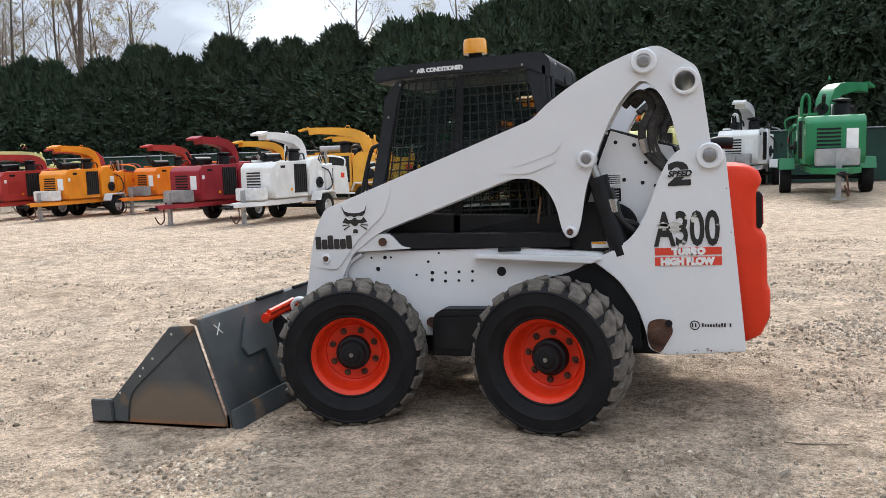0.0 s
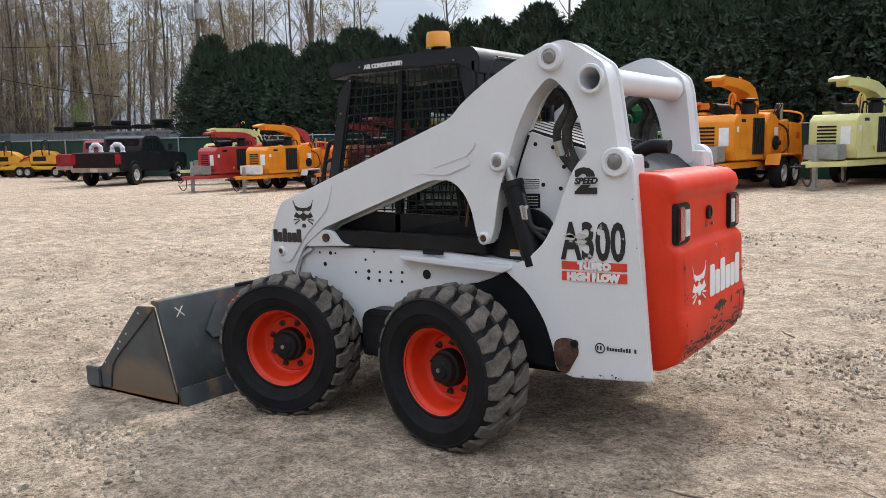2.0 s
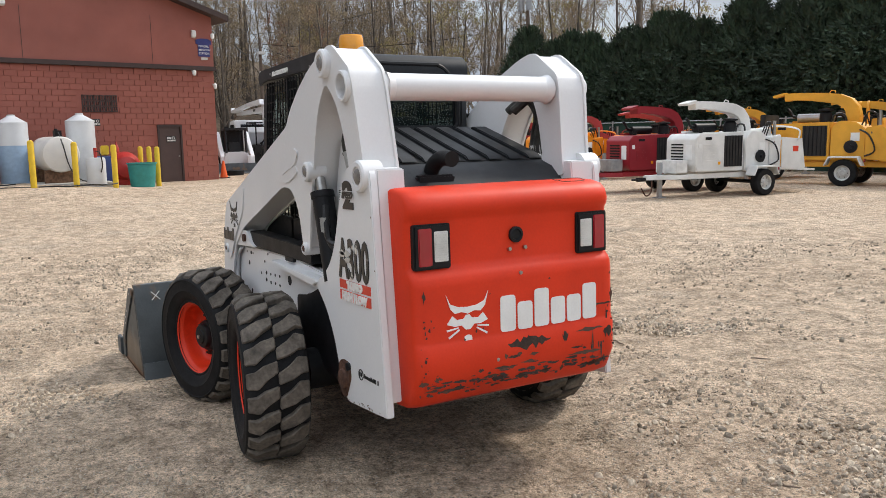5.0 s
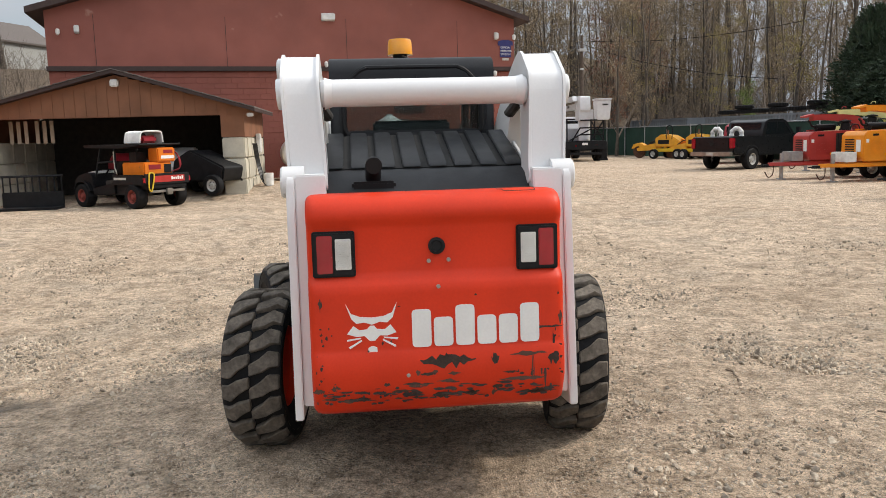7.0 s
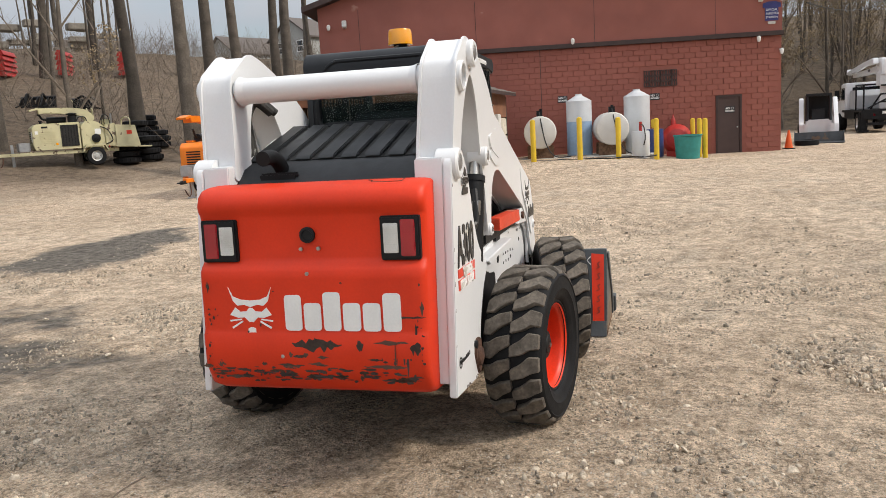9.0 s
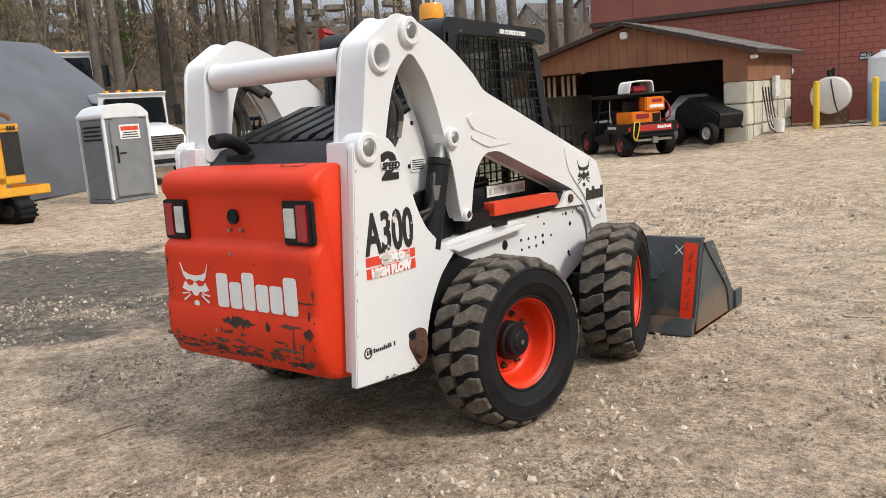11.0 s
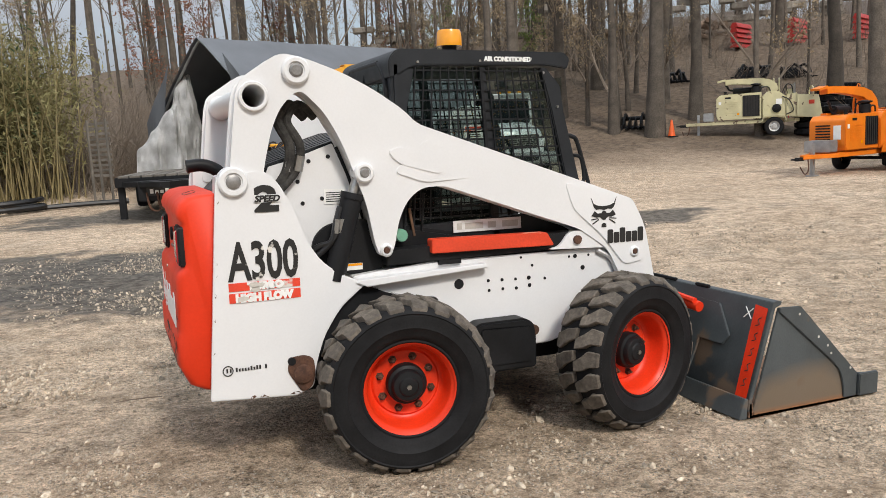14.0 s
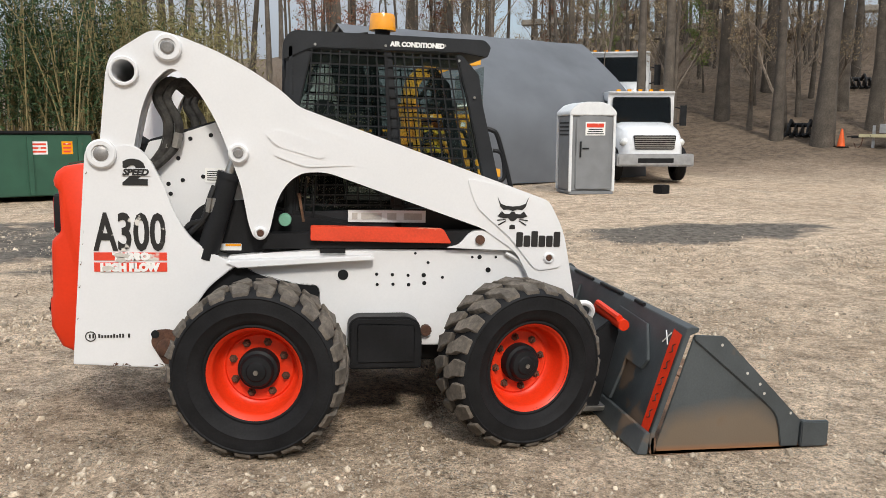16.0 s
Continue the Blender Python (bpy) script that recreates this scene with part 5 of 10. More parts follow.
prism(bm, [(-2.6, 0.0), (-1.71, -0.002), (-1.69, 0.012), (-1.70, 0.09), (-1.72, 0.09), (-1.73, 0.02), (-2.6, 0.015)], "y", BW0, BW1)
part("bucket_floor", bm, RUSTY, bucket, "rust-worn bucket floor plate")
# back sheet: leans forward going up
bm = bmesh.new()
prism(bm, [(-1.70, 0.0), (-1.685, 0.09), (-1.86, 0.655), (-1.885, 0.66), (-1.93, 0.655), (-1.925, 0.635), (-1.88, 0.62), (-1.715, 0.10), (-1.72, 0.0)], "y", BW0, BW1)
back = part("bucket_back", bm, BUCKET, bucket, "grey bucket back sheet with chalk marks", bevel=0.003)
bm = bmesh.new()
prism(bm, [(-1.62, 0.005), (-1.66, 0.12), (-1.69, 0.115), (-1.68, 0.0)], "y", BW0 + 0.002, BW1 - 0.002)
part("heel_plate", bm, BUCKET, bucket, "grey heel plate with a bright scraped edge", bevel=0.003)


def on_back(y, h, off=0.0):
    """A place on the back sheet: across, and height above the ground."""
    u = (h - 0.09) / 0.565
    return Vector((-1.685 - 0.175 * u + off * 0.955, y, h + off * 0.295))


for s in (1, -1):
    # hitch plates and levers
    bm = bmesh.new()
    pts = [(s * 0.35, 0.12), (s * 0.62, 0.12), (s * 0.66, 0.36), (s * 0.86, 0.36), (s * 0.90, 0.42), (s * 0.76, 0.585), (s * 0.35, 0.60)]
    lo = [bm.verts.new(on_back(a, b, 0.002)) for a, b in pts]
    hi = [bm.verts.new(on_back(a, b, 0.02)) for a, b in pts]
    bm.faces.new(lo)
    bm.faces.new(hi[::-1])
    for i in range(len(pts)):
        j = (i + 1) % len(pts)
        bm.faces.new((lo[i], hi[i], hi[j], lo[j]))
    part("hitch_plate", bm, BUCKET, bucket, bevel=0.003)
    bm = bmesh.new()
    prism(bm, [(-1.52, 0.06), (-1.62, 0.06), (-1.72, 0.52), (-1.66, 0.58), (-1.56, 0.50), (-1.50, 0.2)], "y", s * 0.42, s * 0.60)
    mount = part("quick_hitch", bm, BLACK, loader, "black quick-hitch frame on the arm end", bevel=0.01)
    bm = bmesh.new()
    box(bm, -1.66, -1.50, min(s * 0.45, s * 0.62), max(s * 0.45, s * 0.62), 0.055, 0.085)
    part("wedge_foot", bm, STEEL, mount, bevel=0.005)
    bm = bmesh.new()
    tube(bm, [(-1.68, s * 0.36, 0.60), (-1.70, s * 0.70, 0.57)], [0.035, 0.032], 12)
    tube(bm, [(-1.66, s * 0.40, 0.635), (-1.68, s * 0.68, 0.605)], 0.02, 8)
    part("hitch_lever", bm, RIM_RED, mount, "orange-red hitch lever")
    bm = bmesh.new()
    tube(bm, [(-1.30, s * 0.52, 0.72), (-1.58, s * 0.52, 0.42)], 0.045, 12)
    part("tilt_cylinder", bm, BLACK, loader, "black tilt cylinder behind the bucket")
    bm = bmesh.new()
    tube(bm, smooth_path([(-1.40, s * 0.60, 0.66), (-1.50, s * 0.61, 0.68), (-1.55, s * 0.60, 0.64), (-1.54, s * 0.58, 0.58)], 5), 0.016, 8)
    part("hydraulic_hose", bm, WHITE, loader, "pale hose loop at the arm end")
bm = bmesh.new()
prism(bm, [(-1.36, 0.68), (-1.44, 0.68), (-1.50, 0.40), (-1.40, 0.36)], "y", -0.60, 0.60)
part("arm_crossmember", bm, BLACK, loader, "black crossmember joining the arm ends", bevel=0.015)
# chalk crosses and the red painted strip
bm = bmesh.new()
for cy in (-1.06, 1.0):
    for d in (-1, 1):
        a, b = on_back(cy - 0.03 * d, 0.54, 0.008), on_back(cy + 0.03 * d, 0.60, 0.008)
        tube(bm, [a, b], 0.0035, 4)
part("chalk_mark", bm, DECAL_WHITE, back, "white chalk crosses")
bm = bmesh.new()
quad = [on_back(1.045, 0.11, 0.005), on_back(1.135, 0.11, 0.005), on_back(1.135, 0.615, 0.005), on_back(1.035, 0.625, 0.005)]
bm.faces.new([bm.verts.new(q) for q in quad])
strip = part("red_strip", bm, RIM_RED, back, "red painted strip with unreadable marks")
bm = bmesh.new()
for k in range(5):
    h = 0.17 + k * 0.085
    tube(bm, smooth_path([on_back(1.075, h, 0.008), on_back(1.10, h + 0.012, 0.008), on_back(1.085, h + 0.035, 0.008), on_back(1.105, h + 0.05, 0.008)], 3), 0.003, 4)
part("strip_marks", bm, GRIME, strip)
bm = bmesh.new()
for a, b in ((-0.55, -0.2), (-0.05, 0.3), (0.5, 0.62)):
    tube(bm, [on_back(a, 0.665, 0.0), on_back(b, 0.665, 0.0)], 0.012, 6)
part("rim_bars", bm, BLACK, back)


# ---- buildings ----
BRICK = surface("red_painted_block", (0.32, 0.105, 0.078), 0.85, vary=0.1, scale=0.9, grain=0.15, bump=0.12, spread=0.06)
SIDING = surface("faded_red_siding", (0.30, 0.098, 0.074), 0.75, vary=0.14, scale=0.7, grain=0.14, bump=0.05, wear=(0.4, 0.2, 0.16), wear_at=0.68, wear_scale=1.4)
DARKTRIM = surface("dark_brown_trim", (0.05, 0.03, 0.027), 0.7)
DOORPAINT = surface("brown_door", (0.075, 0.045, 0.04), 0.55, vary=0.12, scale=2)
SHEDWOOD = surface("brown_board", (0.26, 0.115, 0.062), 0.8, vary=0.18, scale=1.4, grain=0.2, bump=0.1)
BLOCK = surface("limewashed_concrete", (0.62, 0.58, 0.48), 0.9, vary=0.16, scale=2.4, grain=0.2, bump=0.3, wear=(0.3, 0.27, 0.22), wear_at=0.66, wear_scale=3, spread=0.1)
SHINGLE = surface("grey_shingle", (0.2, 0.18, 0.165), 0.9, vary=0.2, scale=3, grain=0.3, bump=0.3, spread=0.12)
# near black: painted shade inside shed and shelter, also plain dark parts
SHADE_DARK = surface("inner_shade_and_dark_parts", (0.04, 0.033, 0.03), 0.9, vary=0.3)
YELLOWP = surface("yellow_bollard", (0.72, 0.48, 0.03), 0.55, vary=0.12, scale=4, grain=0.1, wear=(0.35, 0.25, 0.1), wear_at=0.7, wear_scale=8)
TANKW = surface("white_tank", (0.7, 0.68, 0.64), 0.5, vary=0.1, scale=1.5, grain=0.08, wear=(0.35, 0.18, 0.12), wear_at=0.7, wear_scale=3)
POLY = surface("milky_poly", (0.62, 0.64, 0.66), 0.45, vary=0.12, scale=1.6)
BLUEP = surface("blue_liquid_poly", (0.28, 0.4, 0.55), 0.4, vary=0.1)
TEAL = surface("teal_plastic", (0.03, 0.25, 0.23), 0.55, vary=0.12)
REDP = surface("red_enamel", (0.45, 0.03, 0.025), 0.45, vary=0.12)
CONC = surface("concrete_pad", (0.42, 0.4, 0.36), 0.9, vary=0.15, bump=0.2)

AT = pose(-23.49, -13.08, 0.0, 0, 0, 101)
bld = thing("workshop_building", AT, "long red painted block workshop with faded siding gable", "building", kind="structure")
X0, LEN, DEEP, BAND, EAVE, PEAK = 2.7, 19.45, 17.0, 4.2, 6.15, 8.75
MID = (X0 + LEN) / 2
DX0, DX1 = 17.12, 18.05
bm = bmesh.new()
for a, b, z0, z1 in ((X0, DX0, -0.2, BAND), (DX1, LEN, -0.2, BAND), (DX0, DX1, 2.17, BAND)):
    box(bm, a, b, 0.02, 0.3, z0, z1)
wall_core = part("wall", bm, BRICK, bld, "red painted block wall with fine joints")
bm = bmesh.new()
prism(bm, [(X0, BAND + 0.12), (LEN, BAND + 0.12), (LEN, EAVE), (MID, PEAK), (X0, EAVE)], "y", -0.04, 0.3)
part("gable_siding", bm, SIDING, bld, "faded red sheet siding gable with pale streaks")
bm = bmesh.new()
box(bm, X0 - 0.05, LEN + 0.05, -0.12, 0.05, BAND - 0.02, BAND + 0.14)
part("band_board", bm, DARKTRIM, bld, bevel=0.01)
bm = bmesh.new()
box(bm, X0, X0 + 0.3, 0.31, DEEP, -0.2, EAVE)
part("wall", bm, SIDING, bld)
bm = bmesh.new()
box(bm, LEN - 0.3, LEN, 0.31, DEEP, -0.2, EAVE)
part("wall", bm, SIDING, bld)
bm = bmesh.new()
prism(bm, [(X0, -0.2), (LEN, -0.2), (LEN, EAVE), (MID, PEAK), (X0, EAVE)], "y", DEEP, DEEP + 0.3)
part("wall", bm, SIDING, bld)
for s in (0, 1):
    bm = bmesh.new()
    e = (X0 - 0.5, EAVE - 0.14) if s == 0 else (LEN + 0.5, EAVE - 0.14)
    prism(bm, [e, (MID, PEAK + 0.02), (MID, PEAK + 0.2), (e[0], e[1] + 0.2)], "y", -0.45, DEEP + 0.4)
    part("roof", bm, DARKTRIM, bld, "dark brown roof edge")
for k in range(4):
    bm = bmesh.new()
    box(bm, 4.2 + k * 4.3, 4.215 + k * 4.3, -0.046, -0.041, BAND + 0.14, EAVE - 0.1)
    part("siding_seam", bm, DARKTRIM, bld)
bm = bmesh.new()
box(bm, 10.8, 10.82, -0.006, 0.03, 0, BAND - 0.02)
part("control_joint", bm, DARKTRIM, bld)
# door
bm = bmesh.new()
for q in ((DX0, DX0 + 0.07, -0.02, 2.17), (DX1 - 0.07, DX1, -0.02, 2.17), (DX0 + 0.07, DX1 - 0.07, 2.09, 2.17)):
    box(bm, q[0], q[1], -0.03, 0.14, q[2], q[3])
part("door_frame", bm, DARKTRIM, bld, bevel=0.006)
bm = bmesh.new()
box(bm, DX0 + 0.07, DX1 - 0.07, 0.03, 0.08, 0.0, 2.09)
door = part("door", bm, DOORPAINT, bld, "closed brown steel door with a no smoking sign", bevel=0.004)
bm = bmesh.new()
lathe(bm, [(0.0, -0.03), (0.03, -0.02), (0.03, 0.0), (0.012, 0.01), (0.012, 0.03)], 14, "y", (DX1 - 0.16, 0, 1.0))
part("door_knob", bm, STEEL, door)
# signs
SIGN = surface("black_sign", (0.02, 0.02, 0.022), 0.5)


def no_smoking(x, z, y):
    bm = bmesh.new()
    prism(bm, rounded([(x, z), (x + 0.36, z), (x + 0.36, z + 0.24), (x, z + 0.24)], 0.02), "y", y - 0.008, y)
    sg = part("sign", bm, SIGN, bld, "small black no smoking sign")
    lettering("NO", 0.07, DECAL_WHITE, sg, pose(x + 0.03, y - 0.010, z + 0.135, 90, 0, 0), wide=1.0, bold=0.004)
    lettering("SMOKING", 0.055, DECAL_WHITE, sg, pose(x + 0.02, y - 0.010, z + 0.045, 90, 0, 0), wide=0.95, bold=0.003)
    bm = bmesh.new()
    lathe(bm, [(0.05, y - 0.012), (0.05, y - 0.008), (0.038, y - 0.008), (0.038, y - 0.012), (0.05, y - 0.012)], 18, "y", (x + 0.27, 0, z + 0.165))
    part("sign_ring", bm, DECAL_WHITE, sg)


no_smoking(14.75, 2.14, 0.0)
no_smoking(11.4, 2.24, 0.0)
no_smoking(DX0 + 0.33, 1.52, 0.03)
KEY = surface("blue_keystone", (0.03, 0.035, 0.16), 0.5)
bm = bmesh.new()
kx, kz = 18.85, 4.7
prism(bm, [(kx, kz), (kx + 0.46, kz), (kx + 0.46, kz + 0.45), (kx + 0.54, kz + 0.45), (kx + 0.54, kz + 0.6), (kx + 0.36, kz + 0.66), (kx + 0.1, kz + 0.66), (kx - 0.08, kz + 0.6), (kx - 0.08, kz + 0.45), (kx, kz + 0.45)], "y", -0.07, -0.05)
key = part("keystone_sign", bm, KEY, bld, "dark blue keystone sign with white words")
for k, w in enumerate(("OFFICIAL", "INSPECTION", "STATION")):
    lettering(w, 0.075, DECAL_WHITE, key, pose(kx + 0.02, -0.073, kz + 0.34 - k * 0.13, 90, 0, 0), wide=0.95 if k != 1 else 0.78)
bm = bmesh.new()
box(bm, kx + 0.1, kx + 0.36, -0.07, -0.05, kz - 0.12, kz - 0.03)
part("sign_plate", bm, DECAL_GREY, bld)
# vent of pierced blocks
for i in range(6):
    for j in range(3):
        bm = bmesh.new()
        x0, z0 = 14.55 + i * 0.2, 2.62 + j * 0.2
        for q in ((x0, x0 + 0.19, z0, z0 + 0.03), (x0, x0 + 0.19, z0 + 0.16, z0 + 0.19), (x0, x0 + 0.03, z0 + 0.03, z0 + 0.16), (x0 + 0.16, x0 + 0.19, z0 + 0.03, z0 + 0.16), (x0 + 0.08, x0 + 0.11, z0 + 0.03, z0 + 0.16)):
            box(bm, q[0], q[1], -0.025, 0.018, q[2], q[3])
        part("vent_block", bm, DARKTRIM, bld)
# lamps and cameras
FIX = surface("white_fixture", (0.75, 0.75, 0.73), 0.4)
for lx, lz in ((11.9, 5.95), (18.6, 5.35), (3.6, 5.4)):
    bm = bmesh.new()
    prism(bm, [(-0.05, lz), (-0.2, lz + 0.05), (-0.2, lz + 0.26), (-0.05, lz + 0.3)], "x", lx, lx + (0.5 if lx == 11.9 else 0.16))
    part("wall_lamp", bm, FIX, bld, "white wall flood lamp", bevel=0.02)
for lx, lz in ((LEN - 0.05, 5.5), (LEN - 0.05, 3.65), (18.6, 4.12), (3.1, 5.5), (12.0, 4.45), (9.4, 2.1)):
    bm = bmesh.new()
    lathe(bm, [(0.0, lz - 0.16), (0.05, lz - 0.13), (0.07, lz - 0.06), (0.07, lz + 0.02), (0.03, lz + 0.06), (0.0, lz + 0.06)], 14, "z", (lx, -0.17, 0))
    box(bm, lx - 0.03, lx + 0.03, -0.13, 0.0, lz, lz + 0.05)
    part("security_camera", bm, FIX, bld, "small white security camera")
# extinguisher
bm = bmesh.new()
lathe(bm, [(0.0, 1.0), (0.08, 1.0), (0.09, 1.06), (0.09, 1.36), (0.05, 1.46), (0.02, 1.52), (0.02, 1.58), (0.0, 1.58)], 16, "z", (15.55, -0.14, 0))
lone("fire_extinguisher", bm, REDP, "red fire extinguisher hung on the block wall", "extinguisher", AT)

# ---- shed ----
shed = thing("lean_to_shed", pose(0, 0, 0.02), "open brown board shed on pale concrete blocks", "shed", kind="structure")
FX, BX, YL, YR, PK = -18.9, -23.5, -10.8, -3.45, -6.9
bm = bmesh.new()
prism(bm, [(YL, 2.42), (YR, 2.42), (YR, 2.62), (PK, 3.58), (YL, 2.62)], "x", FX - 0.12, FX)
gable = part("gable", bm, SHEDWOOD, shed, "brown board gable")
for k in range(25):
    y = YL + 0.15 + k * 0.295
    top = 2.62 + 0.96 * (1 - abs(y - PK) / (PK - YL if y < PK else YR - PK))
    bm = bmesh.new()
    box(bm, FX, FX + 0.012, y, y + 0.27, 2.43, top - 0.03)
    part("board", bm, SHEDWOOD, gable)
for y0, y1 in ((YL, YL + 0.55), (YR - 0.65, YR)):
    bm = bmesh.new()
    box(bm, FX - 0.12, FX, y0, y1, 1.8, 2.42)
    part("post_board", bm, SHEDWOOD, shed)
for y in (YL + 0.06, YR - 0.06):
    bm = bmesh.new()
    box(bm, BX, FX - 0.12, y - 0.06, y + 0.06, 1.8, 2.6)
    part("wall", bm, SHEDWOOD, shed)
# back wall, with the shed's inner shade put into its colour
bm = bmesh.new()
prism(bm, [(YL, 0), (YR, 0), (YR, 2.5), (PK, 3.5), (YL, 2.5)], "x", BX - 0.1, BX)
part("wall", bm, SHADE_DARK, shed)
for s in (-1, 1):
    bm = bmesh.new()
    ye = YL - 0.35 if s < 0 else YR + 0.35
    prism(bm, [(ye, 2.50), (PK, 3.62), (PK, 3.72), (ye, 2.60)], "x", BX - 0.1, FX + 0.3)
    rf = part("roof", bm, DARKTRIM, shed)
    n = 11
    for k in range(n):
        u0, u1 = k / n, (k + 1.15) / n
        bm = bmesh.new()
        pts = [(ye + (PK - ye) * u, 2.605 + 1.12 * u + w) for u, w in ((u0, 0.0), (min(1, u1), 0.0), (min(1, u1), 0.012), (u0, 0.03))]
        prism(bm, pts, "x", BX - 0.12, FX + 0.32)
        part("shingle_course", bm, SHINGLE, rf)
rnd = random.Random(6)
for wall_y, x0, x1 in ((None, 0, 0), (YR - 0.25, BX, FX), (YL + 0.25, BX, FX)):
    for j in range(3):
        if wall_y is None:
            for y0, y1 in ((YL, YL + 0.55), (YR - 0.65, YR)):
                bm = bmesh.new()
                box(bm, FX - 0.55, FX + 0.02, y0 + 0.01, y1 - 0.01, j * 0.6, j * 0.6 + 0.585)
                part("concrete_block", bm, BLOCK, shed, bevel=0.03)
        else:
            for i in range(5):
                bm = bmesh.new()
                a = x0 + i * (x1 - 0.56 - x0) / 5
                box(bm, a + 0.01, a + (x1 - 0.56 - x0) / 5 - 0.01, wall_y - 0.24, wall_y + 0.24 + rnd.uniform(0, 0.03), j * 0.6, j * 0.6 + 0.585)
                part("concrete_block", bm, BLOCK, shed, bevel=0.03)
bm = bmesh.new()
box(bm, FX, FX + 0.18, PK - 0.1, PK + 0.12, 3.25, 3.45)
part("flood_lamp", bm, FIX, shed, bevel=0.03)
bm = bmesh.new()
box(bm, FX + 0.0, FX + 0.14, YR + 0.1, YR + 0.28, 2.36, 2.46)
part("flood_lamp", bm, FIX, shed, bevel=0.02)
# pale slats hung inside the opening
for k in range(6):
    bm = bmesh.new()
    y = -10.0 + k * 0.2 + (0.1 if k > 2 else 0)
    box(bm, FX - 0.5, FX - 0.47, y, y + 0.1, 1.75, 2.38)
    part("hanging_slat", bm, surface("pale_slat", (0.35, 0.27, 0.2), 0.8) if k == 0 else bpy.data.materials["pale_slat"], shed)
bm = bmesh.new()
box(bm, -21.6, -21.1, YR + 0.04, YR + 0.16, 1.3, 1.9)
part("meter_box", bm, FIX, shed, bevel=0.02)
bm = bmesh.new()
for k in range(4):
    tube(bm, smooth_path([(-20.0 - 0.3 * k, YR + 0.08, 1.6), (-20.1 - 0.25 * k, YR + 0.15, 1.0), (-19.9 - 0.3 * k, YR + 0.3, 0.5), (-20.3 - 0.3 * k, YR + 0.4, 0.3)], 4), 0.02, 5)
part("hanging_hose", bm, HOSE, shed, "black hoses hung on the block wall")

# ---- fuel yard ----
bm = bmesh.new()
box(bm, -25.4, -22.9, -3.0, 1.6, -0.1, 0.34)
lone("tank_pad", bm, CONC, "weathered concrete pad under the tanks", "pad", bevel=0.02, kind="structure")
first = None
for bx, by in ((-21.1, -2.2), (-21.3, -0.75), (-21.9, 0.42), (-22.6, 1.6), (-25.4, 2.85), (-24.9, 3.05), (-24.3, 3.2)):
    if first is None:
        first = thing("bollard", stand(bx, by), "yellow painted steel bollard, scuffed", "bollard", "bollards by the tanks")
        bm = bmesh.new()
        lathe(bm, [(0.0, -0.1), (0.085, -0.1), (0.085, 1.27), (0.075, 1.31), (0.04, 1.335), (0.0, 1.34)], 18, "z")
        part("post", bm, YELLOWP, first)
    else:
        copy_thing(first, stand(bx, by))
for ty, tx in ((-2.35, -23.9), (0.05, -24.3)):
    tk = thing("fuel_tank", pose(tx, ty, 0.41, 0, 0, 8), "white horizontal steel fuel tank on a stand", "tank", "fuel tanks")
    bm = bmesh.new()
    lathe(bm, [(0.0, 1.05), (0.3, 1.04), (0.52, 0.98), (0.555, 0.92), (0.555, -0.92), (0.52, -0.98), (0.3, -1.04), (0.0, -1.05)], 32, "x", (0, 0, 0.82))
    part("shell", bm, TANKW, tk)
    for lx in (-0.6, 0.6):
        bm = bmesh.new()
        box(bm, lx - 0.05, lx + 0.05, -0.45, 0.45, -0.07, 0.34)
        part("cradle", bm, RUSTY, tk)
    bm = bmesh.new()
    box(bm, 0.55, 0.8, -0.1, 0.1, 1.36, 1.56)
    cyl(bm, (0.3, 0.05, 1.3), (0.3, 0.05, 1.62), 0.05, 10)
    part("pump", bm, BLACK, tk)
    bm = bmesh.new()
    tube(bm, smooth_path([(0.8, 0, 1.5), (1.08, 0.05, 1.1), (1.12, 0.2, 0.4), (1.3, 0.5, 0.0), (1.5, 1.0, 0.0)], 5), 0.02, 6)
    part("hose", bm, HOSE, tk)
for px, py, h, blue in ((-24.75, -1.05, 2.15, 1), (-25.0, 0.95, 2.2, 0)):
    pt = thing("poly_tank", pose(px, py, 0.34), "upright milky plastic tank with a cone top", "tank", "poly tanks")
    bm = bmesh.new()
    lathe(bm, [(0.45, h * 0.55), (0.45, h - 0.25), (0.12, h - 0.05), (0.12, h), (0.0, h)], 24, "z")
    part("upper_shell", bm, POLY, pt)
    bm = bmesh.new()
    lathe(bm, [(0.0, 0.0), (0.45, 0.0), (0.45, h * 0.55)], 24, "z")
    part("lower_shell", bm, BLUEP if blue else POLY, pt)
dr = thing("plastic_drum", stand(-22.9, 1.1), "white plastic drum with a hand pump", "drum")
bm = bmesh.new()
lathe(bm, [(0.0, 0.0), (0.27, 0.0), (0.29, 0.05), (0.29, 0.85), (0.26, 0.9), (0.0, 0.9)], 24, "z")
part("drum_shell", bm, POLY, dr)
bm = bmesh.new()
cyl(bm, (0.05, 0, 0.9), (0.05, 0, 1.2), 0.05, 10)
part("pump", bm, REDP, dr)
bm = bmesh.new()
tube(bm, smooth_path([(0.05, 0, 1.1), (0.3, 0.1, 1.05), (0.35, 0.15, 0.7), (0.31, 0.1, 0.45)], 5), 0.018, 6)
part("hose", bm, HOSE, dr)
bl = thing("blue_drum", stand(-24.2, 1.55), "blue plastic drum with a yellow can on top", "drum")
bm = bmesh.new()
lathe(bm, [(0.0, 0.0), (0.27, 0.0), (0.29, 0.05), (0.29, 0.95), (0.0, 0.98)], 20, "z")
part("drum_shell", bm, surface("deep_blue_plastic", (0.03, 0.06, 0.2), 0.45), bl)
bm = bmesh.new()
box(bm, -0.15, 0.15, -0.12, 0.12, 0.99, 1.3)
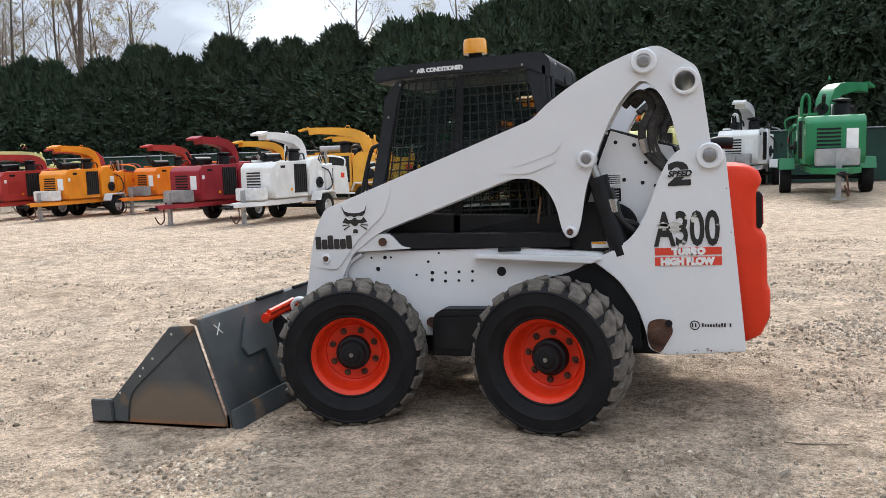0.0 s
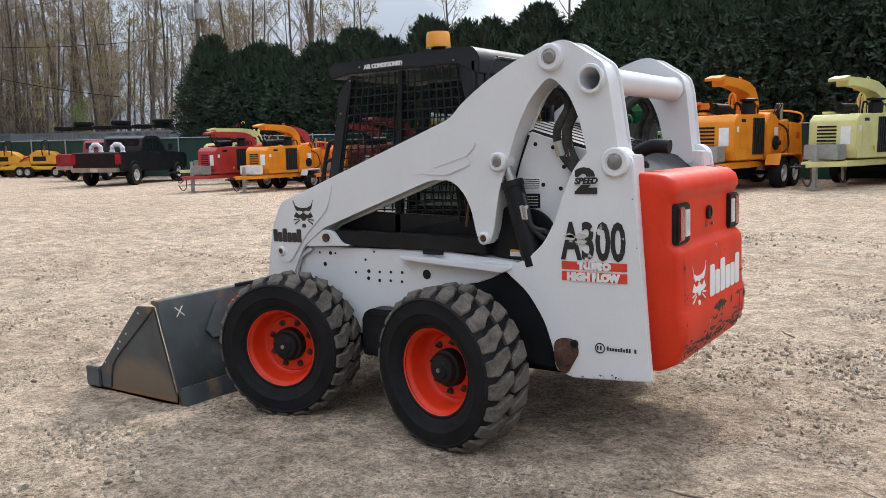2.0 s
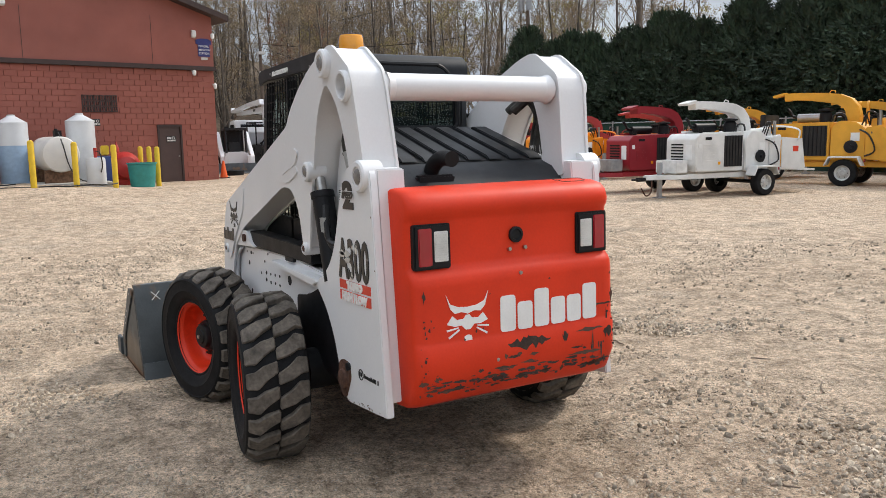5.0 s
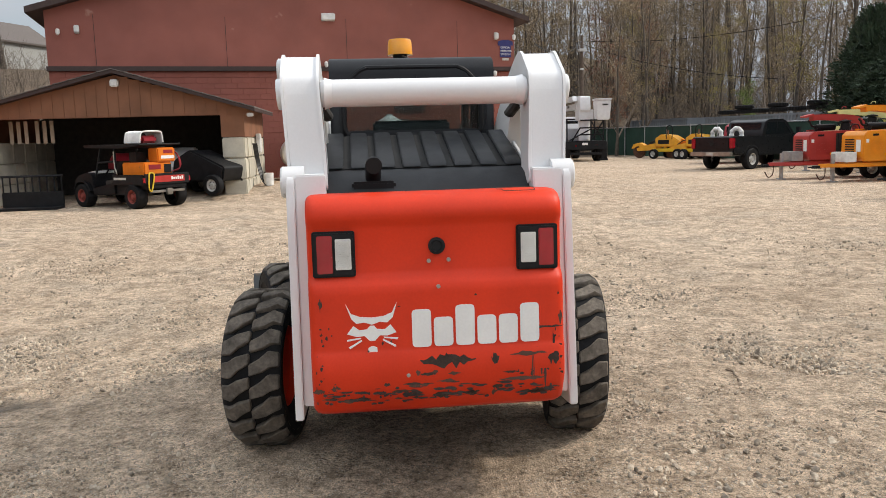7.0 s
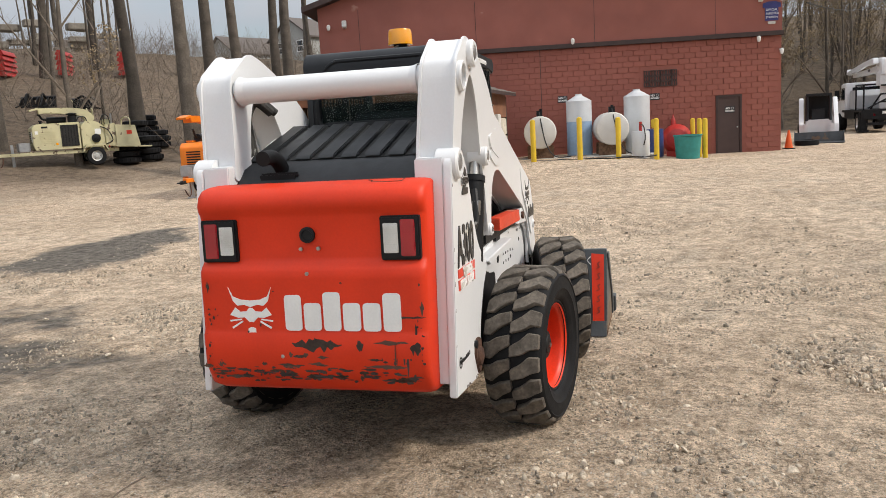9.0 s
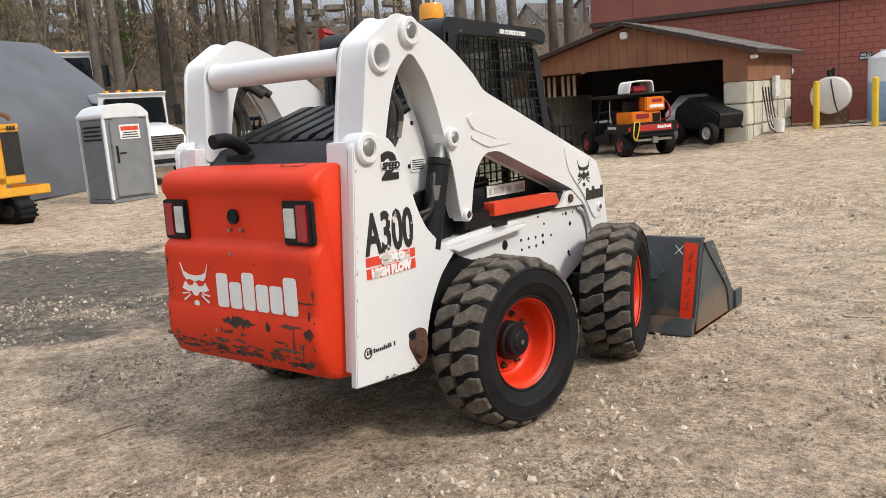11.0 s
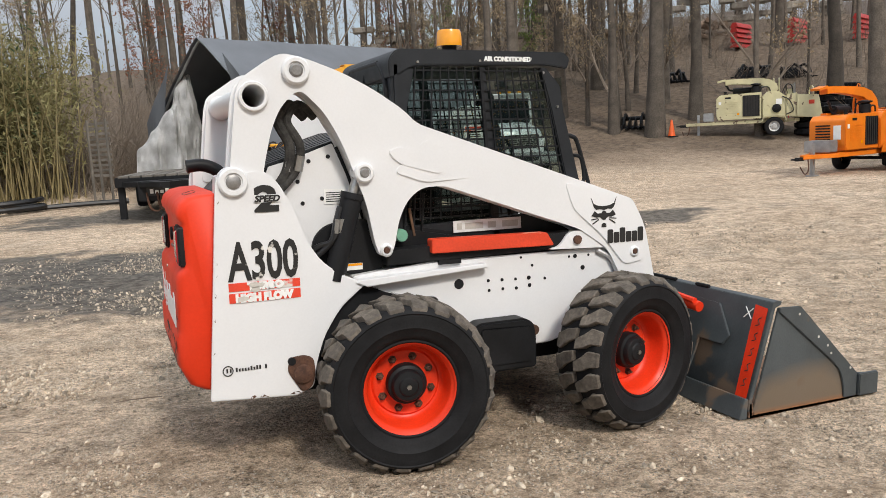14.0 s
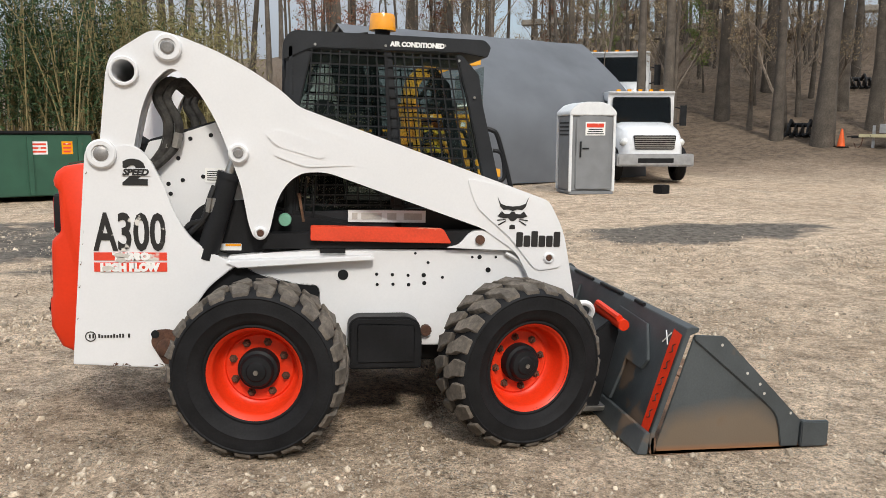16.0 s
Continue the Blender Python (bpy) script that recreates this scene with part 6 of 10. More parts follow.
lone("yellow_can", bm, YELLOWP, "yellow jerry can on a blue drum", "can", stand(-24.2, 1.55), bevel=0.03)
bm = bmesh.new()
lathe(bm, [(0.0, 0.55), (0.35, 0.45), (0.5, 0.2), (0.52, 0.0), (0.5, -0.2), (0.35, -0.45), (0.0, -0.55)], 24, "x", (0, 0, 0.62))
box(bm, -0.3, 0.3, -0.35, 0.35, 0.0, 0.2)
lone("red_tank", bm, REDP, "round red steel tank on a low base", "tank", stand(-25.3, 2.3))
bn = thing("feed_bin", stand(-23.9, 2.62), "round teal plastic bin", "bin")
bm = bmesh.new()
lathe(bm, [(0.0, 0.0), (0.38, 0.0), (0.45, 0.75), (0.48, 0.76), (0.48, 0.8), (0.44, 0.8), (0.43, 0.72), (0.36, 0.05), (0.0, 0.05)], 28, "z")
part("bin_shell", bm, TEAL, bn)
bm = bmesh.new()
for k in range(4):
    tube(bm, smooth_path([(-21.6, -2.6 + 1.0 * k, 0.33), (-21.9, -2.2 + 1.0 * k, 0.33), (-21.5, -1.8 + 1.0 * k, 0.33), (-22.2, -1.4 + 1.0 * k, 0.33)], 5), 0.025, 6)
lone("ground_hose", bm, HOSE, "black hoses lying before the tanks", "hose")
bm = bmesh.new()
lathe(bm, [(0, 0.0), (0.14, 0.0), (0.16, 0.38), (0.0, 0.38)], 18, "z")
lone("paint_pail", bm, FIX, "white plastic pail beside the block wall", "pail", stand(-20.3, -3.0))


def traffic_cone(x, y):
    c = thing("traffic_cone", stand(x, y), "orange traffic cone, faded", "cone", "traffic cones")
    bm = bmesh.new()
    lathe(bm, [(0.15, 0.03), (0.035, 0.7), (0.0, 0.7)], 18, "z")
    part("cone_body", bm, bpy.data.materials.get("cone_orange") or surface("cone_orange", (0.8, 0.12, 0.02), 0.5), c)
    bm = bmesh.new()
    box(bm, -0.2, 0.2, -0.2, 0.2, -0.01, 0.035)
    part("cone_base", bm, BLACK, c, bevel=0.01)


traffic_cone(-28.0, 6.4)
traffic_cone(-20.4, -22.9)

# ---- fence, container, far houses ----
MESHGREEN = surface("green_screen_mesh", (0.012, 0.05, 0.035), 0.8, vary=0.2, scale=1.0, grain=0.3, bump=0.1)
GALV = surface("galvanised_pipe", (0.42, 0.43, 0.44), 0.45, 0.7)
fence = thing("screened_fence", pose(0, 0, 0), "chain fence hung with dark green screening", "fence", kind="structure")
FA, FB = Vector((-62, 17.0)), Vector((30, 32.5))
n = 34
for k in range(n):
    p, q = FA.lerp(FB, k / n), FA.lerp(FB, (k + 1) / n)
    z0, z1 = ground_z(*p), ground_z(*q)
    bm = bmesh.new()
    for i in range(6):
        a, b = p.lerp(q, i / 6), p.lerp(q, (i + 1) / 6)
        sag = 0.03 * math.sin(i * 1.7 + k)
        vs = [bm.verts.new(v) for v in ((a.x, a.y + sag, z0 + 0.05), (b.x, b.y + 0.03 * math.sin((i + 1) * 1.7 + k), z0 + 0.05), (b.x, b.y, z0 + 1.98), (a.x, a.y, z0 + 1.98))]
        bm.faces.new(vs)
    bmesh.ops.remove_doubles(bm, verts=bm.verts, dist=0.001)
    part("screen_panel", bm, MESHGREEN, fence)
    bm = bmesh.new()
    cyl(bm, (p.x, p.y - 0.06, z0 - 0.1), (p.x, p.y - 0.06, z0 + 2.1), 0.035, 8)
    part("fence_post", bm, GALV, fence)
    bm = bmesh.new()
    tube(bm, [(p.x, p.y - 0.05, z0 + 2.02), (q.x, q.y - 0.05, z1 + 2.02)], 0.022, 6)
    part("top_rail", bm, GALV, fence)

BOXGREY = surface("grey_container", (0.2, 0.225, 0.25), 0.6, vary=0.12, scale=1.2, grain=0.1)


def container(x, y, turn, length):
    c = thing("shipping_container", stand(x, y, turn), "weathered grey corrugated shipping container", "container", "containers by the fence")
    bm = bmesh.new()
    pts, k = [], int(length / 0.28)
    for i in range(k):
        a = -length / 2 + i * length / k
        w = length / k
        pts += [(a, -1.2), (a + w * 0.35, -1.2), (a + w * 0.5, -1.165), (a + w * 0.85, -1.165)]
    pts += [(length / 2, -1.2), (length / 2, 1.2), (-length / 2, 1.2)]
    prism(bm, pts, "z", 0.12, 2.5)
    part("corrugated_body", bm, BOXGREY, c)
    bm = bmesh.new()
    for z in (0.0, 2.48):
        for y0 in (-1.23, 1.11):
            box(bm, -length / 2 - 0.03, length / 2 + 0.03, y0, y0 + 0.12, z, z + 0.13)
    box(bm, -length / 2, length / 2, -1.1, 1.1, 2.5, 2.6)
    part("frame_rail", bm, BOXGREY, c)


container(-46.4, 27.4, 10, 12.2)
container(-58.7, 25.0, 10, 9.0)
container(-35.6, 29.2, 10, 6.1)

HOUSEW = surface("grey_clapboard", (0.38, 0.38, 0.36), 0.8, vary=0.08)
HROOF = surface("brown_roof", (0.13, 0.11, 0.1), 0.9, vary=0.15)
PANE = surface("window_pane", (0.03, 0.035, 0.04), 0.15)


def house(x, y, turn, w, d, h):
    ho = thing("house", stand(x, y, turn, -0.4), "grey two-storey clapboard house on the wooded bank", "house", "houses on the bank")
    bm = bmesh.new()
    prism(bm, [(-w / 2, 0), (w / 2, 0), (w / 2, h), (0, h + w * 0.33), (-w / 2, h)], "y", -d / 2, d / 2)
    part("wall", bm, HOUSEW, ho)
    for s in (-1, 1):
        bm = bmesh.new()
        prism(bm, [(s * (w / 2 + 0.4), h - 0.2), (0, h + w * 0.33 + 0.05), (0, h + w * 0.33 + 0.25), (s * (w / 2 + 0.4), h)], "y", -d / 2 - 0.4, d / 2 + 0.4)
        part("roof", bm, HROOF, ho)
    for i in (-1, 1):
        for j in range(2):
            for face_y in (-d / 2, d / 2):
                bm = bmesh.new()
                o = -0.06 if face_y < 0 else 0.0
                box(bm, i * w * 0.24 - 0.6, i * w * 0.24 + 0.6, face_y + o, face_y + o + 0.06, 1.0 + j * 2.8, 2.5 + j * 2.8)
                win = part("window", bm, DECAL_WHITE, ho)
                for pz in (0, 1):
                    bm = bmesh.new()
                    box(bm, i * w * 0.24 - 0.5, i * w * 0.24 + 0.5, face_y + o - 0.01, face_y + o + 0.07, 1.1 + j * 2.8 + pz * 0.68, 1.7 + j * 2.8 + pz * 0.68)
                    part("pane", bm, PANE, win)


for hx, hy, ht, hw in ((-98, -42, 67, 7.5), (-112, -60, 62, 8), (-100, -78, 50, 8), (-82, -92, 40, 8), (-116, -34, 75, 8)):
    house(hx, hy, ht, hw, 9, 5.6)

# ---- blocks of the workshop wall, nearest stretch each by itself ----
BLK = bmesh.new()
box(BLK, 0.006, 0.394, -0.004, 0.03, 0.006, 0.196)
blk = to_mesh("wall_block", finish(BLK, 0.004, 1), BRICK)
far_v, far_f = [], []
for j in range(21):
    for i in range(-1, 49):
        x0 = i * 0.4 + (0.2 if j % 2 else 0)
        if x0 < X0 or x0 + 0.4 > LEN or (x0 + 0.4 > DX0 - 0.03 and x0 < DX1 + 0.03 and j < 11) or (x0 + 0.4 > 14.53 and x0 < 15.77 and 13 <= j <= 16):
            continue
        if x0 > 13.2:
            ob = new("wall_block", blk)
            ob.parent = wall_core
            ob.matrix_basis = pose(x0, 0, j * 0.198)
        else:
            k = len(far_v)
            for v in blk.vertices:
                far_v.append((v.co.x + x0, v.co.y, v.co.z + j * 0.198))
            far_f += [tuple(q + k for q in p.vertices) for p in blk.polygons]
me = bpy.data.meshes.new("wall_blocks_far")
me.from_pydata(far_v, [], far_f)
me.materials.append(BRICK)
ob = new("wall_blocks", me)
ob.parent = wall_core
tagged(ob, kind="stuff")


# ---- vehicles and machines of the yard ----
def paint(name, col, wear=0.72):
    return surface(name, col, 0.42, vary=0.12, scale=2.2, grain=0.1, bump=0.04, wear=(0.16, 0.11, 0.08), wear_at=wear, wear_scale=5)


P_RED, P_DKRED = paint("chipper_red", (0.42, 0.04, 0.035)), paint("chipper_crimson", (0.3, 0.015, 0.025))
P_ORANGE, P_AMBER = paint("chipper_orange", (0.8, 0.27, 0.015)), paint("chipper_deep_orange", (0.8, 0.2, 0.012))
P_WHITE, P_YELLOW = paint("chipper_white", (0.74, 0.74, 0.72)), paint("chipper_yellow", (0.78, 0.38, 0.035))
P_PALE, P_GREEN = paint("chipper_pale_yellow", (0.70, 0.66, 0.29)), paint("chipper_green", (0.012, 0.19, 0.07))
P_CREAM = paint("old_cream_paint", (0.6, 0.55, 0.34), 0.62)
RIMG = surface("grey_rim", (0.55, 0.55, 0.53), 0.45, 0.3)
GRILLE = surface("radiator_black", (0.02, 0.018, 0.016), 0.7, vary=0.4, grain=0.4, grain_scale=40)


def road_wheel(parent, x, y, r, w, out, rim=None, name="wheel"):
    """A plain road wheel; out is the side, +1 or -1, that its face looks to."""
    bm = bmesh.new()
    prof = [(r * 0.56, w / 2), (r * 0.72, w * 0.52), (r * 0.93, w * 0.5), (r, w * 0.36), (r, -w * 0.36), (r * 0.93, -w * 0.5), (r * 0.56, -w / 2), (r * 0.56, w / 2)]
    lathe(bm, [(a, b * out) for a, b in prof], 28, "y", (x, y, r))
    ty = part("tyre", bm, RUBBER, parent, angle=40)
    bm = bmesh.new()
    lathe(bm, [(r * 0.575, out * w * 0.5), (r * 0.52, out * w * 0.46), (r * 0.46, out * w * 0.2), (r * 0.25, out * w * 0.3), (r * 0.2, out * w * 0.46), (0.0, out * w * 0.47)], 24, "y", (x, y, r))
    part("rim", bm, rim or RIMG, ty)
    for k in range(6):
        a = k * math.pi / 3
        bm = bmesh.new()
        cyl(bm, (x + r * 0.34 * math.cos(a), y + out * w * 0.2, r + r * 0.34 * math.sin(a)), (x + r * 0.34 * math.cos(a), y + out * w * 0.32, r + r * 0.34 * math.sin(a)), r * 0.035, 6)
        part("lug_nut", bm, BLACK, ty)
    return ty


def swept(bm, path, w, h):
    """A rectangular duct along points in the xz plane; w across, h thick, each one number a point."""
    rings = []
    for i, (x, z) in enumerate(path):
        a, b = Vector(path[max(i - 1, 0)]), Vector(path[min(i + 1, len(path) - 1)])
        d = (b - a).normalized()
        nx, nz = -d.y, d.x
        ww, hh = w[i] / 2, h[i] / 2
        rings.append([bm.verts.new(v) for v in ((x + nx * hh, -ww, z + nz * hh), (x + nx * hh, ww, z + nz * hh), (x - nx * hh, ww, z - nz * hh), (x - nx * hh, -ww, z - nz * hh))])
    for p, q in zip(rings, rings[1:]):
        for k in range(4):
            bm.faces.new((p[k], p[(k + 1) % 4], q[(k + 1) % 4], q[k]))
    bm.faces.new(rings[0][::-1])
    bm.faces.new(rings[-1])


def chipper(x, y, turn, body, label, chute_turn=0, s=1.0, chute=None, tandem=False, bigrad=False, hoop=True, fender=None, box_mat=None, low=False):
    """A towed brush chipper with its drawbar along +x."""
    c = thing("brush_chipper", stand(x, y, turn), label, "wood chipper", "chippers in the yard")
    c.matrix_world = stand(x, y, turn) @ Matrix.Scale(s, 4)
    ch = chute or body
    # chassis
    bm = bmesh.new()
    for sy in (-0.42, 0.42):
        box(bm, -1.25, 2.0, sy - 0.05, sy + 0.05, 0.5, 0.64)
    prism(bm, [(2.0, -0.47), (3.05, -0.06), (3.05, 0.06), (2.0, 0.47), (1.9, 0.3), (2.75, 0.0), (1.9, -0.3)], "z", 0.5, 0.62)
    part("chassis", bm, body, c, bevel=0.01)
    bm = bmesh.new()
    box(bm, 3.0, 3.3, -0.05, 0.05, 0.47, 0.57)
    lathe(bm, [(0.06, 0.5), (0.12, 0.5), (0.12, 0.54), (0.06, 0.54), (0.06, 0.5)], 14, "z", (3.34, 0, 0))
    part("tow_eye", bm, BLACK, c)
    bm = bmesh.new()
    box(bm, 2.5, 2.6, -0.05, 0.05, 0.04, 0.95)
    box(bm, 2.42, 2.68, -0.12, 0.12, 0.0, 0.04)
    part("jack", bm, GALV, c)
    bm = bmesh.new()
    tube(bm, smooth_path([(2.9, 0.1, 0.5), (2.95, 0.14, 0.2), (3.1, 0.12, 0.1), (3.2, 0.05, 0.3)], 4), 0.02, 5)
    part("safety_chain", bm, BROWNRUST, c)
    bm = bmesh.new()
    box(bm, 1.95, 2.35, -0.4, 0.4, 0.66, 1.0)
    part("tool_box", bm, box_mat or GALV, c, bevel=0.02)
    # engine housing
    bm = bmesh.new()
    prism(bm, rounded([(0.15, 0.68), (1.78, 0.68), (1.85, 0.85), (1.85, 1.55), (1.7, 1.68), (0.15, 1.72)], 0.05), "y", -0.56, 0.56)
    eng = part("engine_housing", bm, body, c, bevel=0.02)
    for sy in (-1, 1):
        bm = bmesh.new()
        ya, yb = sorted((sy * 0.56, sy * 0.585))
        box(bm, 0.22, 0.85, ya, yb, 0.8, 1.62)
        gr = part("radiator_grille", bm, GRILLE, eng, "black radiator grille")
        for k in range(6):
            bm = bmesh.new()
            ya, yb = sorted((sy * 0.585, sy * 0.6))
            box(bm, 0.25 + k * 0.105, 0.27 + k * 0.105, ya, yb, 0.8, 1.62)
            part("grille_slat", bm, BLACK, gr)
        for k in range(7):
            bm = bmesh.new()
            ya, yb = sorted((sy * 0.55, sy * 0.572))
            box(bm, 1.05, 1.6, ya, yb, 0.95 + k * 0.07, 0.98 + k * 0.07)
            part("louvre", bm, body, eng)
    for k in range(6):
        bm = bmesh.new()
        box(bm, 1.84, 1.865, -0.35, 0.1, 0.98 + k * 0.08, 1.02 + k * 0.08)
        part("louvre", bm, BLACK, eng)
    bm = bmesh.new()
    box(bm, 1.845, 1.86, 0.2, 0.42, 1.0, 1.4)
    part("panel_label", bm, DECAL_WHITE, eng)
    bm = bmesh.new()
    cyl(bm, (0.5, -0.2, 1.84), (1.2, -0.2, 1.84), 0.12, 16)
    muffler = part("muffler", bm, GALV if bigrad else BLACK, c)
    bm = bmesh.new()
    tube(bm, smooth_path([(1.2, -0.2, 1.86), (1.35, -0.2, 1.9), (1.42, -0.2, 2.02), (1.5, -0.2, 2.1)], 4), 0.04, 8)
    part("exhaust_stub", bm, BLACK, muffler)
    bm = bmesh.new()
    lathe(bm, [(0.16, 1.72), (0.16, 1.95), (0.12, 2.0), (0.2, 2.02), (0.2, 2.06), (0.0, 2.1)], 16, "z", (0.35, 0.25, 0))
    part("air_cleaner", bm, BLACK, c)
    if bigrad:
        bm = bmesh.new()
        box(bm, 1.86, 2.0, -0.62, 0.62, 0.7, 1.95)
        part("radiator", bm, GRILLE, c, bevel=0.02)
    # drum housing, feed works, hopper
    bm = bmesh.new()
    prism(bm, rounded([(-0.75, 0.65), (0.12, 0.65), (0.12, 1.55), (-0.1, 1.75), (-0.5, 1.7), (-0.75, 1.5)], 0.08), "y", -0.6, 0.6)
    part("drum_housing", bm, body, c, bevel=0.02)
    bm = bmesh.new()
    prism(bm, [(-0.75, 0.72), (-1.15, 0.68), (-1.15, 1.62), (-0.75, 1.55)], "y", -0.66, 0.66)
    feed = part("feed_housing", bm, body, c, bevel=0.02)
    bm = bmesh.new()
    for sy in (-1, 1):
        prism(bm, [(-1.14, 0.7), (-1.95, 0.62), (-2.05, 0.7), (-1.9, 1.5), (-1.14, 1.55)], "y", sy * 0.68, sy * 0.72)
    prism(bm, [(-1.14, 0.66), (-2.5, 0.6), (-2.5, 0.65), (-1.14, 0.71)], "y", -0.68, 0.68)
    prism(bm, [(-1.14, 1.5), (-1.9, 1.46), (-1.9, 1.5), (-1.14, 1.55)], "y", -0.68, 0.68)
    part("feed_hopper", bm, body, c)
    for k in range(3):
        bm = bmesh.new()
        tube(bm, smooth_path([(-0.6 - 0.1 * k, 0.45, 1.6), (-0.75, 0.5 + 0.06 * k, 1.95), (-0.95, 0.45, 1.9), (-1.0, 0.5, 1.6)], 4), 0.018, 5)
        part("hydraulic_hose", bm, HOSE, c)
    if hoop:
        bm = bmesh.new()
        for hx in (-0.35, -0.55):
            tube(bm, smooth_path([(hx, -0.5, 1.6), (hx, -0.5, 2.1), (hx, -0.42, 2.25), (hx, -0.34, 2.1), (hx, -0.34, 1.6)], 4), 0.03, 8)
        part("lift_hoop", bm, body, c)
        bm = bmesh.new()
        tube(bm, smooth_path([(-1.7, -0.75, 1.45), (-1.7, -0.75, 1.75), (-1.7, 0.0, 1.85), (-1.7, 0.75, 1.75), (-1.7, 0.75, 1.45)], 5), 0.025, 6)
        part("control_bar", bm, body, c)
    # discharge chute
    bm = bmesh.new()
    pth = [(-0.3, 1.65), (-0.32, 1.85), (-0.28, 2.05), (-0.15, 2.22), (0.08, 2.33), (0.4, 2.38), (0.8, 2.42), (1.25, 2.44), (1.5, 2.42)]
    if low:
        pth = [(a, 1.65 + (b - 1.65) * 0.7) for a, b in pth]
    swept(bm, pth, [0.36, 0.36, 0.35, 0.34, 0.32, 0.3, 0.28, 0.27, 0.3], [0.36, 0.36, 0.35, 0.32, 0.28, 0.26, 0.22, 0.2, 0.22])
    bmesh.ops.transform(bm, matrix=Matrix.Translation((-0.3, 0, 0)) @ Matrix.Rotation(radians(chute_turn), 4, "Z") @ Matrix.Translation((0.3, 0, 0)), verts=bm.verts)
    cp = part("discharge_chute", bm, ch, c, "curved discharge chute with a hinged flap", bevel=0.012)
    bm = bmesh.new()
    e = pth[-1]
    prism(bm, [(e[0], e[1] + 0.14), (e[0] + 0.32, e[1] + 0.06), (e[0] + 0.30, e[1] + 0.0), (e[0], e[1] + 0.06)], "y", -0.18, 0.18)
    bmesh.ops.transform(bm, matrix=Matrix.Translation((-0.3, 0, 0)) @ Matrix.Rotation(radians(chute_turn), 4, "Z") @ Matrix.Translation((0.3, 0, 0)), verts=bm.verts)
    part("chute_flap", bm, ch, cp)
    bm = bmesh.new()
    tube(bm, [(0.2, 0.0, 2.5), (0.2, 0.0, 2.56), (0.3, 0.0, 2.58), (0.36, 0, 2.5)], 0.015, 5)
    part("chute_loop", bm, ch, cp)
    # small fittings: labels, pipes, lamps, rails and the feed controls
    for sy in (-1, 1):
        ya, yb = sorted((sy * 0.562, sy * 0.568))
        for lx, lz, lw, lh, mat in ((1.3, 1.52, 0.22, 0.07, BLACK), (1.66, 1.3, 0.1, 0.12, DECAL_WHITE), (0.98, 0.86, 0.08, 0.08, AMBER)):
            bm = bmesh.new()
            box(bm, lx, lx + lw, ya, yb, lz, lz + lh)
            part("panel_label", bm, mat, eng)
        bm = bmesh.new()
        ya, yb = sorted((sy * 0.6, sy * 0.607))
        box(bm, -0.6, -0.38, ya, yb, 1.2, 1.42)
        part("warning_label", bm, DECAL_WHITE, c)
        bm = bmesh.new()
        ya, yb = sorted((sy * 0.72, sy * 0.73))
        box(bm, -1.75, -1.55, ya, yb, 1.15, 1.3)
        part("warning_label", bm, DECAL_RED, c)
        bm = bmesh.new()
        lathe(bm, [(0.0, sy * 0.62), (0.17, sy * 0.62), (0.17, sy * 0.66), (0.06, sy * 0.68), (0.06, sy * 0.74), (0.0, sy * 0.74)], 16, "y", (-0.4, 0, 1.05))
        part("bearing_cap", bm, BLACK, c)
        bm = bmesh.new()
        tube(bm, smooth_path([(-0.6, sy * 0.62, 1.5), (-0.85, sy * 0.72, 1.35), (-1.0, sy * 0.72, 0.95), (-0.75, sy * 0.66, 0.8)], 4), 0.022, 6)
        part("hydraulic_hose", bm, HOSE, c)
        bm = bmesh.new()
        cyl(bm, (-1.05, sy * 0.5, 1.6), (-1.05, sy * 0.5, 2.0), 0.045, 10)
        part("feed_ram", bm, STEEL, c)
        bm = bmesh.new()
        ya, yb = sorted((sy * 0.78, sy * 0.92))
        box(bm, -0.83, -0.8, ya, yb, 0.66, 0.74)
        part("tail_lamp", bm, LENS_RED, c)
    for k in range(3):
        bm = bmesh.new()
        tube(bm, smooth_path([(0.2, 0.3 - 0.22 * k, 1.7), (0.12, 0.3 - 0.22 * k, 1.9 + 0.05 * k), (-0.12, 0.28 - 0.2 * k, 1.9), (-0.2, 0.26 - 0.2 * k, 1.68)], 4), 0.025, 6)
        part("engine_pipe", bm, (HOSE, STEEL, BLACK)[k], c)
    bm = bmesh.new()
    lathe(bm, [(0.0, 1.7), (0.05, 1.7), (0.05, 1.78), (0.07, 1.78), (0.07, 1.82), (0.0, 1.82)], 12, "z", (1.5, 0.35, 0))
    part("fuel_cap", bm, BLACK, c)
    bm = bmesh.new()
    box(bm, 0.9, 1.4, -0.5, -0.3, 1.7, 1.76)
    part("hood_latch", bm, body, c, bevel=0.01)
    bm = bmesh.new()
    prism(bm, rounded([(-1.12, 1.55), (-0.8, 1.58), (-0.82, 1.78), (-1.08, 1.8)], 0.03), "y", -0.35, 0.35)
    part("feed_yoke", bm, body, c, bevel=0.02)
    # wheels and fenders
    for ax in ((-0.1, -0.85) if tandem else (-0.3,)):
        for sy in (-1, 1):
            road_wheel(c, ax, sy * 0.84, 0.36, 0.24, sy)
    for sy in (-1, 1):
        x0, x1 = (-1.3, 0.35) if tandem else (-0.78, 0.18)
        bm = bmesh.new()
        prism(bm, [(x0, 0.55), (x0 + 0.12, 0.80), (x1 - 0.12, 0.80), (x1, 0.55), (x1 - 0.04, 0.55), (x1 - 0.14, 0.76), (x0 + 0.14, 0.76), (x0 + 0.04, 0.55)], "y", sy * 0.66, sy * 0.99)
        part("fender", bm, fender or body, c, bevel=0.008)
    bm = bmesh.new()
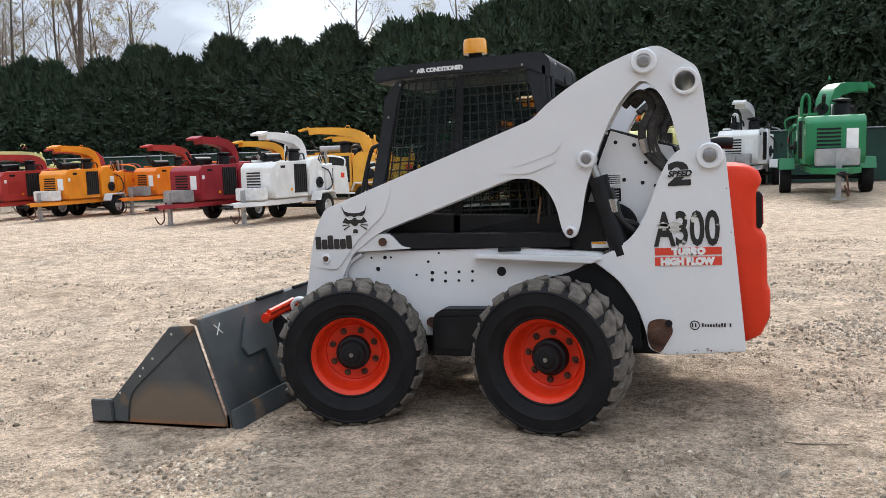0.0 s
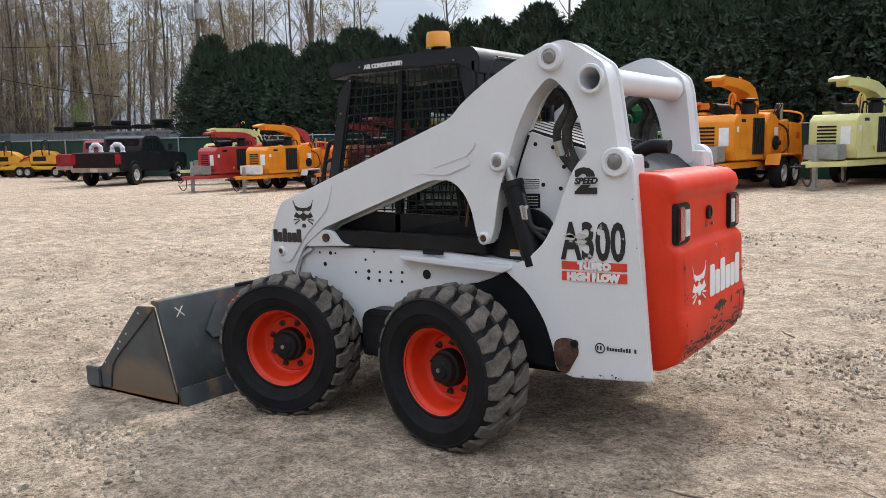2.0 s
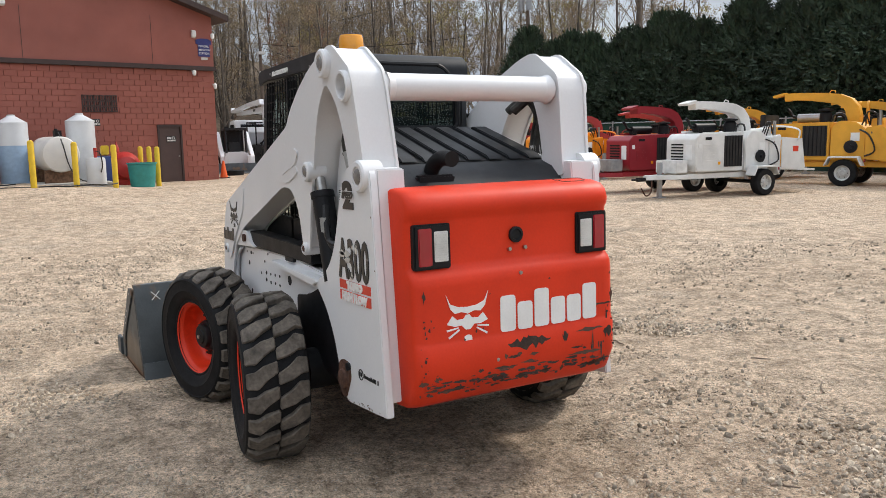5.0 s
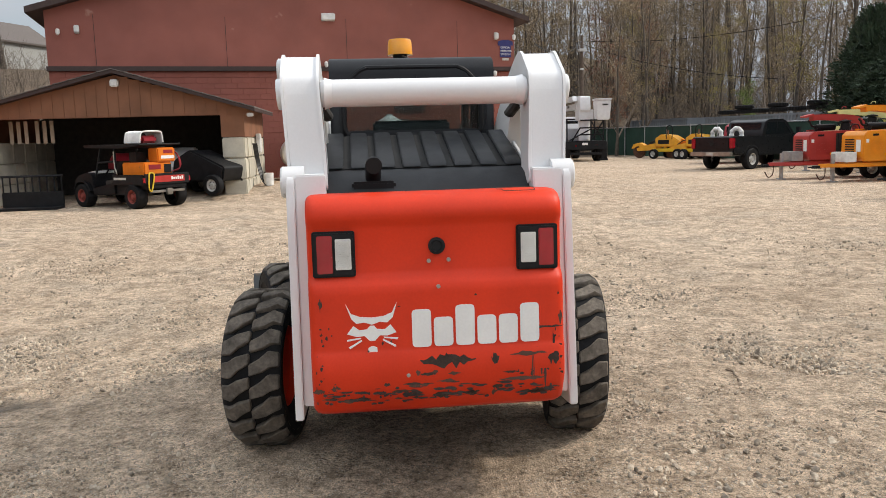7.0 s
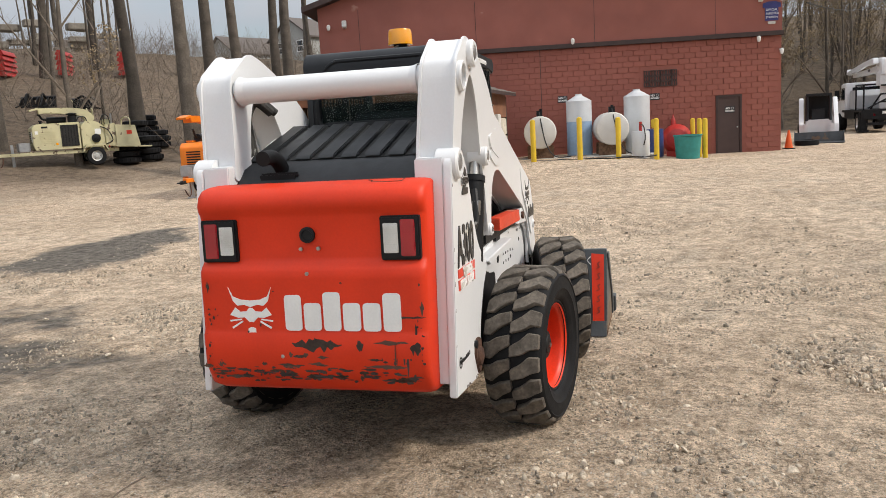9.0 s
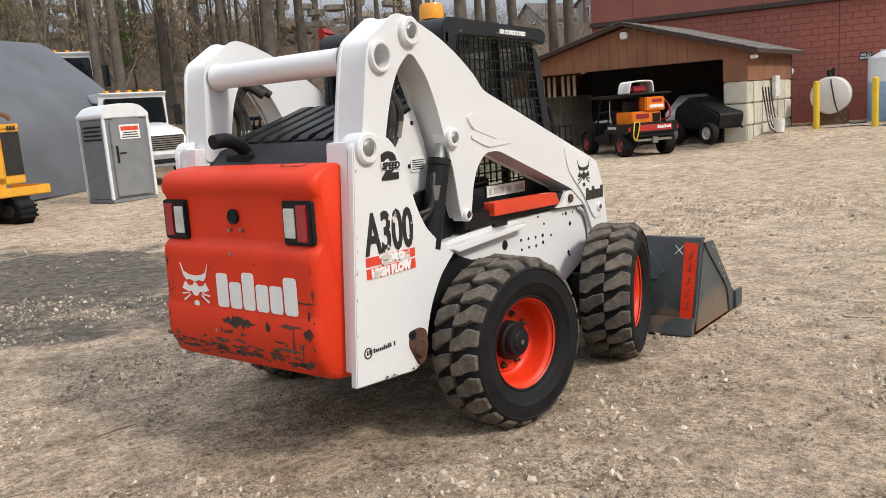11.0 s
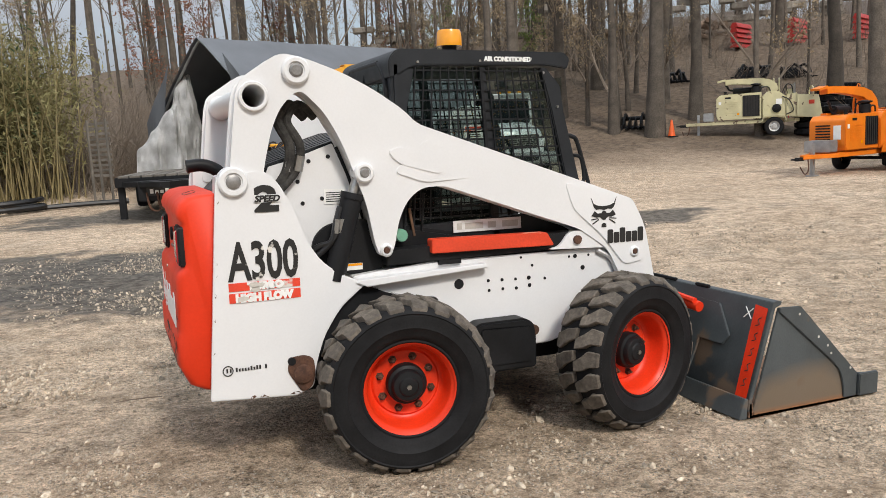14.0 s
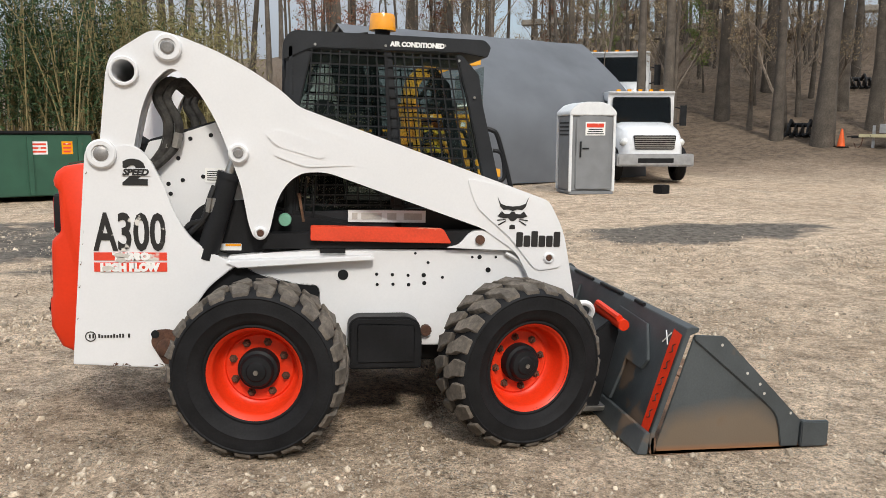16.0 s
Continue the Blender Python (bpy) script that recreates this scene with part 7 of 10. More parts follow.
    cyl(bm, (-0.3, -0.8, 0.36), (-0.3, 0.8, 0.36), 0.05, 10)
    part("axle", bm, BLACK, c)
    return c


RED_L, OR_L = "red towed brush chipper, dusty, parked by the hedge", "orange towed brush chipper with a black grille"
chipper(-20.3, 15.8, -92, P_RED, RED_L, low=True, hoop=False, s=0.9)
chipper(-18.5, 16.3, -86, P_ORANGE, OR_L, fender=P_WHITE, box_mat=FIX, s=0.9)
chipper(-16.9, 19.0, -98, P_AMBER, "orange-red brush chipper with a bright red chute", chute=P_RED, s=0.9)
chipper(-21.5, 19.8, -114, P_RED, "red brush chipper standing in the second row", s=0.92)
chipper(-12.0, 14.4, -95, P_DKRED, "crimson towed brush chipper with a grey screen", s=0.9, hoop=False, chute_turn=8)
chipper(-9.95, 14.6, -94, P_WHITE, "white towed brush chipper with rust-streaked panels", s=0.92, box_mat=FIX)
chipper(-14.0, 20.5, -114, P_YELLOW, "yellow brush chipper behind the white one", s=0.92)
chipper(-10.3, 19.6, -160, P_YELLOW, "yellow brush chipper with a large black radiator", bigrad=True, fender=FIX, s=1.05)
chipper(-12.3, 25.2, -150, P_YELLOW, "yellow brush chipper by the fence")
chipper(-7.2, 20.9, -74, P_GREEN, "green brush chipper with a tall black radiator", bigrad=True, s=1.05, fender=P_GREEN)
chipper(-5.6, 25.6, -120, P_AMBER, "orange brush chipper by the screened fence", s=1.1)
chipper(-4.3, 22.0, -97, P_ORANGE, "large orange brush chipper on tandem wheels", tandem=True, s=1.32, bigrad=False)
chipper(-1.2, 26.2, -96, P_AMBER, "orange brush chipper in the back row", s=1.25)
chipper(-0.9, 23.4, -108, P_PALE, "pale yellow brush chipper with a grey tool box", s=1.25, tandem=False)
chipper(2.2, 27.0, -100, P_WHITE, "white brush chipper in the back row", s=1.2)
chipper(4.15, 20.9, -92, P_GREEN, "green brush chipper seen from its drawbar, chute raised", s=1.3, chute_turn=150, bigrad=False)
chipper(8.6, 24.5, -92, P_RED, "red brush chipper beside the green one", s=1.15)
chipper(-17.5, -11.3, 10, P_AMBER, "orange brush chipper beside the shed", s=0.9, fender=P_AMBER, chute_turn=-12)
chipper(-23.2, -20.6, -42, P_CREAM, "old pale yellow chipper with a long chute", s=1.0, low=True)
chipper(-24.0, 19.4, -112, P_PALE, "pale yellow brush chipper behind the pickup", low=True)


def pickup(x, y, turn, body, label, s=1.0):
    """A crew-cab pickup facing +x."""
    c = thing("pickup_truck", stand(x, y, turn), label, "pickup truck")
    c.matrix_world = stand(x, y, turn) @ Matrix.Scale(s, 4)
    bm = bmesh.new()
    prism(bm, rounded([(-3.0, 0.62), (-2.35, 0.55), (2.55, 0.5), (2.9, 0.6), (2.92, 1.15), (2.75, 1.24), (1.25, 1.3), (-1.0, 1.3), (-3.0, 1.3)], 0.06), "y", -0.98, 0.98)
    bd = part("body", bm, body, c, bevel=0.05)
    bm = bmesh.new()
    prism(bm, rounded([(-1.0, 1.28), (-0.82, 1.86), (-0.55, 1.95), (0.35, 1.95), (0.62, 1.88), (1.3, 1.28)], 0.06), "y", -0.84, 0.84)
    part("cab", bm, body, c, bevel=0.06)
    for sy in (-1, 1):
        for pts in ([(-0.78, 1.36), (-0.66, 1.82), (-0.05, 1.84), (-0.05, 1.36)], [(0.02, 1.36), (0.02, 1.84), (0.45, 1.82), (0.98, 1.36)]):
            bm = bmesh.new()
            prism(bm, pts, "y", sy * 0.835, sy * 0.85)
            part("side_window", bm, DARKGLASS, c)
        for px in (-0.02, -0.95):
            bm = bmesh.new()
            ya, yb = sorted((sy * 0.975, sy * 0.995))
            box(bm, px + 0.1, px + 0.3, ya, yb, 1.1, 1.14)
            part("door_handle", bm, BLACK, c)
        for wx in (-1.85, 1.9):
            road_wheel(c, wx, sy * 0.9, 0.41, 0.27, sy)
            bm = bmesh.new()
            lathe(bm, [(0.47, sy * 0.86), (0.47, sy * 0.995), (0.52, sy * 0.995), (0.52, sy * 0.9)], 28, "y", (wx, 0, 0.45))
            for v in list(bm.verts):
                if v.co.z < 0.45:
                    bm.verts.remove(v)
            part("wheel_arch", bm, BLACK, c)
        bm = bmesh.new()
        ya, yb = sorted((sy * 0.8, sy * 0.985))
        box(bm, -3.03, -2.9, ya, yb, 0.85, 1.24)
        part("tail_light", bm, LENS_RED, c, bevel=0.01)
        bm = bmesh.new()
        tube(bm, [(1.0, sy * 0.9, 1.35), (1.02, sy * 1.12, 1.38)], 0.03, 6)
        ya, yb = sorted((sy * 1.05, sy * 1.2))
        box(bm, 0.98, 1.1, ya, yb, 1.36, 1.62)
        part("mirror", bm, BLACK, c)
    bm = bmesh.new()
    prism(bm, [(-0.78, 1.38), (-0.70, 1.82), (-0.69, 1.82), (-0.77, 1.38)], "y", -0.7, 0.7)
    for v in bm.verts:
        v.co.x -= 0.17
    part("rear_window", bm, DARKGLASS, c)
    bm = bmesh.new()
    box(bm, -3.03, -2.98, -0.78, 0.78, 0.8, 1.25)
    tg = part("tailgate", bm, body, c, bevel=0.02)
    bm = bmesh.new()
    lathe(bm, [(0.0, -3.045), (0.1, -3.045), (0.11, -3.03)], 18, "x", (0, 0, 1.05))
    part("badge", bm, BLACK, tg)
    bm = bmesh.new()
    box(bm, -3.15, -2.95, -0.95, 0.95, 0.55, 0.72)
    part("rear_bumper", bm, STEEL, c, bevel=0.03)
    bm = bmesh.new()
    box(bm, -3.16, -3.15, -0.15, 0.15, 0.58, 0.7)
    part("number_plate", bm, DECAL_GREY, c)
    bm = bmesh.new()
    box(bm, -2.9, -1.05, -0.82, 0.82, 1.29, 1.305)
    part("bed_cover", bm, BLACK, c)
    return c


P_BLACK = surface("black_car_paint", (0.008, 0.008, 0.01), 0.3, vary=0.2, grain=0.05, bump=0.0, coat=0.15, gloss=0.3)
pickup(-29.2, 17.3, 118, P_BLACK, "black crew-cab pickup with white bags in its bed", s=1.06)
BAG = surface("white_sack", (0.72, 0.72, 0.7), 0.8, vary=0.1, bump=0.2)
for k in range(2):
    bm = bmesh.new()
    arch = smooth_path([(0, -0.3, 0.0), (0, -0.26, 0.3), (0, 0.0, 0.46), (0, 0.26, 0.3), (0, 0.3, 0.0)], 5)
    tube(bm, arch, [0.13 + 0.02 * math.sin(i * 1.7 + k) for i in range(len(arch))], 12)
    lone("bulk_bag", bm, BAG, "white sack folded over into an arch in the pickup bed", "bag", stand(-29.2, 17.3, 118) @ pose(-2.3 + 0.25 * k, 0.45 - 0.8 * k, 1.38, 0, 0, 12 * k) @ Matrix.Scale(0.72, 4), group="bags in the pickup")
pickup(-35.2, 19.9, 118, P_DKRED, "dark red crew-cab pickup parked beyond a black one")


def work_truck(x, y, turn, label, s=1.0):
    """A conventional-cab lorry facing +x."""
    c = thing("work_truck", stand(x, y, turn), label, "truck")
    c.matrix_world = stand(x, y, turn) @ Matrix.Scale(s, 4)
    w = P_TRUCK
    bm = bmesh.new()
    prism(bm, rounded([(0.0, 0.75), (0.0, 2.5), (0.15, 2.62), (-1.5, 2.62), (-1.65, 2.5), (-1.65, 0.75)][::-1], 0.08), "y", -1.0, 1.0)
    part("cab", bm, w, c, bevel=0.06)
    bm = bmesh.new()
    rows = []
    for x0, hw, zt, zb in ((-0.02, 1.0, 1.72, 0.85), (0.6, 0.98, 1.68, 0.8), (1.3, 0.9, 1.55, 0.75), (1.62, 0.78, 1.42, 0.75), (1.72, 0.66, 1.2, 0.8)):
        rows.append([bm.verts.new(v) for v in ((x0, -hw, zb), (x0, -hw * 1.0, (zb + zt) / 2), (x0, -hw * 0.86, zt - 0.1), (x0, -hw * 0.6, zt), (x0, hw * 0.6, zt), (x0, hw * 0.86, zt - 0.1), (x0, hw, (zb + zt) / 2), (x0, hw, zb))])
    for a, b in zip(rows, rows[1:]):
        for k in range(7):
            bm.faces.new((a[k], a[k + 1], b[k + 1], b[k]))
    bm.faces.new(rows[-1])
    hd = part("hood", bm, w, c, "white sloping hood", angle=40)
    bm = bmesh.new()
    prism(bm, rounded([(-0.55, 0.92), (0.55, 0.92), (0.6, 1.32), (-0.6, 1.32)], 0.05), "x", 1.6, 1.745)
    gr = part("grille", bm, GRILLE, hd)
    for k in range(6):
        bm = bmesh.new()
        box(bm, 1.74, 1.77, -0.56, 0.56, 0.95 + k * 0.06, 0.98 + k * 0.06)
        part("grille_slat", bm, STEEL, gr)
    bm = bmesh.new()
    prism(bm, rounded([(-1.08, 0.45), (1.08, 0.45), (1.08, 0.8), (-1.08, 0.8)], 0.05), "x", 1.6, 1.92)
    bp = part("bumper", bm, GALV, c, bevel=0.04)
    bm = bmesh.new()
    box(bm, 1.9, 1.93, -0.5, 0.5, 0.55, 0.68)
    part("bumper_slot", bm, BLACK, bp)
    for sy in (-1, 1):
        bm = bmesh.new()
        bmesh.ops.create_icosphere(bm, subdivisions=2, radius=0.2)
        bmesh.ops.transform(bm, matrix=Matrix.Translation((1.42, sy * 0.78, 1.12)) @ Matrix.Diagonal((1.1, 0.75, 0.65, 1)), verts=bm.verts)
        part("headlight", bm, LENS_WHITE, c)
        road_wheel(c, 0.85, sy * 0.92, 0.5, 0.28, sy)
        road_wheel(c, -4.2, sy * 0.9, 0.5, 0.45, sy)
        bm = bmesh.new()
        ya, yb = sorted((sy * 1.12, sy * 1.3))
        box(bm, 0.2, 0.3, ya, yb, 1.6, 2.2)
        tube(bm, [(0.1, sy * 1.0, 1.65), (0.24, sy * 1.2, 1.7)], 0.02, 5)
        tube(bm, [(0.1, sy * 1.0, 2.15), (0.24, sy * 1.2, 2.1)], 0.02, 5)
        part("mirror", bm, BLACK, c)
        bm = bmesh.new()
        prism(bm, [(-0.1, 1.65), (-0.1, 2.35), (-1.0, 2.4), (-1.0, 1.65)], "y", sy * 0.995, sy * 1.01)
        part("side_window", bm, DARKGLASS, c)
    bm = bmesh.new()
    prism(bm, rounded([(-0.9, 1.68), (0.9, 1.68), (0.86, 2.45), (-0.86, 2.45)], 0.06), "x", 0.02, 0.1)
    part("windshield", bm, DARKGLASS, c)
    for k in range(5):
        bm = bmesh.new()
        box(bm, -0.3, -0.15, -0.7 + k * 0.33, -0.6 + k * 0.33, 2.62, 2.69)
        part("roof_marker", bm, AMBER, c)
    bm = bmesh.new()
    box(bm, -6.5, -0.2, -0.45, 0.45, 0.6, 0.85)
    part("frame_rails", bm, BLACK, c)
    bm = bmesh.new()
    box(bm, -6.5, -1.9, -1.2, 1.2, 0.95, 2.2)
    part("cargo_body", bm, w, c, bevel=0.03)
    return c


P_TRUCK = surface("truck_white", (0.76, 0.77, 0.78), 0.3, vary=0.05, grain=0.04, bump=0.0, coat=0.3)
work_truck(-10.4, -18.8, 80, "white conventional-cab work truck nose out", 1.02)
work_truck(-13.5, -28.5, 70, "white road tractor parked under the trees", 1.4)

TGREY_BODY = surface("pale_grey_body", (0.42, 0.43, 0.45), 0.5, vary=0.1, scale=2, grain=0.06)
# crane truck by the fence
ct = thing("bucket_truck", stand(-45.5, 13.45, 178), "white bucket truck with a folded boom and black rear platform", "truck")
bm = bmesh.new()
prism(bm, rounded([(2.6, 0.8), (4.9, 0.8), (4.9, 1.55), (4.6, 1.75), (3.75, 1.85), (3.35, 2.75), (2.0, 2.78), (2.0, 0.8)], 0.1), "y", -1.1, 1.1)
cab = part("cab", bm, P_TRUCK, ct, bevel=0.06)
for sy in (-1, 1):
    bm = bmesh.new()
    prism(bm, rounded([(2.25, 1.8), (2.25, 2.5), (3.2, 2.5), (3.5, 1.8)], 0.05), "y", sy * 1.1, sy * 1.115)
    part("side_window", bm, DARKGLASS, cab)
    bm = bmesh.new()
    box(bm, 3.4, 3.5, min(sy * 1.2, sy * 1.45), max(sy * 1.2, sy * 1.45), 1.9, 2.4)
    tube(bm, [(3.4, sy * 1.1, 2.0), (3.45, sy * 1.25, 2.05)], 0.03, 6)
    part("mirror", bm, BLACK, cab)
    for wx in (3.7, -2.0):
        road_wheel(ct, wx, sy * 1.0, 0.52, 0.45, sy)
    bm = bmesh.new()
    box(bm, -1.2, 1.6, min(sy * 0.7, sy * 1.22), max(sy * 0.7, sy * 1.22), 0.75, 1.15)
    part("tool_cabinet", bm, BLACK, ct, bevel=0.02)
    bm = bmesh.new()
    box(bm, -3.1, -2.9, min(sy * 0.95, sy * 1.3), max(sy * 0.95, sy * 1.3), 0.15, 1.1)
    box(bm, -3.2, -2.8, min(sy * 0.85, sy * 1.35), max(sy * 0.85, sy * 1.35), 0.05, 0.16)
    part("outrigger", bm, BLACK, ct, bevel=0.02)
    bm = bmesh.new()
    lathe(bm, [(0.0, -0.02), (0.07, -0.02), (0.07, 0.0)], 14, "x", (-3.22, sy * 0.62, 0.95))
    part("tail_light", bm, LENS_RED, ct)
bm = bmesh.new()
box(bm, 1.9, 1.96, -0.75, 0.75, 1.9, 2.5)
part("rear_window", bm, DARKGLASS, cab)
bm = bmesh.new()
box(bm, -3.2, 2.2, -1.25, 1.25, 1.1, 1.22)
box(bm, -3.2, 2.6, -0.5, 0.5, 0.65, 1.1)
part("platform", bm, BLACK, ct, bevel=0.02)
bm = bmesh.new()
box(bm, -3.24, -3.16, -1.25, 1.25, 0.72, 1.2)
box(bm, -3.3, -3.2, -1.0, 1.0, 0.4, 0.55)
part("rear_bumper", bm, BLACK, ct, bevel=0.01)
bm = bmesh.new()
box(bm, -3.26, -3.24, -0.1, 0.25, 0.98, 1.12)
part("number_plate", bm, DECAL_WHITE, ct)
bm = bmesh.new()
prism(bm, rounded([(-0.6, 1.22), (1.7, 1.22), (1.7, 2.3), (-0.1, 2.3), (-0.6, 2.0)], 0.08), "y", -0.5, 0.95)
part("winch_housing", bm, TGREY_BODY, ct, "pale grey equipment body", bevel=0.04)
bars = [((-3.0, y, 1.2), (-3.0, y, 2.5)) for y in (-1.1, -0.35, 1.1)] + [((-1.0, y, 1.2), (-1.0, y, 2.55)) for y in (-1.1, 1.1)]
bars += [((-3.0, -1.1, z), (-3.0, 0.3, z)) for z in (1.6, 2.0, 2.45)] + [((-3.0, -1.1, 1.25), (-3.0, -0.35, 2.4)), ((-3.0, -0.35, 1.25), (-3.0, -1.1, 2.4)), ((-3.0, -0.3, 1.9), (-3.0, 0.9, 1.3)), ((-3.0, 1.1, 2.45), (-1.0, 1.1, 2.55)), ((-3.0, -1.1, 2.45), (-1.0, -1.1, 2.55)), ((-1.0, -1.1, 2.55), (-1.0, 1.1, 2.55)), ((-3.0, 0.3, 2.0), (-2.2, 0.6, 1.25))]
for a, b in bars:
    bm = bmesh.new()
    tube(bm, [a, b], 0.045, 6)
    part("rack_bar", bm, BLACK, ct)
bm = bmesh.new()
cyl(bm, (-1.6, -0.3, 1.22), (-1.6, -0.3, 2.5), 0.36, 18)
box(bm, -2.1, -1.1, -0.75, 0.15, 2.45, 3.1)
prism(bm, rounded([(-2.2, 3.0), (-1.0, 3.0), (-0.7, 3.5), (-1.2, 3.95), (-2.1, 3.9)], 0.1), "y", -0.55, 0.1)
part("turret", bm, P_TRUCK, ct, bevel=0.03)
bm = bmesh.new()
swept(bm, [(-1.4, 3.35), (1.5, 3.3), (5.4, 3.25)], [0.32, 0.3, 0.26], [0.36, 0.3, 0.24])
lower = part("lower_boom", bm, P_TRUCK, ct, "white steel lower boom", bevel=0.02)
bm = bmesh.new()
prism(bm, [(-1.6, 3.62), (-1.4, 3.95), (1.2, 3.85), (5.6, 3.52), (5.8, 3.7), (5.9, 3.35), (5.3, 3.3), (1.0, 3.62)], "y", 0.12, 0.4)
part("upper_boom", bm, P_TRUCK, ct, "white tapered upper boom folded over the cab", bevel=0.03)
bm = bmesh.new()
cyl(bm, (-0.9, -0.35, 2.9), (1.6, -0.3, 3.25), 0.07, 10)
part("boom_ram", bm, STEEL, lower)
bm = bmesh.new()
box(bm, 0.4, 0.9, 0.16, 0.175, 3.28, 3.42)
part("brand_panel", bm, DECAL_BLACK, lower)
bm = bmesh.new()
ring0 = [(-3.35, -1.5), (-2.45, -1.5), (-2.45, -0.6), (-3.35, -0.6)]
for za, zb, g in ((2.45, 3.6, 0.0), (3.6, 3.7, 0.06)):
    lo = [bm.verts.new((x + (0.08 if x < -3 else -0.08) * (za < 3) - g * (1 if x < -3 else -1), y + (0.08 if y < -1 else -0.08) * (za < 3) - g * (1 if y < -1 else -1), za)) for x, y in ring0]
    hi = [bm.verts.new((x - g * (1 if x < -3 else -1), y - g * (1 if y < -1 else -1), zb)) for x, y in ring0]
    for i in range(4):
        bm.faces.new((lo[i], lo[(i + 1) % 4], hi[(i + 1) % 4], hi[i]))
    bm.faces.new(lo[::-1])
    bm.faces.new(hi)
bucket_w = part("work_bucket", bm, P_TRUCK, ct, "white moulded work bucket", bevel=0.05)
bm = bmesh.new()
box(bm, -3.37, -3.355, -1.3, -0.95, 3.3, 3.38)
part("word_bar", bm, DECAL_BLACK, bucket_w)

# small white loader by the corner of the building
ml = thing("compact_loader", stand(-33.45, 8.4, -9), "small white skid steer loader facing the yard", "skid steer")
for sy in (-1, 1):
    bm = bmesh.new()
    prism(bm, rounded([(1.15, 0.3), (1.08, 0.78), (0.8, 0.95), (-0.75, 1.86), (-1.15, 1.9), (-1.3, 1.5), (-1.2, 0.6), (-0.95, 0.55), (-0.9, 1.45), (0.6, 0.72), (0.85, 0.3)], 0.06), "y", sy * 0.58, sy * 0.76)
    part("lift_arm", bm, WHITE, ml, bevel=0.02)
    bm = bmesh.new()
    box(bm, 1.02, 1.17, min(sy * 0.42, sy * 0.6), max(sy * 0.42, sy * 0.6), 0.35, 0.8)
    part("coupler_leg", bm, WHITE, ml, bevel=0.02)
bm = bmesh.new()
box(bm, -1.2, 0.75, -0.5, 0.5, 0.35, 0.95)
part("chassis", bm, WHITE, ml, bevel=0.03)
bm = bmesh.new()
for a, b in (((0.7, -0.45, 0.9), (0.55, -0.45, 2.0)), ((0.7, 0.45, 0.9), (0.55, 0.45, 2.0)), ((-0.7, -0.45, 0.9), (-0.7, -0.45, 2.0)), ((-0.7, 0.45, 0.9), (-0.7, 0.45, 2.0))):
    tube(bm, [a, b], 0.06, 6)
box(bm, -0.75, 0.65, -0.5, 0.5, 1.95, 2.05)
box(bm, -0.72, -0.66, -0.45, 0.45, 0.9, 1.95)
box(bm, -0.5, 0.1, -0.25, 0.25, 0.95, 1.4)
part("cab_frame", bm, CABBLACK, ml)
for wx in (-0.6, 0.5):
    for sy in (-1, 1):
        road_wheel(ml, wx, sy * 0.68, 0.38, 0.26, sy, rim=FIX)
bm = bmesh.new()
prism(bm, [(1.15, 0.0), (1.95, 0.0), (1.95, 0.03), (1.3, 0.06), (1.2, 0.45), (1.12, 0.45)], "y", -0.95, 0.95)
for sy in (-0.95, 0.93):
    prism(bm, [(1.15, 0.0), (1.95, 0.0), (1.25, 0.5), (1.12, 0.45)], "y", sy, sy + 0.02)
part("bucket", bm, BUCKET, ml)
lone("loose_tyre", (lambda b: (lathe(b, [(0.28, 0.0), (0.45, 0.02), (0.45, 0.2), (0.28, 0.22), (0.28, 0.0)], 28, "z"), b)[1])(bmesh.new()), RUBBER, "loose black tyre lying on the gravel", "tyre", stand(-30.2, 7.4))


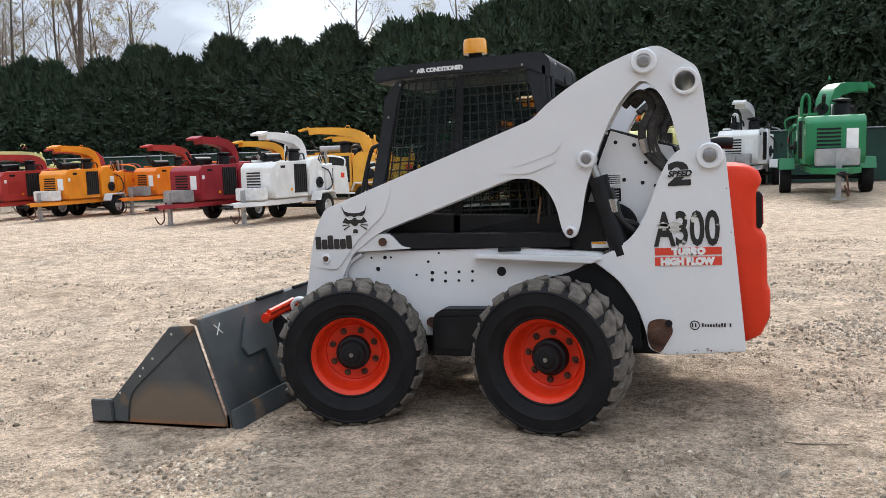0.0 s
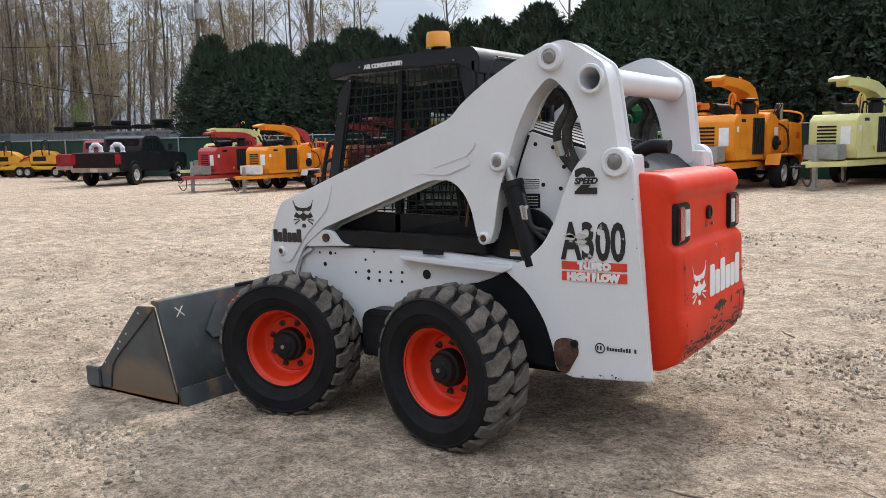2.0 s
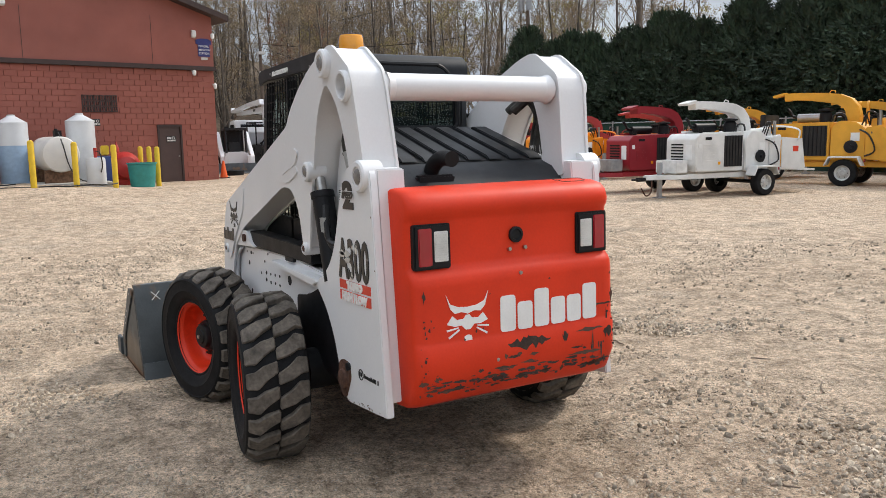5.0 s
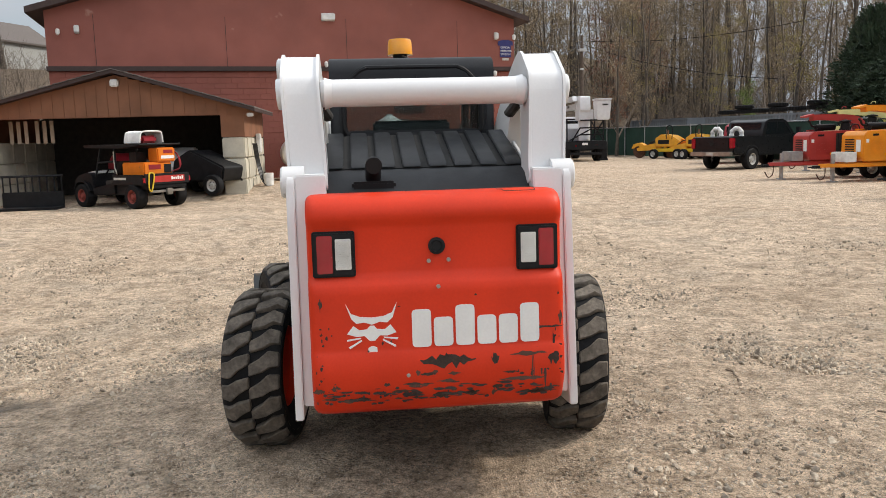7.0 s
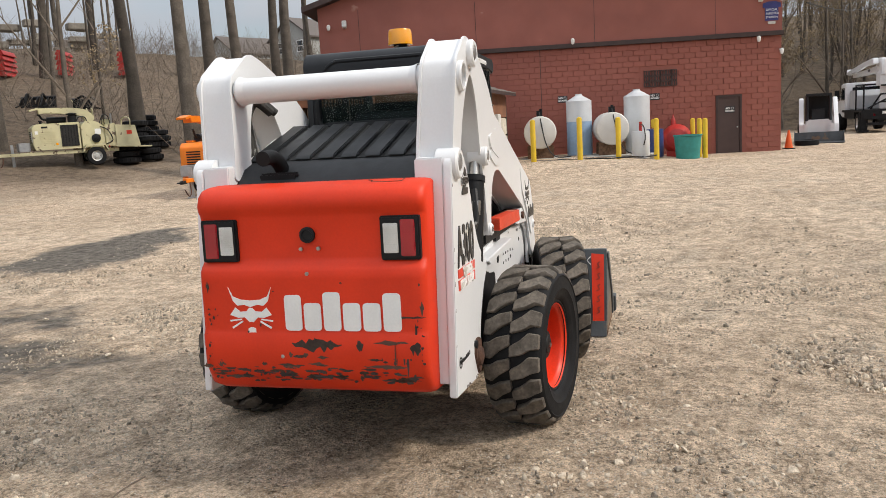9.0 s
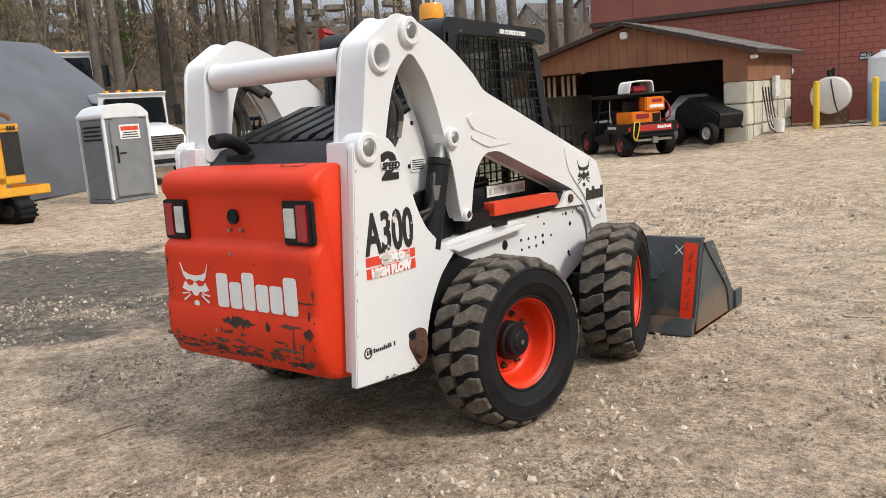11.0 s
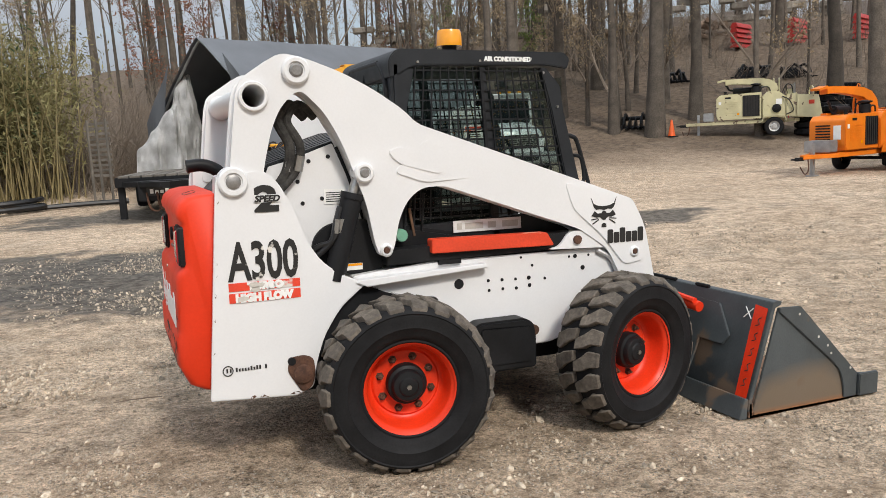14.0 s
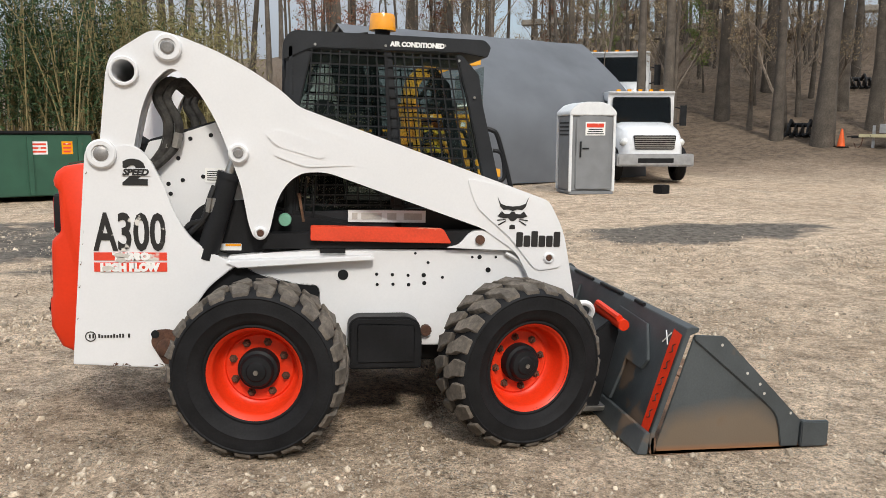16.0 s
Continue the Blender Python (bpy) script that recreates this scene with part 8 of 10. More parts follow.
def stump_grinder(x, y, turn, label, s=1.0):
    """A low yellow self-propelled grinder."""
    c = thing("stump_grinder", stand(x, y, turn), label, "stump grinder", "yellow grinders by the container")
    bm = bmesh.new()
    prism(bm, rounded([(-1.2, 0.72), (-1.25, 1.05), (-0.6, 1.42), (0.1, 1.5), (0.55, 1.25), (0.5, 0.72)], 0.1), "y", -0.45, 0.45)
    hs = part("housing", bm, P_YELLOW, c, bevel=0.06)
    bm = bmesh.new()
    box(bm, -0.5, 0.3, -0.462, 0.462, 0.9, 1.15)
    part("side_vent", bm, BLACK, hs)
    bm = bmesh.new()
    box(bm, -1.7, 0.7, -0.6, 0.6, 0.42, 0.62)
    box(bm, -1.9, -1.5, -0.5, 0.5, 0.3, 0.5)
    part("engine_deck", bm, YELLOWP, c, bevel=0.04)
    for sy in (-0.35, 0.25):
        bm = bmesh.new()
        prism(bm, rounded([(0.5, 0.6), (0.6, 0.95), (1.5, 0.8), (2.0, 0.62), (1.9, 0.46), (1.2, 0.5)], 0.06), "y", sy, sy + 0.1)
        part("swing_arm", bm, P_YELLOW, c, bevel=0.015)
    bm = bmesh.new()
    prism(bm, rounded([(1.45, 0.5), (1.5, 0.85), (1.9, 1.0), (2.35, 0.9), (2.5, 0.62), (2.4, 0.6), (2.0, 0.8), (1.6, 0.55)], 0.05), "y", -0.2, 0.2)
    part("cutter_shroud", bm, P_YELLOW, c, bevel=0.02)
    bm = bmesh.new()
    prism(bm, rounded([(-1.7, 0.6), (-1.75, 1.1), (-1.35, 1.2), (-1.25, 0.6)], 0.05), "y", -0.5, 0.5)
    part("fuel_tank", bm, P_AMBER, c, bevel=0.03)
    for k in range(4):
        bm = bmesh.new()
        tube(bm, smooth_path([(0.4, -0.3 + 0.2 * k, 1.1), (0.8, -0.32 + 0.2 * k, 1.25 - 0.05 * k), (1.3, -0.25 + 0.16 * k, 0.85)], 4), 0.03, 6)
        part("hose", bm, HOSE, c)
    bm = bmesh.new()
    cyl(bm, (-0.3, 0.25, 1.4), (-0.3, 0.25, 1.75), 0.05, 8)
    part("exhaust", bm, RUSTY, c)
    bm = bmesh.new()
    lathe(bm, [(0.0, -0.1), (0.42, -0.1), (0.45, 0.0), (0.42, 0.1), (0.0, 0.1)], 24, "y", (2.0, 0, 0.45))
    part("cutter_wheel", bm, BROWNRUST, c)
    for wx in (-1.3, 0.4):
        for sy in (-1, 1):
            road_wheel(c, wx, sy * 0.75, 0.3, 0.25, sy)
    bm = bmesh.new()
    tube(bm, smooth_path([(-0.4, 0.6, 1.2), (-0.4, 0.6, 1.9), (-0.8, 0.6, 1.95), (-0.8, 0.6, 1.2)], 4), 0.03, 6)
    part("guard_rail", bm, BLACK, c)


stump_grinder(-43.8, 18.9, 214, "yellow stump grinder with a rusty cutter wheel")
stump_grinder(-41.5, 19.9, 206, "yellow stump grinder by the grey container")
stump_grinder(-40.6, 22.2, 190, "faded yellow stump grinder by the container")

# tracked chipper
tc2 = thing("tracked_chipper", stand(-2.8, -13.24, 183.5) @ Matrix.Diagonal((0.84, 0.9, 0.95, 1.0)), "yellow tracked wood chipper with an open engine bay", "wood chipper")
for x0 in (-0.52, 0.92):
    bm = bmesh.new()
    prism(bm, rounded([(-0.98, 0.14), (-0.8, 0.0), (1.1, 0.0), (1.3, 0.16), (1.26, 0.44), (1.0, 0.52), (-0.75, 0.52), (-0.98, 0.4)], 0.13, 5), "x", x0, x0 + 0.42)
    trk = part("track", bm, RUBBER, tc2, "black rubber track", bevel=0.03)
    bm = bmesh.new()
    for px in (x0 - 0.012, x0 + 0.402):
        prism(bm, rounded([(-0.7, 0.14), (1.0, 0.14), (1.1, 0.26), (1.0, 0.38), (-0.7, 0.38), (-0.8, 0.26)], 0.06), "x", px, px + 0.03)
    part("track_frame", bm, SHADE_DARK, trk, bevel=0.008)
    for k in range(13):
        bm = bmesh.new()
        ya = -0.78 + k * 0.155
        box(bm, x0 - 0.006, x0 + 0.426, ya, ya + 0.07, -0.015, 0.02)
        box(bm, x0 - 0.006, x0 + 0.426, ya, ya + 0.07, 0.505, 0.535)
        part("track_pad", bm, RUBBER, trk)
    for k in range(3):
        bm = bmesh.new()
        za = 0.13 + 0.1 * k
        box(bm, x0 - 0.006, x0 + 0.426, -1.0, -0.96, za, za + 0.05)
        part("track_pad", bm, RUBBER, trk)
bm = bmesh.new()
box(bm, -0.15, 1.0, -0.5, 0.6, 0.3, 0.56)
part("undercarriage", bm, BLACK, tc2, bevel=0.02)
bm = bmesh.new()
box(bm, -1.07, 1.85, -0.78, 0.75, 0.55, 0.60)
box(bm, -1.07, 1.85, -0.80, -0.75, 0.56, 0.74)
box(bm, 1.81, 1.86, -0.76, 0.75, 0.56, 0.74)
box(bm, -1.9, -1.0, -0.5, 0.5, 0.6, 0.72)
part("deck", bm, P_YELLOW, tc2, "yellow folded-steel deck", bevel=0.012)
bm = bmesh.new()
for x0, x1 in ((-0.42, -0.26), (0.78, 0.94)):
    box(bm, x0, x1, -0.62, -0.52, 0.8, 1.92)
box(bm, -0.42, 1.42, -0.62, 0.6, 1.9, 2.0)
box(bm, 0.94, 1.42, -0.6, 0.6, 0.8, 1.9)
box(bm, -0.42, 0.94, -0.62, -0.52, 0.72, 0.95)
box(bm, -0.42, -0.36, -0.52, 0.6, 0.72, 1.9)
box(bm, -0.36, 0.94, 0.54, 0.6, 0.72, 1.9)
part("engine_frame", bm, P_YELLOW, tc2, "yellow engine housing", bevel=0.015)
bm = bmesh.new()
box(bm, 0.98, 1.40, -0.615, -0.6, 0.98, 1.84)
part("radiator_grille", bm, GRILLE, tc2, "black mesh radiator screen")
bm = bmesh.new()
box(bm, 0.8, 0.93, -0.626, -0.621, 1.72, 1.82)
box(bm, -0.02, 0.06, -0.626, -0.621, 1.93, 1.97)
part("white_label", bm, DECAL_WHITE, tc2)
bm = bmesh.new()
for k in range(3):
    box(bm, 1.14 + 0.07 * k, 1.19 + 0.07 * k, -0.626, -0.621, 1.87, 1.96)
part("model_word", bm, DECAL_BLACK, tc2)
bm = bmesh.new()
box(bm, -0.2, 0.7, -0.25, 0.3, 0.95, 1.45)
part("engine_block", bm, YELLOWP, tc2, "grimy yellow engine", bevel=0.04)
ENG = random.Random(41)
for k in range(16):
    bm = bmesh.new()
    ex, ez = ENG.uniform(-0.1, 0.65), ENG.uniform(1.05, 1.75)
    if k % 3 == 0:
        box(bm, ex - 0.1, ex + 0.1, -0.42, -0.2, ez - 0.06, ez + 0.08)
    else:
        cyl(bm, (ex, -0.22, ez), (ex + ENG.uniform(-0.12, 0.12), -0.45, ez + ENG.uniform(-0.08, 0.08)), ENG.uniform(0.035, 0.085), 12)
    part("engine_fitting", bm, (YELLOWP, P_YELLOW, YELLOWP, BLACK, RUSTY)[k % 5], tc2, bevel=0.008)
for k in range(4):
    bm = bmesh.new()
    tube(bm, smooth_path([(0.1, -0.4, 1.62 - 0.08 * k), (-0.14 - 0.03 * k, -0.5, 1.5 - 0.05 * k), (-0.2 - 0.02 * k, -0.55, 1.2), (-0.05 + 0.08 * k, -0.52, 0.98)], 5), 0.04 if k == 0 else 0.024, 8)
    part("engine_hose", bm, HOSE, tc2)
bm = bmesh.new()
box(bm, -0.1, 0.42, -0.80, -0.62, 0.76, 1.12)
part("battery_box", bm, BLACK, tc2, bevel=0.02)
bm = bmesh.new()
box(bm, -0.66, -0.42, -0.68, -0.5, 0.9, 1.42)
panel2 = part("control_panel", bm, P_YELLOW, tc2, "yellow control panel with a dark display", bevel=0.03)
bm = bmesh.new()
prism(bm, rounded([(-0.6, 1.08), (-0.48, 1.08), (-0.48, 1.36), (-0.6, 1.36)], 0.04), "y", -0.69, -0.682)
part("display", bm, BLACK, panel2)
bm = bmesh.new()
box(bm, -0.65, -0.28, -0.28, 0.12, 0.6, 2.18)
lathe(bm, [(0.3, 2.18), (0.32, 2.18), (0.32, 2.24), (0.0, 2.24)], 22, "z", (-0.46, -0.08, 0))
part("chute_column", bm, P_YELLOW, tc2, "yellow column under the chute turntable", bevel=0.015)
bm = bmesh.new()
lathe(bm, [(0.0, -0.05), (0.3, -0.05), (0.32, 0.0), (0.3, 0.05), (0.0, 0.05)], 22, "x", (-0.3, -0.2, 1.6))
part("fan_guard", bm, BLACK, tc2)
bm = bmesh.new()
swept(bm, [(-0.46, 2.22), (-0.44, 2.5), (-0.36, 2.76), (-0.18, 2.92), (0.15, 3.02), (0.55, 3.13), (0.95, 3.24), (1.0, 3.26)], [0.36, 0.36, 0.35, 0.33, 0.32, 0.3, 0.3, 0.3], [0.38, 0.36, 0.33, 0.29, 0.25, 0.23, 0.22, 0.22])
for v in bm.verts:
    v.co.y -= 0.08
chute2 = part("discharge_chute", bm, P_YELLOW, tc2, "long yellow discharge chute with dark word bars", bevel=0.012)
bm = bmesh.new()
for k in range(11):
    if k != 7:
        u = k / 11
        a = Vector((0.0 + u * 0.62, 0, 2.93 + u * 0.165))
        box(bm, a.x, a.x + 0.042, -0.252, -0.243, a.z, a.z + 0.1)
part("brand_word", bm, DECAL_BLACK, chute2)
bm = bmesh.new()
for ya in (-0.26, 0.08):
    prism(bm, [(0.95, 3.12), (1.45, 3.16), (1.45, 3.4), (0.95, 3.4)], "y", ya, ya + 0.02)
prism(bm, [(0.95, 3.38), (1.45, 3.38), (1.45, 3.4), (0.95, 3.4)], "y", -0.24, 0.08)
part("chute_hood", bm, P_YELLOW, chute2, "open chute end hood", bevel=0.006)
bm = bmesh.new()
tube(bm, [(1.02, -0.27, 3.15), (1.04, -0.27, 2.82), (1.08, -0.27, 2.72), (1.26, -0.27, 2.72)], 0.022, 6)
box(bm, 0.97, 1.1, -0.29, -0.25, 2.95, 3.15)
part("crank", bm, P_YELLOW, chute2)
bm = bmesh.new()
cyl(bm, (-0.2, -0.1, 2.34), (0.25, -0.1, 2.92), 0.055, 10)
part("chute_ram", bm, BLACK, chute2)
bm = bmesh.new()
lathe(bm, [(0.0, -0.42), (0.13, -0.4), (0.17, -0.3), (0.17, 0.36), (0.1, 0.42), (0.0, 0.42)], 20, "x", (0.38, -0.2, 2.18))
lathe(bm, [(0.09, 2.3), (0.09, 2.5), (0.07, 2.52), (0.18, 2.58), (0.18, 2.62), (0.0, 2.64)], 18, "z", (0.2, -0.2, 0))
part("air_cleaner", bm, BLACK, tc2, "black canister air cleaner with a rain cap")
bm = bmesh.new()
cyl(bm, (0.82, -0.15, 2.17), (1.2, -0.15, 2.2), 0.09, 16)
muf = part("muffler", bm, STEEL, tc2)
bm = bmesh.new()
tube(bm, smooth_path([(1.18, -0.15, 2.2), (1.35, -0.15, 2.21), (1.48, -0.15, 2.15), (1.52, -0.15, 2.08)], 5), 0.05, 10)
part("tailpipe", bm, RUSTY, muf)
# feed end
for za in (0.66, 1.62):
    for a, b in (((-1.95, -0.75, za), (-0.75, -0.75, za)), ((-1.95, 0.6, za), (-0.75, 0.6, za)), ((-1.95, -0.75, za), (-1.95, 0.6, za))):
        bm = bmesh.new()
        tube(bm, [a, b], 0.03, 6)
        part("cage_rail", bm, P_YELLOW, tc2)
for xa, ya in ((-1.95, -0.75), (-1.95, 0.6), (-1.7, -0.75)):
    bm = bmesh.new()
    tube(bm, [(xa, ya, 0.64), (xa, ya, 1.64)], 0.032, 6)
    part("cage_post", bm, P_YELLOW, tc2)
bm = bmesh.new()
prism(bm, rounded([(-1.6, 0.72), (-0.65, 0.72), (-0.65, 1.7), (-1.0, 1.5), (-1.6, 1.35)], 0.05), "y", -0.3, 0.45)
part("feed_box", bm, P_YELLOW, tc2, "yellow feed roller box", bevel=0.02)
for k, (fx, fz, fr) in enumerate(((-1.25, 0.98, 0.13), (-0.95, 0.78, 0.1), (-1.45, 1.28, 0.1), (-1.0, 1.28, 0.12), (-1.5, 0.8, 0.09))):
    bm = bmesh.new()
    lathe(bm, [(0.0, -0.62), (fr * 0.6, -0.62), (fr * 0.6, -0.5), (fr, -0.48), (fr, -0.34), (fr * 0.7, -0.3), (fr * 0.7, 0.1), (0.0, 0.1)], 18, "y", (fx, 0, fz))
    part("feed_motor", bm, P_YELLOW if k != 4 else RUSTY, tc2)
for k in range(11):
    bm = bmesh.new()
    tube(bm, smooth_path([(-0.75 - 0.05 * k, -0.5, 1.1 + 0.05 * (k % 4)), (-0.9 - 0.06 * k, -0.72, 1.62 + 0.03 * (k % 3)), (-1.2 - 0.06 * k, -0.84, 1.5 - 0.06 * (k % 5)), (-1.42 - 0.03 * k, -0.85, 1.0 - 0.03 * k), (-1.15 - 0.02 * k, -0.82, 0.58 + 0.02 * k), (-0.75, -0.7, 0.62 + 0.04 * (k % 4))], 5), 0.018, 6)
    part("hydraulic_hose", bm, HOSE, tc2)
bm = bmesh.new()
box(bm, -0.95, -0.86, -0.55, -0.46, 0.74, 1.95)
box(bm, -1.0, -0.76, -0.6, -0.42, 1.28, 1.36)
part("valve_stand", bm, P_YELLOW, tc2, bevel=0.01)
bm = bmesh.new()
box(bm, -1.08, -0.78, -0.62, -0.4, 1.93, 2.13)
cbx = part("control_box", bm, P_YELLOW, tc2, bevel=0.02)
bm = bmesh.new()
box(bm, -0.98, -0.84, -0.626, -0.62, 1.96, 2.1)
part("white_label", bm, DECAL_WHITE, cbx)
bm = bmesh.new()
box(bm, -0.92, -0.8, -0.6, -0.45, 1.72, 1.92)
part("valve_block", bm, BLACK, tc2, bevel=0.01)

# ---- utility vehicle in the shed ----
CABLE_PALE = surface("pale_webbing", (0.5, 0.48, 0.42), 0.85)
UT = stand(-17.4, -6.3, 231)
MUDRED = surface("muddy_red_rim", (0.3, 0.06, 0.045), 0.75, vary=0.3, scale=14, grain=0.3)
utv = thing("utility_vehicle", UT, "muddy black utility vehicle with red rims and a cargo bed", "utility vehicle")
for wx in (-1.05, 1.05):
    for sy in (-1, 1):
        road_wheel(utv, wx, sy * 0.6, 0.31, 0.27, sy, rim=MUDRED)
bm = bmesh.new()
prism(bm, rounded([(-0.75, 0.34), (0.7, 0.32), (0.75, 0.42), (-0.1, 0.44), (-0.3, 0.62), (-1.5, 0.62), (-1.5, 0.5), (-0.8, 0.46)], 0.04), "y", -0.6, 0.6)
part("chassis", bm, BLACK, utv, bevel=0.02)
bm = bmesh.new()
prism(bm, rounded([(0.62, 0.42), (0.7, 0.85), (0.85, 0.92), (1.3, 0.84), (1.5, 0.7), (1.52, 0.45), (1.42, 0.38), (1.36, 0.62), (1.05, 0.7), (0.76, 0.6), (0.7, 0.4)], 0.05), "y", -0.62, 0.62)
nose = part("front_body", bm, BLACK, utv, "black front body", bevel=0.03)
bm = bmesh.new()
prism(bm, rounded([(0.72, 0.88), (0.86, 0.95), (1.32, 0.87), (1.5, 0.74), (1.44, 0.72), (1.28, 0.82), (0.86, 0.9)], 0.02), "y", -0.45, 0.45)
part("bonnet", bm, P_WHITE, nose, "dusty white bonnet panel", bevel=0.02)
for sy in (-1, 1):
    bm = bmesh.new()
    lathe(bm, [(0.3, sy * 0.55), (0.36, sy * 0.55), (0.38, sy * 0.72), (0.35, sy * 0.73), (0.32, sy * 0.6)], 22, "y", (1.05, 0, 0.33))
    for v in list(bm.verts):
        if v.co.z < 0.36:
            bm.verts.remove(v)
    part("mudguard", bm, BLACK, utv)
    bm = bmesh.new()
    prism(bm, rounded([(-0.28, 0.36), (0.6, 0.36), (0.68, 0.5), (0.3, 0.56), (-0.28, 0.66)], 0.04), "y", sy * 0.58, sy * 0.66)
    part("side_panel", bm, BLACK, utv, bevel=0.01)
    bm = bmesh.new()
    box(bm, -1.5, -0.3, min(sy * 0.66, sy * 0.72), max(sy * 0.66, sy * 0.72), 0.6, 0.86)
    bs = part("bed_side", bm, BLACK, utv, bevel=0.012)
    bm = bmesh.new()
    box(bm, -0.85, -0.36, min(sy * 0.72, sy * 0.726), max(sy * 0.72, sy * 0.726), 0.73, 0.79)
    part("side_badge", bm, DECAL_GREY, bs)
    bm = bmesh.new()
    box(bm, -1.54, -1.5, min(sy * 0.66, sy * 0.71), max(sy * 0.66, sy * 0.71), 0.66, 0.78)
    part("tail_light", bm, LENS_RED, utv)
    for path in ([(-0.28, sy * 0.56, 0.66), (-0.22, sy * 0.55, 1.56)], [(0.62, sy * 0.56, 0.8), (0.34, sy * 0.55, 1.56)], [(-0.24, sy * 0.56, 1.2), (0.46, sy * 0.56, 1.16)]):
        bm = bmesh.new()
        tube(bm, path, 0.028, 7)
        part("cage_bar", bm, BLACK, utv)
    bm = bmesh.new()
    tube(bm, smooth_path([(-0.3, sy * 0.6, 0.66), (-0.33, sy * 0.6, 0.9), (-0.24, sy * 0.58, 1.05), (-0.22, sy * 0.57, 1.45)], 4), 0.018, 6)
    part("pale_strap", bm, CABLE_PALE, utv, "pale strap up the cage post")
bm = bmesh.new()
box(bm, -1.5, -0.3, -0.66, 0.66, 0.6, 0.64)
box(bm, -0.34, -0.3, -0.66, 0.66, 0.64, 0.88)
part("bed_floor", bm, BLACK, utv)
bm = bmesh.new()
box(bm, -1.54, -1.5, -0.68, 0.68, 0.6, 0.88)
gate = part("tailgate", bm, BLACK, utv, bevel=0.015)
bm = bmesh.new()
box(bm, -1.548, -1.54, -0.52, 0.42, 0.66, 0.82)
part("gate_panel", bm, REDP, gate, "orange-red tailgate panel")
bm = bmesh.new()
for k in range(6):
    box(bm, -1.552, -1.548, -0.48 + 0.065 * k, -0.43 + 0.065 * k, 0.71, 0.71 + (0.08, 0.06, 0.085, 0.06, 0.06, 0.08)[k])
part("word_bar", bm, DECAL_WHITE, gate)
bm = bmesh.new()
prism(bm, rounded([(-0.45, 1.52), (0.85, 1.55), (0.98, 1.58), (0.95, 1.63), (-0.3, 1.61), (-1.35, 1.63), (-1.35, 1.59)], 0.015), "y", -0.62, 0.62)
part("roof_panel", bm, BLACK, utv, "flat black roof panel", bevel=0.01)
bm = bmesh.new()
prism(bm, rounded([(-0.2, 0.56), (0.3, 0.56), (0.32, 0.7), (-0.05, 0.72), (-0.14, 1.2), (-0.24, 1.2)], 0.05), "y", -0.52, 0.52)
part("seat", bm, SHADE_DARK, utv, bevel=0.04)
bm = bmesh.new()
tube(bm, [(0.66, 0.25, 0.82), (0.5, 0.25, 0.98)], 0.02, 6)
lathe(bm, [(0.13, 0.0), (0.15, 0.012), (0.17, 0.0), (0.15, -0.012), (0.13, 0.0)], 18, "z", (0.5, 0.25, 0.98))
part("steering_wheel", bm, BLACK, utv)
bm = bmesh.new()
box(bm, -1.56, -1.44, -0.5, 0.5, 0.4, 0.46)
box(bm, -1.62, -1.54, -0.08, 0.08, 0.34, 0.5)
part("tow_bar", bm, STEEL, utv, bevel=0.01)
# cases and machines that it carries
gen = thing("orange_generator", UT, "orange boxed machine with worn labels, standing in a cargo bed", "generator")
bm = bmesh.new()
box(bm, -1.3, -0.42, -0.35, 0.5, 0.66, 1.16)
part("housing", bm, P_AMBER, gen, bevel=0.03)
bm = bmesh.new()
box(bm, -1.34, -0.95, -0.45, 0.1, 1.16, 1.52)
part("upper_housing", bm, P_AMBER, gen, bevel=0.03)
bm = bmesh.new()
box(bm, -1.348, -1.34, -0.4, 0.0, 1.24, 1.32)
part("pale_label", bm, DECAL_WHITE, gen)
bm = bmesh.new()
box(bm, -1.308, -1.3, 0.0, 0.36, 0.98, 1.1)
box(bm, -1.348, -1.34, -0.36, -0.08, 1.38, 1.46)
part("red_label", bm, P_DKRED, gen)
bm = bmesh.new()
box(bm, -1.31, -1.3, -0.32, -0.1, 0.88, 1.1)
box(bm, -0.9, -0.6, 0.1, 0.4, 1.16, 1.42)
part("vent", bm, BLACK, gen, bevel=0.02)
for k in range(4):
    bm = bmesh.new()
    tube(bm, smooth_path([(-1.2, -0.42 - 0.03 * k, 1.45), (-1.28, -0.55 - 0.03 * k, 1.35 - 0.05 * k), (-1.3, -0.6, 1.0), (-1.2, -0.5 + 0.03 * k, 0.9)], 5), 0.013, 6)
    part("cable", bm, P_DKRED, gen)
shell = thing("roof_shell", UT, "white-rimmed canopy shell on a vehicle roof", "canopy")
bm = bmesh.new()
arch = smooth_path([(-0.2, 1.63), (-0.18, 1.82), (-0.1, 1.91), (0.36, 1.91), (0.46, 1.82), (0.5, 1.63)], 5)
for xa, rr in ((-1.2, 0.022), (-0.6, 0.018)):
    tube(bm, [(xa, y, z + 0.02) for y, z in arch], rr, 7)
part("rim", bm, P_WHITE, shell, "white tubular rim")
bm = bmesh.new()
outer = [(y, z + 0.02) for y, z in arch]
inner = [(0.15 + (y - 0.15) * 0.95, z) for y, z in arch[::-1]]
prism(bm, outer + inner, "x", -1.19, -0.59)
part("skin", bm, FIX, shell, "dull grey shell")
lone("red_case", (lambda b: (box(b, -1.15, -0.65, -0.08, 0.38, 1.64, 1.83), b)[1])(bmesh.new()), P_DKRED, "dark red case inside a canopy shell", "case", UT, bevel=0.05)
